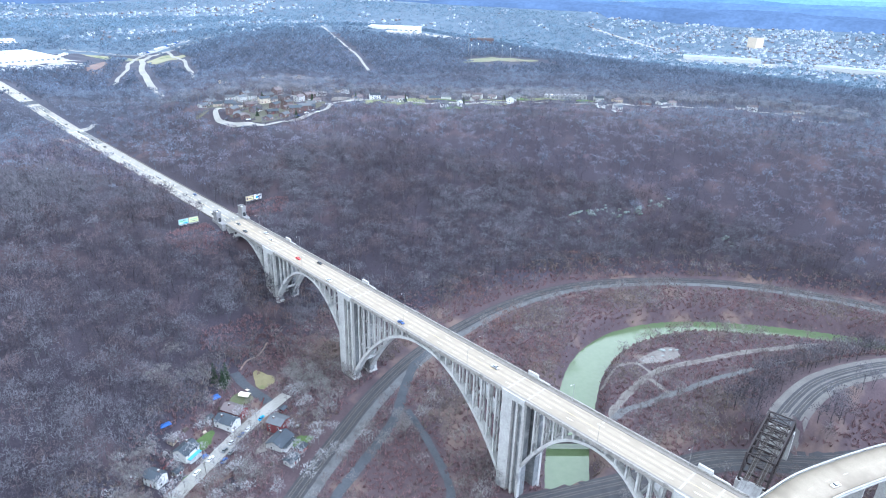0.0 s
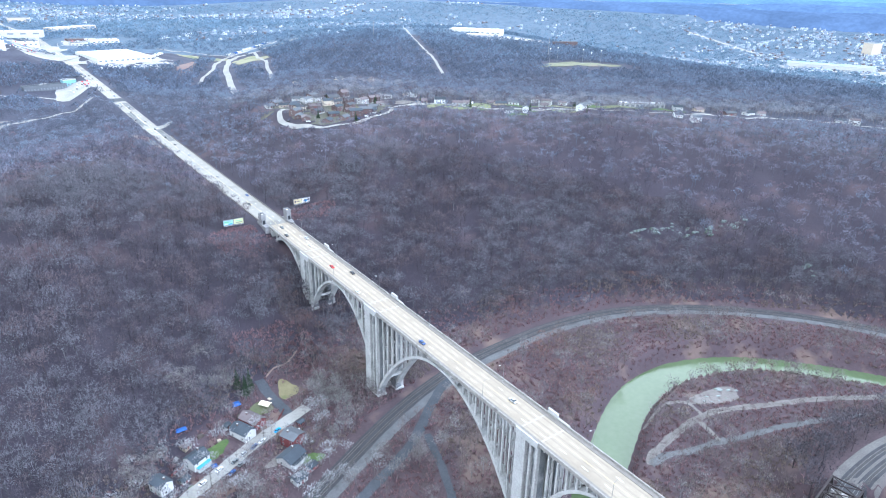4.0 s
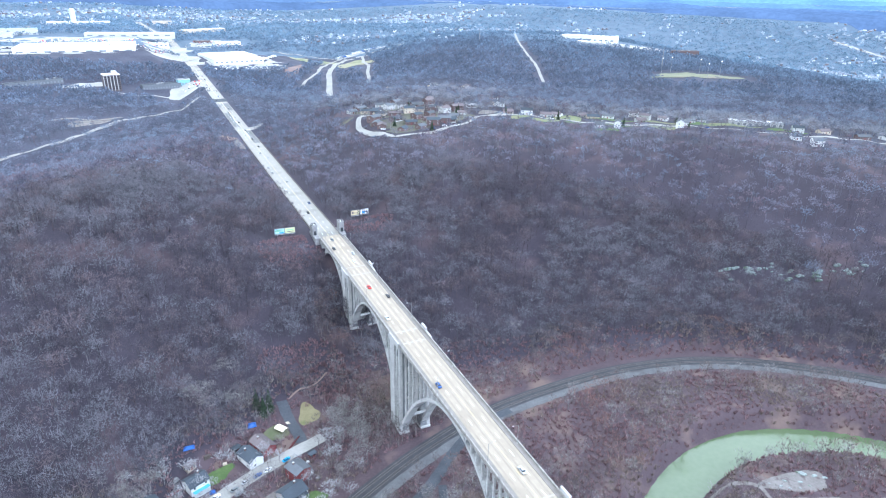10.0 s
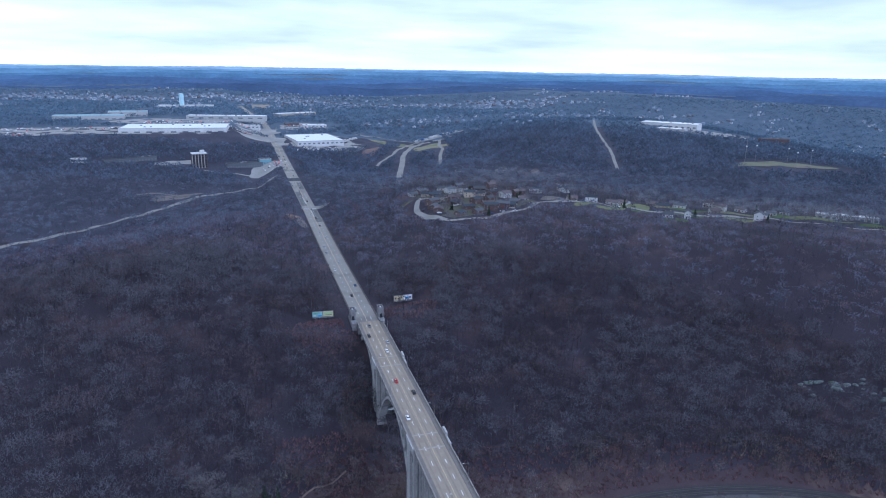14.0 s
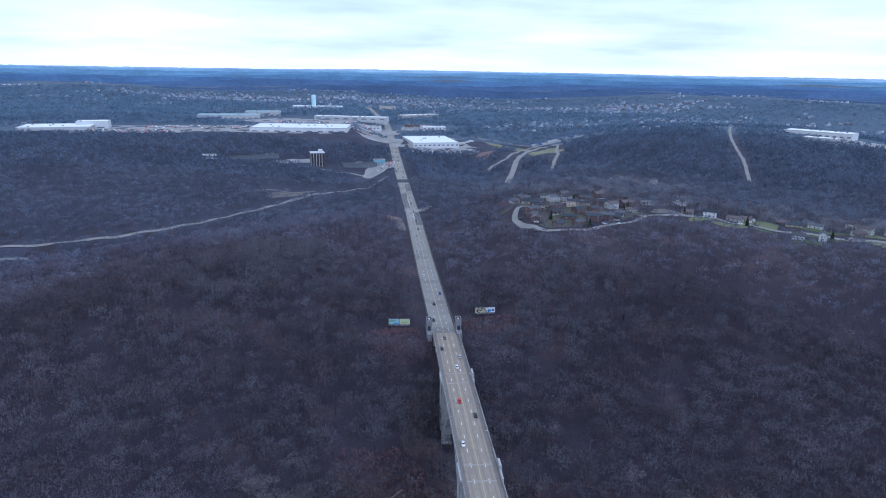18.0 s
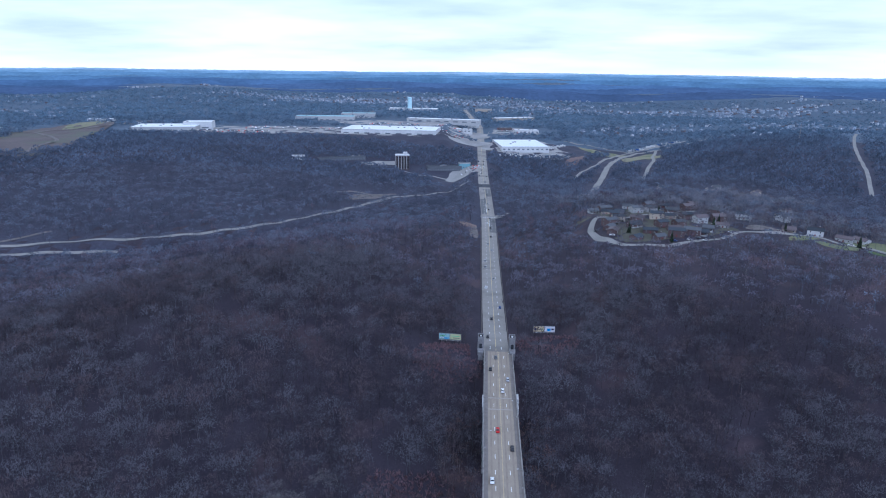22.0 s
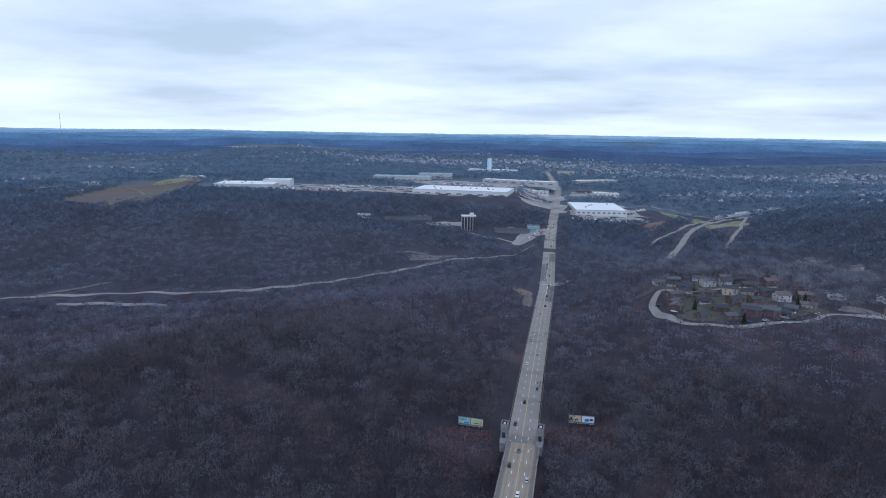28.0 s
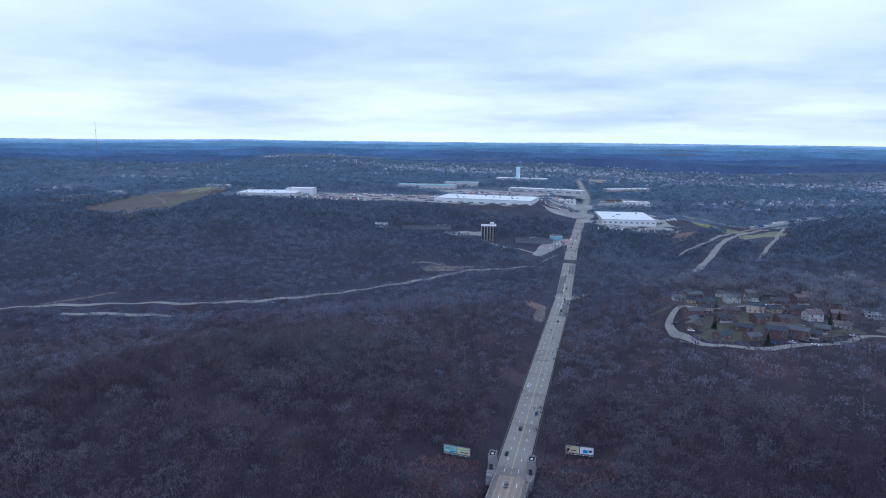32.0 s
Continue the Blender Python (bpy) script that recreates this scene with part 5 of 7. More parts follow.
for k, (x, y, rx, ry, tr) in enumerate(((318, 310, 20, 12, -38), (365, 288, 26, 13, -40), (405, 258, 26, 12, -42), (306, 281, 10, 6, -38), (470, 215, 30, 12, -40), (322, 241, 12, 5, -38), (285, 300, 16, 9, -40), (345, 256, 18, 8, -40), (386, 226, 16, 7, -40), (440, 236, 20, 9, -40), (264, 322, 12, 8, 0), (505, 172, 20, 9, -35))):
    patch("lawn", x, y, rx, ry, (SPRING_GRASS, LAWN)[k % 2], "green and straw winter lawn beside a ridge street", lift=0.2, turn=tr, seed=30 + k)
WALLS, ROOFS = (BRICK_RED, TAN, WHITE, PALE_WALL), (GREY_ROOF, BROWN_ROOF, DARK_ROOF)
WN, RN = ("red brick", "tan", "white", "pale grey"), ("grey", "brown", "dark")
rnd = random.Random(31)


HOMES = []


def homes(places, group, low=3.0, high=4.6, pick=(0, 0, 1, 2, 3, 3), loose=2.0):
    for x, y, turn in places:
        x, y = x + rnd.uniform(-loose, loose), y + rnd.uniform(-loose, loose)
        a, b = rnd.choice(pick), rnd.randrange(3)
        two = rnd.random() < 0.4
        w, d = rnd.uniform(9.5, 14), rnd.uniform(7.5, 9.5)
        house(x, y, turn + rnd.uniform(-22, 22), w, d, high + 0.9 if two else low, WALLS[a], ROOFS[b], f"{WN[a]} {'two-storey ' if two else ''}house with a {RN[b]} roof on the hilltop", floors=2 if two else 1, pitch=rnd.uniform(0.35, 0.5), group=group, porch=rnd.random() < 0.25, chimney=rnd.random() < 0.6)
        HOMES.append((x, y))
        CLEAR.append(([(x - 3, y), (x + 3, y)], 7, 9))


homes([(104, 428, 20), (113, 413, 0), (126, 409, 0), (143, 414, 5), (160, 420, 8), (178, 418, 5), (196, 420, 0), (108, 366, 10), (118, 376, 0), (135, 378, 5), (152, 381, 5), (168, 386, 5), (185, 387, 5), (106, 350, 70), (106, 330, 80), (122, 314, 20), (140, 311, 10), (156, 316, -5), (168, 318, -15), (178, 326, -20), (190, 336, -25), (140, 436, 0), (178, 448, 0), (205, 440, 0), (128, 348, 5), (150, 350, 5), (168, 352, 5), (188, 362, 5), (120, 396, 5), (136, 332, 5), (160, 336, -5), (206, 352, -20), (212, 374, 0), (116, 440, 10), (160, 440, 0), (222, 418, -10)], "houses on the hilltop loop", pick=(0, 0, 0, 3, 1, 0))
homes([(271, 346, -30), (292, 338, -35), (309, 330, -40), (318, 322, -40), (345, 306, -40), (358, 320, -40), (374, 300, -40), (396, 285, -42), (415, 300, -40), (432, 275, -42), (446, 248, -42), (462, 240, -42), (472, 262, -42), (420, 232, -42), (390, 262, -40), (480, 122, -40), (517, 160, -40), (538, 152, -30), (571, 138, -28), (604, 124, -28), (620, 112, -28), (690, 60, -60), (712, 40, -60), (716, 6, -80), (735, 0, -80), (668, -26, -60)], "houses along the ridge street", pick=(2, 2, 3, 3, 1, 0), loose=9.0)
for x, y, turn, w, d, h, floors, text in ((321, 254, -38, 10, 8, 3.4, 1, "white house with a grey gable roof on the hill brow"), (336, 243, 52, 10, 6, 6.2, 2, "tall narrow white house on the hill brow"), (400, 219, 48, 9, 8, 6.5, 2, "tall white house with porches on the hill brow"), (470, 134, -35, 9, 9, 3.6, 1, "white gabled cottage on the hill brow")):
    house(x, y, turn, w, d, h, WHITE, GREY_ROOF, text, floors=floors, pitch=0.6)
    CLEAR.append(([(x - 2, y), (x + 2, y)], 6, 10))
hall(508, 214, -38, 56, 12, 4.4, PALE_WALL, WHITE_ROOF, "long low white apartment block behind bare trees", name="apartment_block", bays=9, units=2)
CLEAR.append(([(485, 232), (532, 196)], 10, 0))

for k, (x, y, turn) in enumerate(((97, 300, 40), (101, 318, 80), (93, 352, 95), (112, 384, 10), (150, 302, 70), (163, 305, 60), (172, 311, 65), (176, 303, 70), (186, 317, 55), (206, 329, 60), (127, 396, 90), (168, 402, 85), (245, 342, 95), (300, 312, 50), (336, 282, 45), (372, 254, 45), (428, 208, 40))):
    tone = ("grey", "white", "black", "silver", "blue", "white")[k % 6]
    car(tone, x, y, float(ground(x, y)) + 0.45, turn, tone + " car parked by a hilltop house", "cars parked on the hilltop")
# behind the loop: a pale lot, a garage and more houses in a dip
patch("car_park", 305, 552, 52, 11, LOT, "pale paved lot among bare trees", lift=0.4, turn=25, category="car park", seed=45, clear=3)
CLEAR.append(([(280, 525), (330, 535)], 16, 0))
homes([(258, 620, 20), (284, 606, 10), (318, 596, 15), (340, 610, 20), (352, 570, 15), (250, 585, 10), (232, 640, 15), (300, 640, 0), (275, 515, 10), (330, 505, 10)], "houses in the dip behind the loop", pick=(0, 3, 2, 1))
patch("bare_ground", 243, 350, 16, 8, DIRT, "pale bare ground beside a residential street", lift=0.3, turn=-20, category="clearing", seed=46)
homes([(243, 398, 0), (292, 424, 10), (282, 398, 20)], "houses beside the ridge street", pick=(1, 2))
DRY_TURF = material("dry_sports_turf", (0.115, 0.12, 0.078), (0.165, 0.165, 0.108), 0.04, 0.5, 0.95, c=(0.19, 0.16, 0.13), c_scale=0.03, c_at=0.55)
# ---- sports field, warehouse and masts east ----
patch("sports_field", 752, 548, 86, 22, DRY_TURF, "straw-coloured sports field among woods", lift=0.6, turn=-12, category="field", seed=41, clear=12)
CLEAR.append(([(690, 530), (830, 500)], 27, 0))
for x, y in ((700, 575), (730, 585), (772, 560), (800, 540), (750, 520)):
    z = float(ground(x, y))
    ob = thing("field_light", "tall pole with floodlights beside a sports field", "lamp", pose(x, y, z, 0, 0, 20), "floodlights round the field")
    bm = B()
    bar(bm, (0, 0, -1), (0, 0, 26), 0.7, 0.4, 6)
    part("pole", bm, POLE, ob)
    bm = B()
    box(bm, -2.2, 2.2, -0.25, 0.25, 24.6, 26.6)
    part("light_rack", bm, WHITE, ob)
hall(868, 1004, -50, 128, 48, 9, WHITE, WHITE_ROOF, "large white warehouse with a pale flat roof", name="warehouse", bays=10, units=5, docks=True)
hall(812, 922, -50, 60, 26, 8, PALE_WALL, WHITE_ROOF, "smaller white warehouse annexe with pale roof", name="warehouse", bays=6, units=2)
patch("yard", 905, 930, 95, 45, LOT, "pale gravel yard beside a warehouse", turn=-50, category="yard", seed=43)
CLEAR.append(([(820, 1060), (920, 940)], 45, 0))
patch("bare_slope", 1050, 890, 80, 28, DIRT, "pale bare quarry slope", turn=-20, category="clearing", seed=44)
hall(1000, 830, -30, 60, 18, 10, BRICK_RED, GREY_ROOF, "red brick school block in the woods", name="school_building", bays=10, units=2)

# ---- interchange ----
HIGHWAY = [(128, 600), (137, 645), (162, 745), (188, 838), (206, 905), (234, 975), (268, 1068), (312, 1130), (350, 1150), (400, 1165), (480, 1200), (600, 1250)]
lay("interchange_road", HIGHWAY, 5.0, PALE_ROAD, "pale divided highway curving through woods", lift=0.9, clear=9)
lay("interchange_road", [(140, 845), (157, 882), (184, 920), (216, 1000), (248, 1060), (285, 1135), (312, 1150)], 3.6, PALE_ROAD, "pale slip road joining a highway", lift=1.0, clear=9)
lay("interchange_road", [(170, 1262), (194, 1238), (222, 1221), (248, 1202), (266, 1190), (285, 1160), (312, 1140)], 3.6, PALE_ROAD, "pale slip road curving past grass", lift=1.0, clear=8)
lay("interchange_road", [(226, 735), (240, 775), (258, 835), (282, 900), (312, 1025), (335, 1095), (350, 1150)], 3.0, PALE_ROAD, "pale loop ramp round a grass island", lift=1.0, clear=8)
DRY_GRASS = material("straw_verge_grass", (0.17, 0.165, 0.1), (0.25, 0.235, 0.145), 0.03, 0.5, 0.95, c=(0.12, 0.14, 0.07), c_scale=0.03, c_at=0.52)
patch("grass_island", 292, 1015, 75, 34, DRY_GRASS, "straw-coloured grass island in an interchange", lift=0.5, turn=68, seed=51, clear=5)
patch("grass_island", 240, 1125, 70, 24, DRY_GRASS, "pale green grass bank beside a slip road", lift=0.5, turn=125, seed=52, clear=5)
patch("bare_bank", 165, 1010, 60, 16, material("red_cut_earth", (0.12, 0.085, 0.08), (0.18, 0.13, 0.12), 0.05, 0.6, 0.95), "reddish bare cut slope above a slip road", lift=0.4, turn=65, category="bank", seed=54, clear=3)
CLEAR.append(([(262, 900), (300, 1060)], 36, 0))
CLEAR.append(([(175, 1190), (285, 1110)], 34, 0))
for k in range(14):
    x, y = 300 + k * 9, 1172 + k * 4 + rnd.uniform(-3, 3)
    bm = B()
    box(bm, -1.3, 1.3, -5, 5, 0.9, 3.7, bevel=0.1)
    tr = part("trailer", bm, (WHITE, PALE_WALL, BLUE_TARP)[k % 3 if k % 5 else 0])
    tr.matrix_basis = pose(x, y, float(ground(x, y)) + 0.3, 0, 0, rnd.uniform(50, 75))
    tagged(tr, "parked box trailer in a highway yard", "trailer", "trailers parked by the highway")
patch("yard", 362, 1200, 75, 14, LOT, "pale truck yard beside a highway", turn=24, category="yard", seed=53)

# ---- shops, hotel and offices along the main road ----
patch("car_park", 75, 1130, 85, 110, LOT, "pale paved yard round a distribution building", lift=0.3, turn=10, category="car park", seed=61, clear=6)
hall(62, 1148, 8, 98, 135, 7, WHITE, WHITE_ROOF, "large white distribution building with loading docks", name="distribution_building", bays=10, units=4, docks=True)
for k in range(16):
    x, y = (18 + k * 10, 1015 + k * 2.5) if k < 9 else (118 + (k - 9) * 7, 1120 + (k - 9) * 10)
    bm = B()
    box(bm, -1.3, 1.3, -6.5, 6.5, 0.9, 4.0, bevel=0.1)
    tr = part("trailer", bm, WHITE)
    tr.matrix_basis = pose(x, y + rnd.uniform(-2, 2), float(ground(x, y)) + 0.4, 0, 0, rnd.uniform(-12, 20))
    tagged(tr, "white box trailer parked at a loading yard", "trailer", "trailers at the loading yard")
patch("car_park", -300, 1165, 330, 80, LOT, "wide pale shopping centre car park", lift=0.3, turn=-2, category="car park", seed=62, clear=0)
patch("car_park", -180, 1330, 190, 105, LOT, "pale car park behind a shopping centre", lift=0.3, turn=-6, category="car park", seed=63, clear=0)
CLEAR.append(([(-560, 1120), (-110, 1100)], 95, 0))
CLEAR.append(([(-330, 1390), (-60, 1350)], 110, 0))
hall(-213, 1150, -2, 200, 100, 9, WHITE, WHITE_ROOF, "huge white flat-roofed store on a plateau", name="store_building", bays=9, units=9)
hall(-690, 1105, 14, 128, 84, 9, PALE_WALL, WHITE_ROOF, "large pale cinema-like hall with a white roof", name="hall_building", bays=8, units=5)
hall(-640, 1150, 14, 60, 40, 14, WHITE, WHITE_ROOF, "tall white hall block with a dark sign", name="hall_building", bays=2, units=1)
patch("car_park", -600, 1100, 190, 65, LOT, "pale car park beside a large hall", lift=0.3, turn=0, category="car park", seed=64, clear=0)
CLEAR.append(([(-770, 1100), (-480, 1120)], 75, 0))
hall(-430, 1440, 6, 150, 46, 10, PALE_WALL, TEAL, "long building with a teal roof", bays=10)
hall(-360, 1530, 6, 90, 40, 12, PALE_WALL, TEAL, "building with a pale teal roof", bays=6)
hall(-120, 1430, -12, 190, 30, 7, PALE_WALL, WHITE_ROOF, "long strip mall with a white roof", bays=8, units=6)
hall(-75, 1520, -20, 90, 26, 8, PALE_WALL, WHITE_ROOF, "strip mall wing with a white roof", bays=8)
hall(-72, 1345, -10, 55, 20, 6, WHITE, WHITE_ROOF, "small white roadside shop", bays=6)
hall(-250, 1900, 0, 160, 40, 9, WHITE, WHITE_ROOF, "white store on a far hilltop", bays=8)
hall(75, 1810, 30, 140, 30, 10, TAN, WHITE_ROOF, "long tan building with a pale roof", bays=12)
hall(-20, 2180, 0, 60, 40, 14, TAN, GREY_ROOF, "tan block at the end of the main road", bays=6)
hall(36, 1380, 8, 40, 22, 6, PALE_WALL, DARK_ROOF, "roadside shop with a dark roof", bays=5)
hall(40, 1480, 8, 36, 22, 6, BRICK_RED, GREY_ROOF, "red brick roadside shop", bays=5)
hall(92, 1420, 8, 60, 26, 6, WHITE, WHITE_ROOF, "white flat-roofed roadside shop", bays=6)
patch("car_park", 60, 1440, 62, 95, LOT, "pale car park of roadside shops", lift=0.3, turn=0, category="car park", seed=66)
patch("car_park", -46, 864, 33, 46, LOT, "pale hotel car park beside the main road", lift=0.35, turn=0, category="car park", seed=65, clear=6)
hall(-84, 905, 12, 62, 15, 7.5, DULL_WALL, DARK_ROOF, "dark grey three-storey hotel with rows of balconies", name="hotel", bays=14)
hall(-48, 914, 12, 20, 12, 9, TEAL, DARK_ROOF, "teal-fronted hotel lobby block", name="hotel", bays=4, units=1)
hall(-264, 880, 30, 84, 12, 6, DULL_WALL, DARK_ROOF, "long dull grey motel block in woods", name="motel", bays=16, units=2)
hall(-330, 838, 20, 22, 10, 5, WHITE, WHITE_ROOF, "small white building among trees", bays=3)
patch("car_park", -196, 893, 40, 12, LOT, "pale car park beside an office tower", lift=0.4, turn=30, category="car park", seed=67)


lay("hotel_drive", [(-150, 862), (-115, 850), (-75, 846), (-28, 838)], 2.6, LOT, "pale drive along the front of a hotel", lift=0.5, clear=9)
CLEAR.append(([(-66, 812), (-30, 830)], 34, 0))


def office_tower(x, y):
    z = float(ground(x, y))
    ob = thing("office_tower", "brown brick office tower with a white roof block", "building", pose(x, y, z, 0, 0, 12))
    bm = B()
    box(bm, -12, 12, -9, 9, -4, 24)
    part("wall", bm, BROWN_ROOF, ob)
    bm = B()
    box(bm, -12.4, 12.4, -9.4, 9.4, 24, 25.3, bevel=0.1)
    part("cornice", bm, WHITE, ob)
    bm = B()
    box(bm, 2, 9, -4, 4, 25.3, 29.5, bevel=0.1)
    part("roof_block", bm, WHITE, ob)
    for k in range(5):
        for f in range(7):
            shared("window", kept("tower_window", lambda bm: box(bm, -1.3, 1.3, -0.1, 0.1, -0.9, 0.9)), ob, pose(-9.6 + 4.8 * k, -9.05, 3 + 3 * f))
        bm = B()
        box(bm, -12 + 4.8 * k - 0.45, -12 + 4.8 * k + 0.45, -9.5, -9, 0, 24)
        part("pilaster", bm, CONCRETE, ob)


office_tower(-157, 884)
if not SHARED["tower_window"].materials:
    SHARED["tower_window"].materials.append(GLASS)
CLEAR.append(([(-170, 880), (-50, 905)], 22, 0))
CLEAR.append(([(-300, 850), (-190, 895)], 16, 0))


TOWER_PAINT = plain("pale_cyan_tower_paint", (0.5, 0.68, 0.72), 0.5)


def water_tower(x, y, top):
    z = float(ground(x, y))
    ob = thing("water_tower", "tall pale cyan cylindrical water tower on a hill", "tower", pose(x, y, z))
    h = top - z
    bm = B()
    bar(bm, (0, 0, -3), (0, 0, h - 2), 14, 14, 24)
    part("tank", bm, TOWER_PAINT, ob)
    bm = B()
    bmesh.ops.create_uvsphere(bm, u_segments=24, v_segments=8, radius=7, matrix=Matrix.Translation((0, 0, h - 2)) @ Matrix.Diagonal((1, 1, 0.28, 1)))
    part("dome", bm, TOWER_PAINT, ob)
    bm = B()
    bar(bm, (7.2, 0, -1), (7.2, 0, h - 2), 0.6, sides=6)
    part("ladder", bm, POLE, ob)


water_tower(-262, 1895, 160)
lay("hill_road", [(-520, 1500), (-450, 1620), (-380, 1560), (-366, 1760), (-300, 1960), (-200, 2080)], 6, DIRT, "pale road over a bare hill", lift=1.0, clear=8)
for x, y, h in ((-330, 1980, 60), (-480, 1830, 48), (60, 1950, 40), (560, 980, 36), (760, 640, 40), (-1604, 1584, 175)):
    ob = thing("mast", "thin grey lattice mast rising above the woods", "mast", pose(x, y, float(ground(x, y))))
    for a in (0, 2.1, 4.2):
        bm = B()
        bar(bm, (math.cos(a), math.sin(a), -1), (0.2 * math.cos(a), 0.2 * math.sin(a), h), 0.3, sides=4)
        part("leg", bm, POLE, ob)
    bm = B()
    for k in range(int(h / 4)):
        r = 1 - 0.8 * (k * 4 / h)
        bar(bm, (r, 0, k * 4), (-0.5 * r, 0.87 * r, k * 4 + 4), 0.2)
        bar(bm, (-0.5 * r, 0.87 * r, k * 4), (-0.5 * r, -0.87 * r, k * 4 + 4), 0.2)
    part("bracing", bm, POLE, ob)

# west: clearing by the side road, second strand, field and houses
patch("clearing", -184, 694, 34, 13, DIRT, "pale bare clearing beside a wooded road", turn=38, category="clearing", seed=71)
lay("side_road", [(-232, 698), (-212, 705), (-194, 709), (-172, 710), (-146, 722)], 3.6, DIRT, "pale dirt spur into a clearing", lift=0.45, clear=7)
lay("side_road", [(-513, 371), (-479, 386), (-442, 399), (-407, 408)], 1.5, PALE_ROAD, "pale second strand beside a hollow road", lift=0.5, clear=8)
lay("dirt_track", [(-548, 380), (-530, 400), (-520, 418), (-500, 438)], 2.6, DIRT, "pale dirt track climbing out of a hollow", lift=0.5, clear=6, category="track")
SCRUB = material("dry_brown_field", (0.084, 0.07, 0.07), (0.122, 0.1, 0.094), 0.015, 0.3, 0.95, c=(0.1, 0.102, 0.078), c_scale=0.012, c_at=0.52)
patch("open_field", -830, 930, 290, 85, SCRUB, "dry brown field on a hilltop", lift=2.2, turn=110, category="field", seed=72)
patch("open_field", -905, 1150, 110, 28, DRY_GRASS, "pale green strip of a hilltop field", lift=2.6, turn=104, category="field", seed=73)
lay("dirt_track", [(-948, 930), (-905, 985), (-862, 1060), (-850, 1150), (-894, 1250)], 4.0, DIRT, "pale dirt track over a hilltop field", lift=2.9, clear=3, category="track")
lay("dirt_track", [(-705, 690), (-745, 770), (-765, 850), (-812, 905), (-905, 985)], 3.4, DIRT, "pale dirt track up a hilltop field", lift=2.9, clear=3, category="track")
hall(-945, 1285, 10, 60, 20, 6, WHITE, WHITE_ROOF, "white low building at the edge of a field", bays=6)
hall(-1020, 1020, 10, 40, 16, 5, PALE_WALL, WHITE_ROOF, "small pale building beside a field", bays=4)
homes([(-990 + rnd.uniform(-8, 8), 800 + k * 13, rnd.uniform(-40, 40)) for k in range(10)] + [(-1030 + k * 17, 905 + rnd.uniform(-15, 15), 20) for k in range(6)] + [(-905 + k * 22, 1230 + rnd.uniform(-10, 10), 10) for k in range(6)], "houses on the western hill")


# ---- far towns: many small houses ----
# Siding and shingles of the far houses are blued by painted haze.
FAR_WALL = plain("hazed_pale_siding", (0.25, 0.29, 0.345))
FAR_ROOF = plain("hazed_grey_shingles", (0.17, 0.19, 0.23), 0.9)


# centre, spread and number of houses of each far quarter
TOWNS = ((2450, 650, 380, 420, 2300), (2150, 150, 260, 260, 700), (1650, 900, 160, 160, 120), (1500, 1700, 350, 260, 170), (-620, 2350, 330, 160, 420), (-100, 2500, 420, 200, 300), (650, 2300, 400, 200, 480), (950, 1650, 200, 120, 110), (520, 1500, 180, 100, 70), (-1500, 1700, 200, 260, 90), (-1250, 1150, 160, 120, 50), (1150, 2300, 300, 200, 200), (820, 1330, 120, 90, 45))


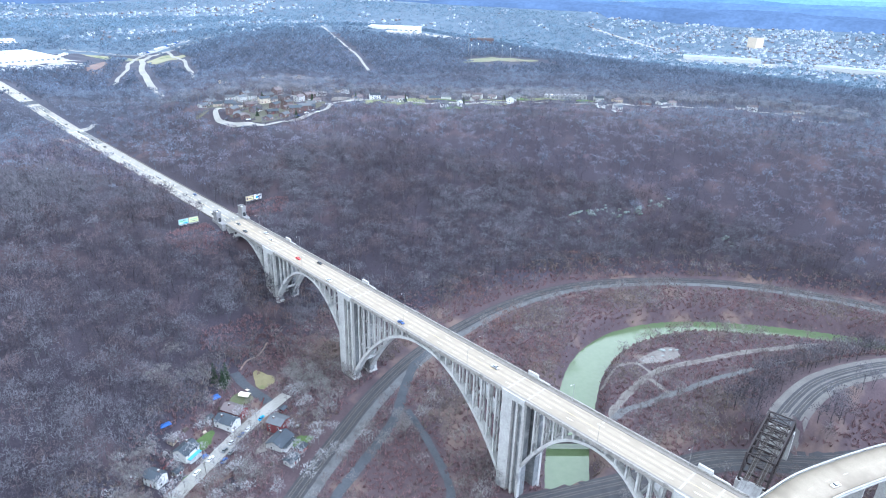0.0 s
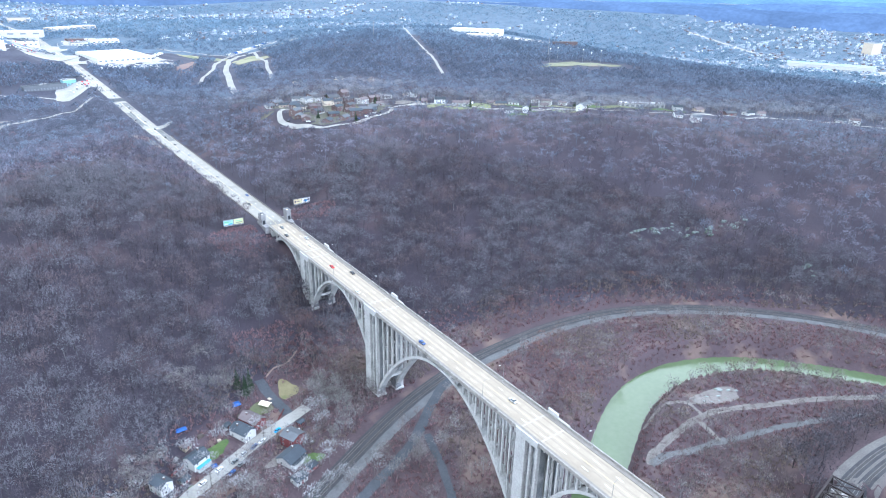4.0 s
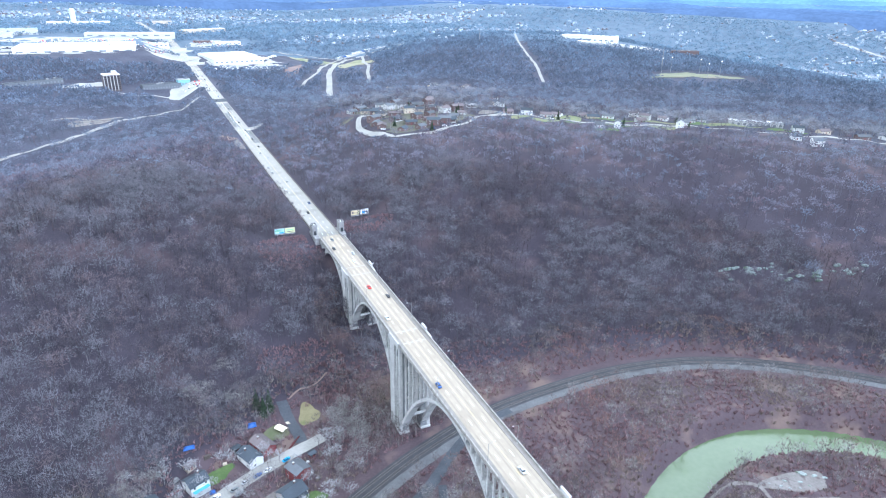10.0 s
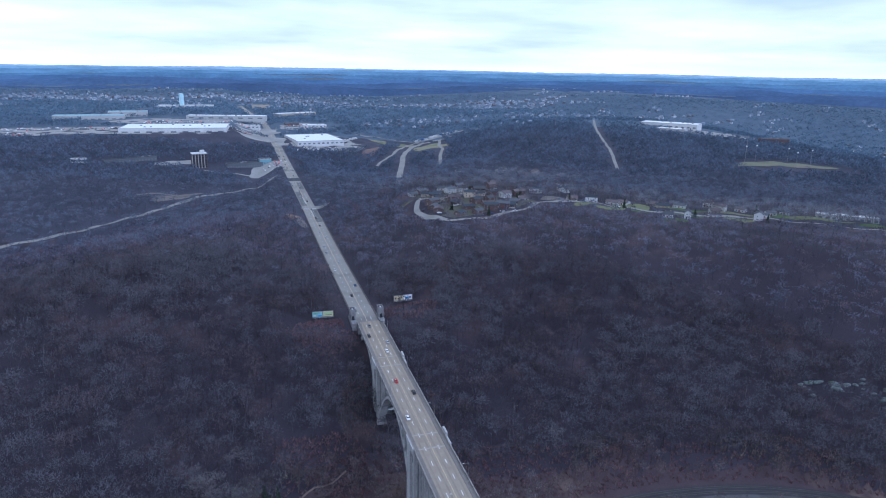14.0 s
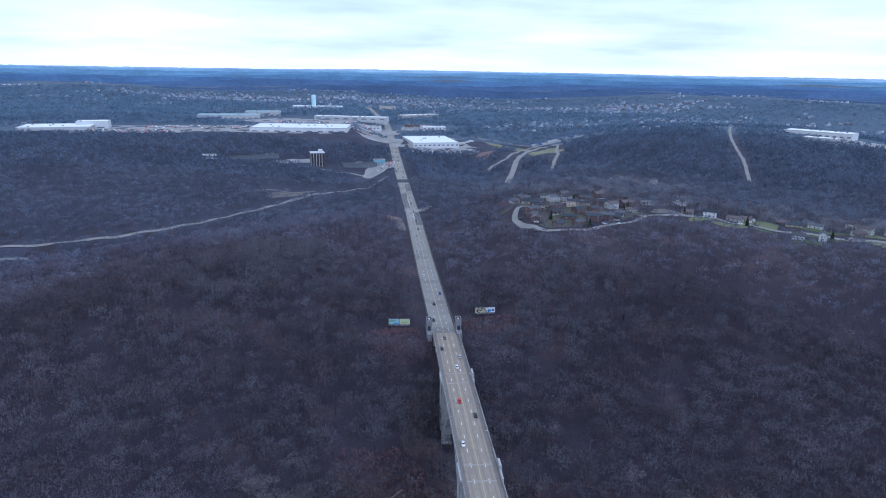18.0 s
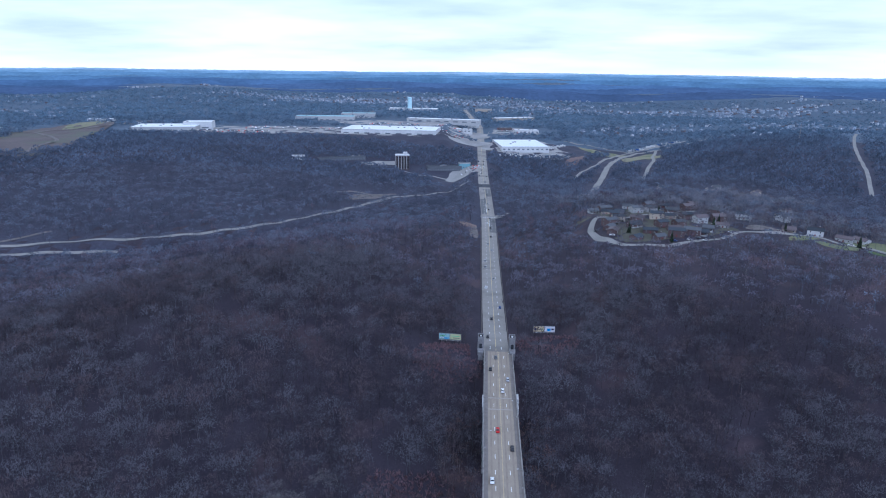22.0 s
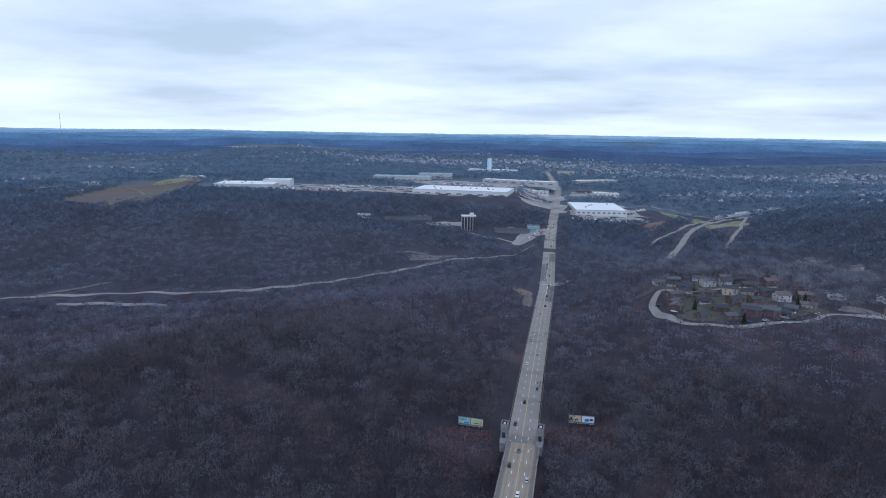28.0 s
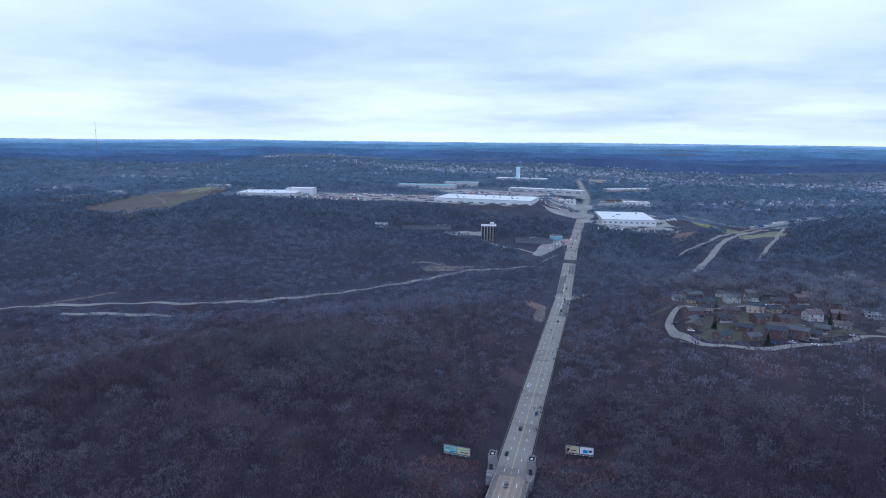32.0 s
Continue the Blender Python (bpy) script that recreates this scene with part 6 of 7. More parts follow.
def far_town():
    rng = np.random.default_rng(9)
    spots = []
    for cx, cy, sx, sy, n in TOWNS:
        rows = max(3, n // 9)
        mid = np.stack([rng.normal(cx, sx, rows), rng.normal(cy, sy, rows)], 1)
        way = rng.normal(0.3, 0.5, rows)
        for (mx, my), a in zip(mid, way):
            u = (np.arange(9) - 4) * rng.uniform(14, 22)
            side = np.where(rng.random(9) < 0.5, -13, 13)
            spots.append(np.stack([mx + u * math.cos(a) - side * math.sin(a) + rng.normal(0, 3, 9), my + u * math.sin(a) + side * math.cos(a) + rng.normal(0, 3, 9)], 1))
    p = np.concatenate(spots)
    p = p[np.hypot(p[:, 0] + 80, p[:, 1] + 230) > 1050]
    p = p[open_ground(p[:, 0], p[:, 1])]
    z = ground(p[:, 0], p[:, 1])
    base = np.array([(-1, -1, 0), (1, -1, 0), (1, 1, 0), (-1, 1, 0), (-1, -1, 1), (1, -1, 1), (1, 1, 1), (-1, 1, 1), (-1, 0, 1.7), (1, 0, 1.7)], float)
    quads = np.array([(0, 1, 5, 4), (2, 3, 7, 6), (1, 2, 6, 5), (3, 0, 4, 7), (4, 5, 9, 8), (6, 7, 8, 9)])
    ends = np.array([(5, 6, 9), (7, 4, 8)])
    tri = np.concatenate([quads[:, [0, 1, 2]], quads[:, [0, 2, 3]], ends])
    kind = np.array([0, 0, 0, 0, 1, 1] * 2 + [0, 0])
    tone = rng.integers(0, 4, len(p))
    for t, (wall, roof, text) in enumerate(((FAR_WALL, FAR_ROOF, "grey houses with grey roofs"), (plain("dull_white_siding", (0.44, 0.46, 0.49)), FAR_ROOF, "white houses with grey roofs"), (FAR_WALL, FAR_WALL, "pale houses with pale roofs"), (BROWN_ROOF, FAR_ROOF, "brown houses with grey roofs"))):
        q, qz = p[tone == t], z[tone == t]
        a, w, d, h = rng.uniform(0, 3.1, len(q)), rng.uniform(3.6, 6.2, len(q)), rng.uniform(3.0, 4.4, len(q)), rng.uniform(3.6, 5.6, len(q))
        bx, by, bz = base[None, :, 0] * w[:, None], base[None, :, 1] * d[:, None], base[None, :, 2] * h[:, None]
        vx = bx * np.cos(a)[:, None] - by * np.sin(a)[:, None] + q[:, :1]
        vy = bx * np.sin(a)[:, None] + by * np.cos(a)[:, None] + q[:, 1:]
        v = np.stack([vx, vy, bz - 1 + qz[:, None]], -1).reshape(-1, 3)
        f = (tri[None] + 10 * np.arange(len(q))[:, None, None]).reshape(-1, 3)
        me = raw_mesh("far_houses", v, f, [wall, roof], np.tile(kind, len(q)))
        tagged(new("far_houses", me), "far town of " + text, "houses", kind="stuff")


far_town()
hall(1990, 650, -65, 240, 55, 14, PALE_WALL, TEAL, "long industrial shed with a teal roof in the far valley", name="industrial_shed", bays=16)
hall(2025, 250, -80, 230, 50, 14, PALE_WALL, TEAL, "second long teal-roofed industrial shed", name="industrial_shed", bays=16)
patch("industrial_yard", 1960, 600, 210, 70, LOT, "pale industrial yard in the far valley", turn=-65, category="yard", seed=81, lift=0.6)
hall(2395, 705, -20, 40, 40, 40, TAN, GREY_ROOF, "tan tower block in the far town", name="tower_block", bays=5)
lay("far_highway", [(2230, 1330), (2190, 1150), (2130, 950), (2140, 750), (2220, 500), (2300, 200)], 11, PALE_ROAD, "pale highway through the far valley", lift=1.5, clear=12, step=20)


def cars_in_lots():
    """Parked cars of the far car parks, joined: nobody could count them."""
    rng = np.random.default_rng(3)
    v, f, k = [], [], []
    for cx, cy, w, d, n in ((-300, 1190, 500, 60, 170), (-170, 1320, 260, 90, 130), (-600, 1085, 260, 80, 90), (60, 1440, 80, 130, 50), (-38, 868, 34, 44, 18), (110, 1140, 40, 60, 14)):
        for _ in range(n):
            x, y = cx + rng.uniform(-w / 2, w / 2), cy + round(rng.uniform(-d / 2, d / 2) / 9) * 9
            z, b = float(ground(x, y)) + 0.6, len(v)
            v += [(x + sx * 0.95, y + sy * 2.3, z + h) for h in (0, 0.9) for sx, sy in ((-1, -1), (1, -1), (1, 1), (-1, 1))]
            v += [(x + sx * 0.7, y + sy * 1.2, z + 1.5) for sx, sy in ((-1, -1), (1, -1), (1, 1), (-1, 1))]
            f += [(b + i, b + (i + 1) % 4, b + 4 + (i + 1) % 4, b + 4 + i) for i in range(4)] + [(b + 4 + i, b + 4 + (i + 1) % 4, b + 8 + (i + 1) % 4, b + 8 + i) for i in range(4)] + [(b + 8, b + 9, b + 10, b + 11)]
            k += [int(rng.integers(0, 4))] * 9
    mats = [CARS[t].children[0].data.materials[0] for t in ("white", "black", "silver", "red")]
    tagged(new("parked_cars", raw_mesh("parked_cars", v, f, mats, k)), "rows of cars parked on far shop car parks", "cars", kind="stuff")


cars_in_lots()


# ---- the far skyline: backdrop ridges, blue by painted haze ----
def skyline():
    """Wooded ridges, one behind the other, out to the horizon; they glow in haze colours."""
    rng = random.Random(77)
    # Emission tones stand in for air haze, paler with each ridge.
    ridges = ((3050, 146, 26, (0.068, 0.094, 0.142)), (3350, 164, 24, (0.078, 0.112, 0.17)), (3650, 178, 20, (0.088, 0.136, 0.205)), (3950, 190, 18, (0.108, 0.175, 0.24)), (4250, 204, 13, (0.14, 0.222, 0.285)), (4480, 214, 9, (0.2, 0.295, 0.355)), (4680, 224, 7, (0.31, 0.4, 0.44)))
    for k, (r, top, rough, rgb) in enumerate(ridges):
        m = bpy.data.materials.new("hazed_hill_glow")
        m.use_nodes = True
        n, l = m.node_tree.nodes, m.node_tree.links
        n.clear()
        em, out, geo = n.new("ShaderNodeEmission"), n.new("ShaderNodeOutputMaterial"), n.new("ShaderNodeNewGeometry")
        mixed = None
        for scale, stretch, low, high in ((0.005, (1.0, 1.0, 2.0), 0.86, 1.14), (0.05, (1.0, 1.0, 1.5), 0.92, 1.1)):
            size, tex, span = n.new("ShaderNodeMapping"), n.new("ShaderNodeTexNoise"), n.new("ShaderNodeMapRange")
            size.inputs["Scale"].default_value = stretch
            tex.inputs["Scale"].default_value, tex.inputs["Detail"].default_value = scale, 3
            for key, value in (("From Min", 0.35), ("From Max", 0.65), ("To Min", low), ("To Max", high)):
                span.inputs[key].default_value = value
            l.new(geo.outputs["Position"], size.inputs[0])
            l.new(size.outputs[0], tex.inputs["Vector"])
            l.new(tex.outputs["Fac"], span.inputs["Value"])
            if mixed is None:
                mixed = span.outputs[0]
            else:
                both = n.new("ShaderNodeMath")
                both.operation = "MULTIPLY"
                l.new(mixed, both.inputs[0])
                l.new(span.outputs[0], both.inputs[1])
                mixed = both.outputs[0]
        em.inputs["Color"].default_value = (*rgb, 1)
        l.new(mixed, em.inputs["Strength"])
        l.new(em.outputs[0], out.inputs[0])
        v, f = [], []
        o = Vector((rng.uniform(0, 50), rng.uniform(0, 50), 0))
        count = 1500
        for j in range(count + 1):
            a = radians(-80 + 190 * j / count)
            h = top + rough * (noise.noise(o + Vector((a * 4, 0, 0))) + 0.4 * noise.noise(o + Vector((a * 15, 3, 0)))) + 2.2 * noise.noise(o + Vector((a * 120, 7, 0))) + rng.uniform(-0.8, 0.8)
            v += [(rr * math.sin(a), rr * math.cos(a) - 200, z) for rr, z in ((r, 50), (r + 40, h - 16), (r + 130, h))]
        for j in range(count):
            b = j * 3
            f += [(b, b + 3, b + 4, b + 1), (b + 1, b + 4, b + 5, b + 2)]
        tagged(new("backdrop", raw_mesh("backdrop", v, f, m)), "glowing backdrop of distant wooded hills with haze in its colour", "hills", kind="structure")


skyline()
# ---- woodland ----
def sliver(p, q, w, rnd):
    """A thin triangle from p to q."""
    d = q - p
    side = d.cross(Vector((rnd.uniform(-1, 1), rnd.uniform(-1, 1), rnd.uniform(-1, 1))))
    side = side.normalized() * w if side.length > 1e-6 else Vector((w, 0, 0))
    return [p - side, p + side, q]


def bare_tree(seed, tall, limbs, twigs, w, spread=0.32, tip=0.57):
    """Triangles of a leafless tree: trunk and limbs (kind 0), twig tips over rounded lobes (kind 1). Its foot is at the origin."""
    rnd = random.Random(seed)
    tris, kinds = [], []
    lean = Vector((rnd.uniform(-0.06, 0.06) * tall, rnd.uniform(-0.06, 0.06) * tall, tall * 0.6))
    r = tall * 0.012 + min(w, 0.15) * 0.35
    foot = [Vector((math.cos(a) * r, math.sin(a) * r, -1.0)) for a in (0, 2.1, 4.2)]
    head = [lean + Vector((math.cos(a) * r * 0.4, math.sin(a) * r * 0.4, 0)) for a in (0, 2.1, 4.2)]
    for k in range(3):
        j = (k + 1) % 3
        tris += [[foot[k], foot[j], head[j]], [foot[k], head[j], head[k]]]
    lobes = []
    for k in range(limbs):
        a = 6.283 * (k + rnd.uniform(-0.3, 0.3)) / max(1, limbs - 1)
        p = lean * rnd.uniform(0.45, 0.95)
        out = tall * spread * rnd.uniform(0.45, 0.9) if k else 0
        c = Vector((lean.x + math.cos(a) * out, lean.y + math.sin(a) * out, tall * (rnd.uniform(0.56, 0.74) if k else 0.74)))
        tris.append(sliver(p, c, min(w, 0.2) * 0.6, rnd))
        lobes.append((c, tall * rnd.uniform(0.14, 0.2)))
    kinds = [0] * len(tris)
    for k in range(twigs):
        c, size = lobes[k % len(lobes)]
        d = Vector((rnd.gauss(0, 1), rnd.gauss(0, 1), rnd.gauss(0.5, 0.8))).normalized()
        p = c + d * size * rnd.uniform(0.35, 1.0)
        way = d * 0.45 + Vector((rnd.gauss(0, 0.45), rnd.gauss(0, 0.45), 0.55 + rnd.gauss(0, 0.3)))
        q = p + way * size * tip * rnd.uniform(0.7, 1.3)
        tris.append(sliver(p, q, w * rnd.uniform(0.6, 1.15), rnd))
        kinds.append(1)
    return np.array([[tuple(v) for v in t] for t in tris], np.float32), np.array(kinds)


def scatter(rng, x0, x1, y0, y1, cell, keep):
    """Jittered places on a grid, thinned by keep(x, y) -> bool."""
    gx, gy = np.meshgrid(np.arange(x0, x1, cell), np.arange(y0, y1, cell))
    x = gx.ravel() + rng.uniform(-0.5, 0.5, gx.size) * cell
    y = gy.ravel() + rng.uniform(-0.5, 0.5, gx.size) * cell
    ok = keep(x, y)
    return x[ok], y[ok]


def plant(name, x, y, protos, mats, label, rng, size=(0.75, 1.2), category="woodland", sink=0.3):
    """All trees of one stand as one mesh."""
    verts, kinds = [], []
    pick = rng.integers(0, len(protos), len(x))
    turn, scale = rng.uniform(0, 6.283, len(x)), rng.uniform(*size, len(x))
    z = ground(x, y) - sink
    for k, (tri, kind) in enumerate(protos):
        on = pick == k
        c, s, g = np.cos(turn[on])[:, None, None], np.sin(turn[on])[:, None, None], scale[on][:, None, None]
        vx = (tri[None, :, :, 0] * c - tri[None, :, :, 1] * s) * g + x[on][:, None, None]
        vy = (tri[None, :, :, 0] * s + tri[None, :, :, 1] * c) * g + y[on][:, None, None]
        vz = tri[None, :, :, 2] * g + z[on][:, None, None]
        verts.append(np.stack([vx, vy, vz], -1).reshape(-1, 3))
        kinds.append(np.broadcast_to(kind, (on.sum(), len(kind))).ravel())
    verts, kinds = np.concatenate(verts), np.concatenate(kinds)
    me = raw_mesh(name, verts, np.arange(len(verts)).reshape(-1, 3), mats, kinds)
    return tagged(new(name, me), label, category, kind="stuff")


def tones(rng, x, y, count):
    """A tone for each tree: mostly its own, partly that of its neighbourhood."""
    drift = np.sin(x * 0.031 + 1.3 * np.sin(y * 0.022)) + np.sin(y * 0.037 + 1.1 * np.sin(x * 0.027))
    return np.clip((0.5 + drift / 6 + rng.normal(0, 0.34, len(x))) * count, 0, count - 1).astype(int)


def stand(name, x, y, protos, label, rng, kinds, **more):
    """Trees in the tones of kinds; with distance more of them take cooler tones, painted as haze."""
    in_haze = rng.random(len(x)) < smooth(420, 900, np.hypot(x + 80, y + 230))
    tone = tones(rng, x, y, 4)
    for side, palette in ((~in_haze, kinds[0]), (in_haze, kinds[1])):
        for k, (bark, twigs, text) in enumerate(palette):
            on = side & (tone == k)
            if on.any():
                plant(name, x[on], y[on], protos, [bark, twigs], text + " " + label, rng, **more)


PALE_BARK = material("pale_grey_bark", (0.12, 0.112, 0.115), (0.19, 0.178, 0.18), 0.3, 2.0, 0.95)


def twig(name, a, b):
    return material(name, a, b, 0.06, 0.3, 0.95, island=0.12)


def wood_tone(name, rgb, text):
    """A bark and a twig material of one tone; the bark is a shade darker."""
    bark = material(name + "_bark", tuple(v * 0.5 for v in rgb), tuple(v * 0.78 for v in rgb), 0.06, 0.4, 0.95)
    return bark, twig(name + "_twigs", tuple(v * 0.85 for v in rgb), tuple(v * 1.15 for v in rgb)), text


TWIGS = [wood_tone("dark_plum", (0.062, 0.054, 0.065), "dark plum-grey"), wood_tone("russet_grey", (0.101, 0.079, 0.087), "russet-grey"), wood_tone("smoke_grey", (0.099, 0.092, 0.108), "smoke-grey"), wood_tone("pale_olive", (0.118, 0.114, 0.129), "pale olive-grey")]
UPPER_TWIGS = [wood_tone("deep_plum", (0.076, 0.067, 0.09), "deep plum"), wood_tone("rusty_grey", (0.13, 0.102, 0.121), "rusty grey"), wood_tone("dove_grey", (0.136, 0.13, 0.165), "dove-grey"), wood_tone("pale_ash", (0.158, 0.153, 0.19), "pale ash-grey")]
# Twig tones made bluer and paler to carry the haze of distance.
HAZE_TWIGS = [wood_tone("hazed_slate", (0.082, 0.09, 0.118), "hazed slate"), wood_tone("hazed_plum", (0.12, 0.126, 0.163), "hazed plum"), wood_tone("hazed_blue", (0.134, 0.152, 0.198), "hazed blue"), wood_tone("hazed_ash", (0.15, 0.172, 0.22), "hazed ash")]
FAR_BARK = material("cool_grey_far_bark", (0.05, 0.055, 0.07), (0.09, 0.095, 0.115), 0.05, 0.2, 0.95)


def bush(seed, tall, count, w):
    rnd = random.Random(seed)
    tris = []
    for k in range(count):
        a = rnd.uniform(0, 6.283)
        p = Vector((rnd.uniform(-0.4, 0.4) * tall, rnd.uniform(-0.4, 0.4) * tall, -0.2))
        tris.append(sliver(p, p + Vector((math.cos(a) * tall * 0.5, math.sin(a) * tall * 0.5, tall * rnd.uniform(0.5, 1.0))), w, rnd))
    return np.array([[tuple(v) for v in t] for t in tris], np.float32), np.zeros(count, int)


def conifer(seed, tall):
    rnd = random.Random(seed)
    tris, kinds = [], []
    for k in range(460):
        u = rnd.uniform(0.04, 1.0)
        a, r = rnd.uniform(0, 6.283), (1 - u) * tall * 0.26 + 0.25
        p = Vector((0, 0, tall * u))
        tris.append(sliver(p, p + Vector((math.cos(a) * r, math.sin(a) * r, -r * 0.35)), 0.45, rnd))
        kinds.append(1)
    r = tall * 0.02
    for k in range(3):
        a, b = 2.1 * k, 2.1 * (k + 1)
        tris.append([Vector((math.cos(a) * r, math.sin(a) * r, -0.5)), Vector((math.cos(b) * r, math.sin(b) * r, -0.5)), Vector((0, 0, tall))])
        kinds.append(0)
    return np.array([[tuple(v) for v in t] for t in tris], np.float32), np.array(kinds)


def lone_trees(places, protos, mats, label, category, group, seed, size=(0.8, 1.2)):
    """Trees that can be told apart: each a thing with its trunk and crown; alike ones share their meshes."""
    rnd = random.Random(seed)
    made = []
    for tri, kind in protos:
        pair = []
        for k in (0, 1):
            t = tri[kind == k]
            pair.append(raw_mesh(("trunk", "crown")[k], t.reshape(-1, 3), np.arange(len(t) * 3).reshape(-1, 3), mats[k]))
        made.append(pair)
    for x, y in places:
        g = rnd.uniform(*size)
        ob = thing("tree", label, category, pose(x, y, float(ground(x, y)) - 0.2, 0, 0, rnd.uniform(0, 360)) @ Matrix.Scale(g, 4), group)
        for name, me in zip(("trunk", "crown"), rnd.choice(made)):
            shared(name, me, ob)


def far_crown(seed, r, tall, tips, w):
    """A far tree: the twig clumps of a rounded crown."""
    rnd = random.Random(seed)
    tris = []
    for k in range(tips):
        a, u = rnd.uniform(0, 6.283), math.sqrt(rnd.random())
        p = Vector((math.cos(a) * r * u, math.sin(a) * r * u, tall * (0.9 - 0.6 * u * u)))
        tris.append(sliver(p, p + Vector((rnd.gauss(0, 0.8), rnd.gauss(0, 0.8), rnd.uniform(1.2, 2.6))), w, rnd))
    return np.array([[tuple(v) for v in t] for t in tris], np.float32), np.ones(len(tris), int)


def build_forest():
    rng = np.random.default_rng(5)
    near = [bare_tree(k, 15.5, 8, 126, 0.19, 0.32, 0.46) for k in range(12)]
    mid = [bare_tree(20 + k, 14, 5, 46, 0.4, 0.33, 0.5) for k in range(9)]
    away_from = lambda x, y: np.hypot(x + 80, y + 230)
    seen = lambda x, y: (np.arctan2(x + 60, y + 420) > -0.86) & (np.arctan2(x + 230, y + 300) < 1.45)

    def clump(x, y, least):
        return np.sin(x * 0.09 + 2 * np.sin(y * 0.05)) + np.sin(y * 0.1 + 2 * np.sin(x * 0.06)) + rng.normal(0, 0.7, len(x)) > least

    scrub = lambda x, y: bell(x, y, -34, 56, 17, 22) + bell(x, y, -62, 66, 15, 13)

    def slope(x, y):
        return open_ground(x, y) & seen(x, y) & (scrub(x, y) < 0.5 + rng.normal(0, 0.12, len(x)))

    steep = lambda x, y: height(x, y) > 19.5
    x, y = scatter(rng, -420, 520, -330, 420, 5.4, lambda x, y: (away_from(x, y) < 480) & slope(x, y) & steep(x, y) & clump(x, y, -1.6))
    stand("woodland", x, y, near, "leafless trees on the near slopes", rng, (TWIGS, HAZE_TWIGS), size=(0.6, 1.35))
    snags = [bare_tree(200 + k, 15, 7, 12, 0.1, 0.3) for k in range(5)]
    x, y = scatter(rng, -330, 420, -120, 420, 17, lambda x, y: slope(x, y) & steep(x, y) & (rng.random(len(x)) < 0.2))
    plant("snags", x, y, snags, [PALE_BARK, PALE_BARK], "pale dead trees standing in the winter woods", rng, size=(0.7, 1.15), category="trees")
    x, y = scatter(rng, -1100, 1100, -200, 1000, 7.6, lambda x, y: (away_from(x, y) >= 480) & (away_from(x, y) < 1000) & slope(x, y) & clump(x, y, -1.7))
    stand("woodland", x, y, mid, "leafless trees on the upper hills", rng, (UPPER_TWIGS, HAZE_TWIGS), size=(0.6, 1.25))
    # farther woods: rounded crowns, haze painted into their colour, cooler with every ridge
    lumps = [far_crown(50 + k, 5.2, 8, 18, 0.9) for k in range(9)]
    single = [far_crown(70 + k, 6.8, 8, 14, 1.15) for k in range(9)]
    round_top = [far_crown(90 + k, 7.8, 8, 9, 1.6) for k in range(9)]
    towns = lambda x, y: np.clip(sum(bell(x, y, cx, cy, sx, sy) for cx, cy, sx, sy, _ in TOWNS), 0, 1)
    x, y = scatter(rng, -2700, 2950, -300, 2850, 8.5, lambda x, y: (away_from(x, y) >= 1000) & (away_from(x, y) < 3050) & (rng.random(len(x)) < np.where(away_from(x, y) < 1450, 1, np.where(away_from(x, y) < 1850, 0.5, 0.34)) * (1 - 0.9 * towns(x, y))) & slope(x, y))
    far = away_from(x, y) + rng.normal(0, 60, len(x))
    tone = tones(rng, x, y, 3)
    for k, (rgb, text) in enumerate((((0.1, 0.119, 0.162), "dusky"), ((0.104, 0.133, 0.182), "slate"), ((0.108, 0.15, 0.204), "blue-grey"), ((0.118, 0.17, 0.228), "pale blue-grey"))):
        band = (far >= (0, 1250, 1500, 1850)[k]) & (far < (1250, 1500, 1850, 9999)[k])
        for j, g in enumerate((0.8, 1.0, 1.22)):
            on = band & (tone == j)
            mat = material(("deep_", "", "light_")[j] + text.replace(" ", "_").replace("-", "_") + "_hazed_woods", tuple(v * g * 0.85 for v in rgb), tuple(v * g * 1.15 for v in rgb), 0.02, 0.2, 0.95, island=0.16)
            plant("woodland", x[on], y[on], (lumps, lumps, single, round_top)[k], [FAR_BARK, mat], ("darker ", "", "lighter ")[j] + text + " haze-toned bare woods on rolling hills", rng, size=(0.75, 1.3))
    # brush on the valley floor and at the edges
    flat = lambda x, y: (height(x, y) <= 26) & (height(x, y) > 4.3)
    bushes = [bush(k, 2.2, 16, 0.22) for k in range(6)]
    x, y = scatter(rng, -230, 420, -330, 90, 2.95, lambda x, y: open_ground(x, y, False) & flat(x, y))
    pale = np.sin(x * 0.06 + 1.5 * np.sin(y * 0.05)) + np.sin(y * 0.08 + x * 0.03) + rng.normal(0, 0.5, len(x)) > 0.8
    for on, mat, text in ((~pale, SHRUB, "russet leafless brush on the valley floor"), (pale, STRAW, "straw-coloured dry brush on the valley floor")):
        plant("brush", x[on], y[on], bushes, [mat], text, rng, category="brush", sink=0.1, size=(0.5, 1.35))
    x, y = scatter(rng, -58, -8, 132, 172, 2.2, lambda x, y: (np.hypot((x + 32) / 24, (y - 152) / 17) < 1) & open_ground(x, y, False))
    plant("brush", x, y, bushes, [SHRUB], "reddish bare scrub below a billboard", rng, category="brush", sink=0.1, size=(0.6, 1.4))
    x, y = scatter(rng, 10, 60, 150, 192, 2.4, lambda x, y: (np.hypot((x - 33) / 22, (y - 170) / 15) < 1) & open_ground(x, y, False))
    plant("brush", x, y, bushes, [SHRUB], "reddish bare scrub under a roadside billboard", rng, category="brush", sink=0.1, size=(0.6, 1.3))
    x, y = scatter(rng, -90, 10, 15, 105, 2.3, lambda x, y: (scrub(x, y) > 0.45) & open_ground(x, y, False))
    plant("brush", x, y, bushes, [SHRUB], "russet scrub on the slope above the street", rng, category="brush", sink=0.1, size=(0.6, 1.4))
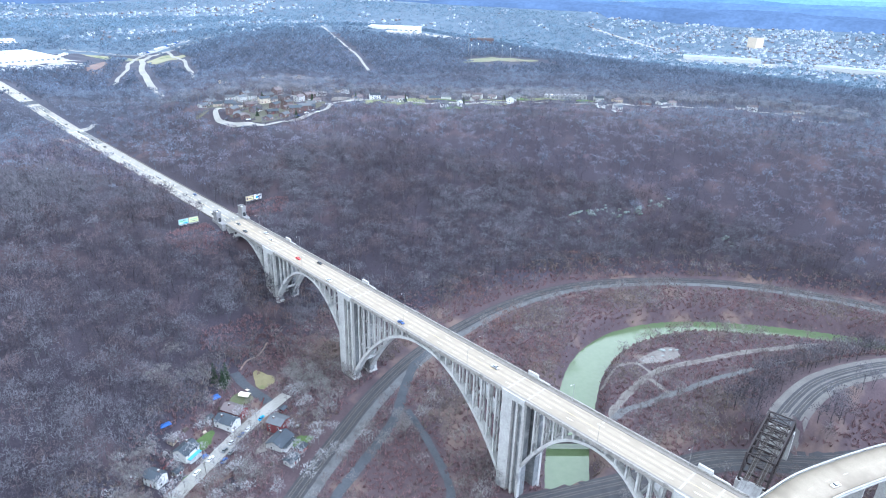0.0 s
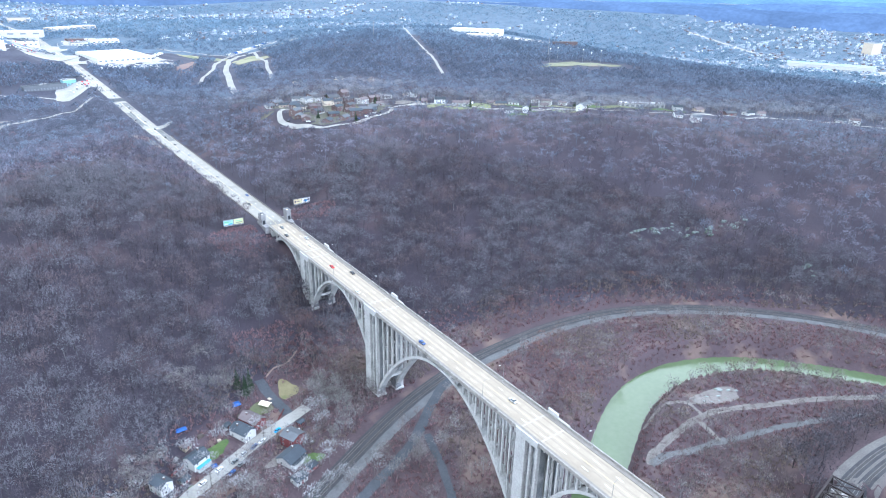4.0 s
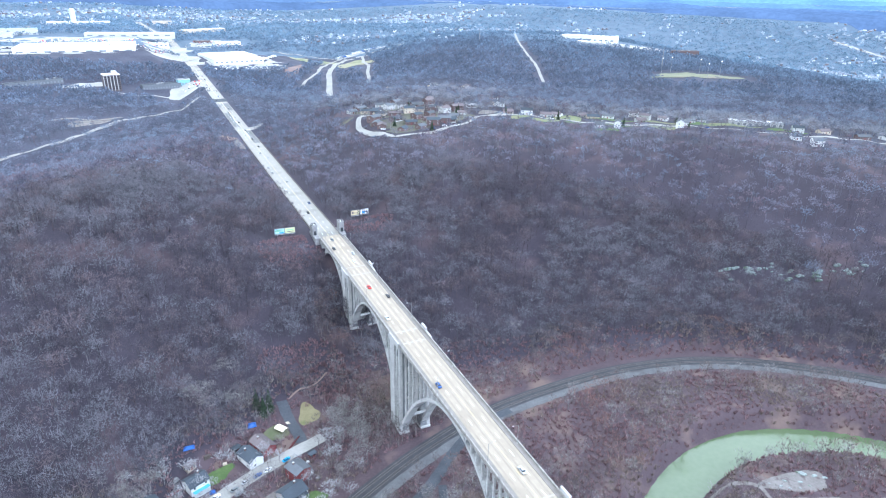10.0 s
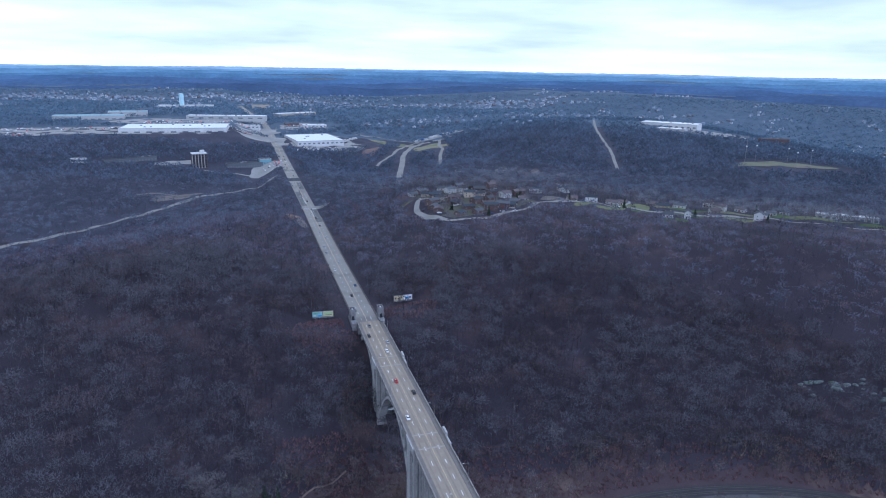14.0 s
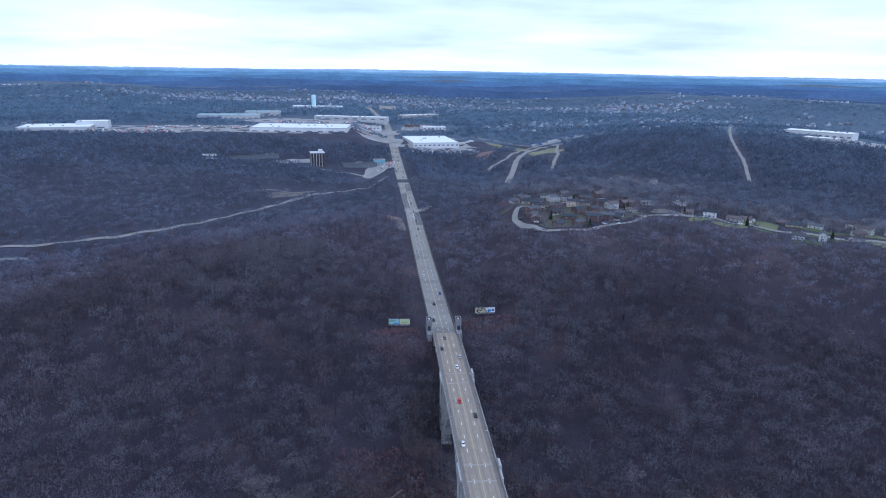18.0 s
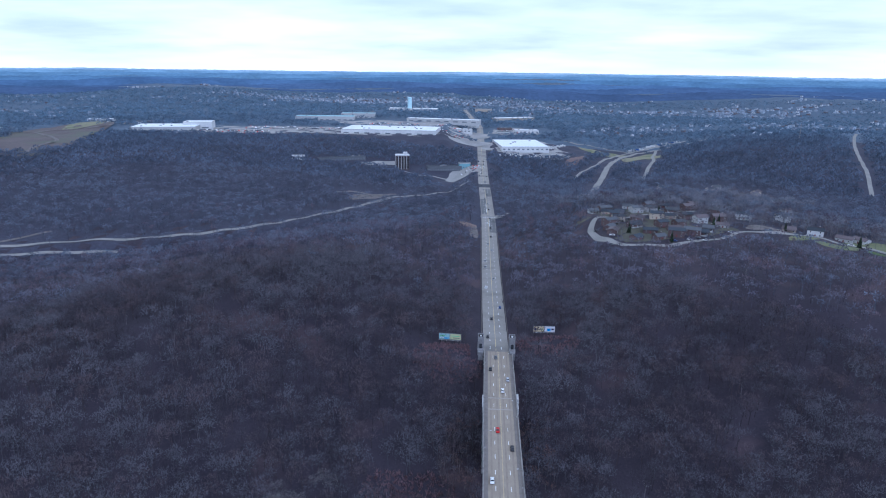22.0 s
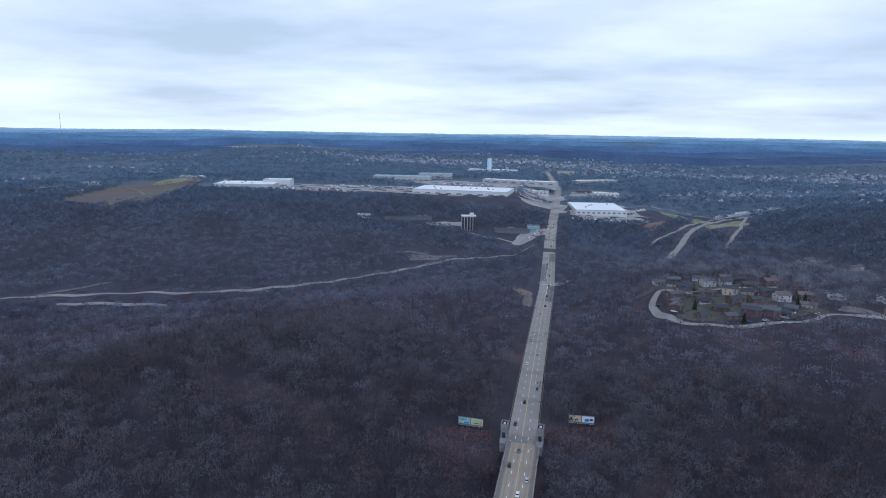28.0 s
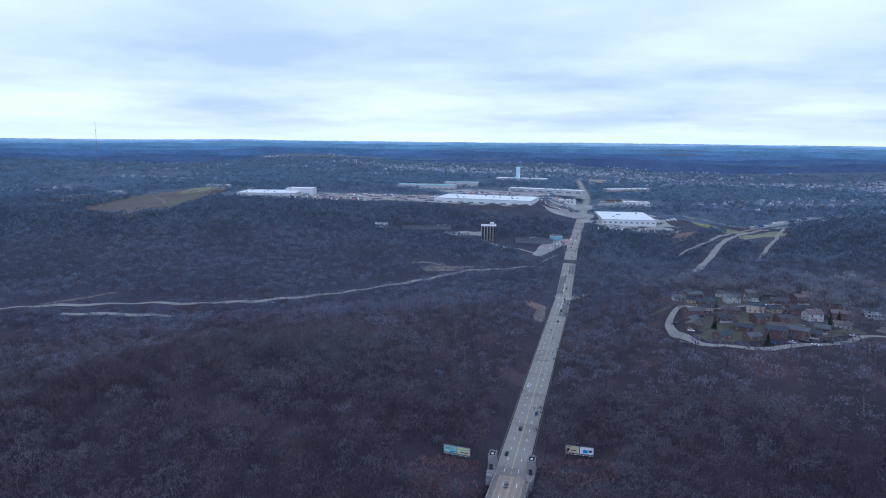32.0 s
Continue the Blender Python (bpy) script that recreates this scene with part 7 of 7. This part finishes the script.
    # silver-grey and brown trees of the valley floor: those near the houses and the river one by one, the rest joined
    low = lambda x, y: open_ground(x, y) & flat(x, y) & (np.sin(x * 0.055 + 1) + np.sin(y * 0.07 + x * 0.02) + rng.normal(0, 0.6, len(x)) > -0.75 - 1.4 * bell(x, y, -75, -5, 70, 60))
    x, y = scatter(rng, -220, 420, -330, 70, 7.2, low)
    grey = (rng.random(len(x)) < 0.25 + 0.3 * bell(x, y, -70, 0, 75, 65))
    fine = [bare_tree(60 + k, 12, 11, 135, 0.13, 0.36) for k in range(6)]
    for on, mats, text, close, most in ((grey, [PALE_BARK, PALE_TWIG], "pale silver-grey", (-70, 5), 75), (~grey, [BARK, TWIG], "brown-grey", (120, -110), 50)):
        order = np.argsort(np.hypot(x[on] - close[0], y[on] - close[1]))
        px_, py_ = x[on][order], y[on][order]
        lone_trees(list(zip(px_[:most], py_[:most])), fine, mats, text + " leafless tree on the valley floor", "tree", text + " trees on the valley floor", 3, (0.6, 1.25))
        plant("valley_trees", px_[most:], py_[most:], fine, mats, text + " leafless trees scattered on the valley floor", rng, size=(0.6, 1.2), category="trees")
    # young trees and scrub round the feet of the piers
    feet = np.array([p[0] for p in PIERS[:4]])
    x, y = scatter(rng, -30, 30, -250, 120, 4.6, lambda x, y: (np.min(np.abs(y[:, None] - feet), 1) < 20) & ((np.abs(x) > 11.5) | (np.min(np.abs(y[:, None] - feet), 1) > 9.5)) & open_ground(x, y, False) & (ground(x, y) > 5))
    young = [bare_tree(230 + k, 9, 8, 80, 0.15, 0.34) for k in range(5)]
    plant("young_trees", x, y, young, [BARK, TWIG], "young brown-grey trees round the feet of the bridge piers", rng, size=(0.6, 1.2), category="trees")
    # dense pale crowns in groves round the houses
    grove = []
    for cx, cy, rx, ry in ((-36, 5, 13, 24), (-46, -38, 9, 13), (-144, -8, 13, 8), (-106, -46, 14, 8), (-111, 44, 12, 8), (-90, 40, 9, 6), (-14, -72, 9, 9), (-95, 60, 8, 6), (-150, -30, 8, 8), (10, 20, 8, 10)):
        gx, gy = scatter(rng, cx - rx, cx + rx, cy - ry, cy + ry, 5.6, lambda x, y: (np.hypot((x - cx) / rx, (y - cy) / ry) < 1) & open_ground(x, y, False))
        grove += list(zip(gx, gy))
    full = [bare_tree(90 + k, 12, 14, 340, 0.12, 0.38) for k in range(4)]
    lone_trees(grove, full, [PALE_BARK, PALE_TWIG], "full-crowned silver-grey tree near the street houses", "tree", "silver trees round the houses", 8, (0.6, 1.05))
    lone_trees([(-78, 31), (-74, 35), (-81, 36)], [conifer(k, 16) for k in range(2)], [BARK, NEEDLE], "dark green spruce tree behind the houses", "tree", "spruce trees", 5, (0.75, 1.0))
    lone_trees([(118, 330), (147, 300), (160, 395), (128, 395), (196, 345), (206, 360), (186, 360), (350, 250), (300, 300), (262, 350), (398, 205), (430, 255)], [conifer(k + 5, 11) for k in range(2)], [BARK, NEEDLE], "dark green conifer among the hilltop houses", "tree", "conifers on the hilltop", 6, (0.6, 1.0))
    home = np.array(HOMES)
    free = lambda x, y: (away(x, y, RIDGE)[0] > 6) & (away(x, y, LOOP_ROAD)[0] > 5) & (np.min(np.hypot(x[:, None] - home[:, 0], y[:, None] - home[:, 1]), 1) > 7.5) & (np.min(np.hypot(x[:, None] - home[:, 0] + 9, y[:, None] - home[:, 1] + 10), 1) > 8.5)
    beyond = lambda x, y: y + 0.75 * x > np.interp(x, [p[0] for p in RIDGE], [p[1] + 0.75 * p[0] for p in RIDGE]) - 4
    band = lambda x, y: (away(x, y, RIDGE)[0] < 80) & beyond(x, y) | (away(x, y, LOOP_ROAD)[0] < 42) & (y > np.interp(x, (90, 107, 130, 156, 179, 198, 232), (330, 296, 290, 298, 307, 316, 336)) + 3) & (x > 95) | (bell(x, y, 190, 480, 130, 50) > 0.4) | (bell(x, y, 310, 530, 90, 60) > 0.45)
    x, y = scatter(rng, 80, 780, -80, 600, 8.2, lambda x, y: band(x, y) & (rng.random(len(x)) < 0.84) & free(x, y))
    crowns = [bare_tree(80 + k, 14, 8, 100, 0.26, 0.36, 0.5) for k in range(6)]
    order = np.argsort(np.hypot(x - 150, y - 350))
    x, y = x[order], y[order]
    silver = twig("silver_ridge_twigs", (0.17, 0.172, 0.196), (0.24, 0.243, 0.27))
    brown = twig("brown_ridge_twigs", (0.1, 0.09, 0.1), (0.15, 0.136, 0.15))
    lone_trees(list(zip(x, y))[:50], crowns, [PALE_BARK, brown], "brown-grey leafless tree between hilltop houses", "tree", "trees on the hilltop", 7, (0.65, 1.15))
    x, y = x[50:], y[50:]
    pale = rng.random(len(x)) < 0.72
    for on, mat, text in ((pale, silver, "pale grey"), (~pale, brown, "brown-grey")):
        plant("ridge_trees", x[on], y[on], crowns, [PALE_BARK, mat], text + " leafless trees along the ridge", rng, size=(0.7, 1.2), category="trees")
    # pale trees round the houses of the valley street
    x, y = scatter(rng, -160, -36, -66, 62, 8.5, lambda x, y: free(x, y) & (rng.random(len(x)) < 0.55))
    crowns = [bare_tree(120 + k, 12, 8, 150, 0.2, 0.32, 0.5) for k in range(5)]
    frosty = twig("pale_street_twigs", (0.23, 0.228, 0.236), (0.32, 0.318, 0.325))
    lone_trees(list(zip(x, y))[:70], crowns, [PALE_BARK, frosty], "pale silver-grey leafless tree beside the valley street", "tree", "trees along the valley street", 9, (0.6, 1.1))


build_forest()
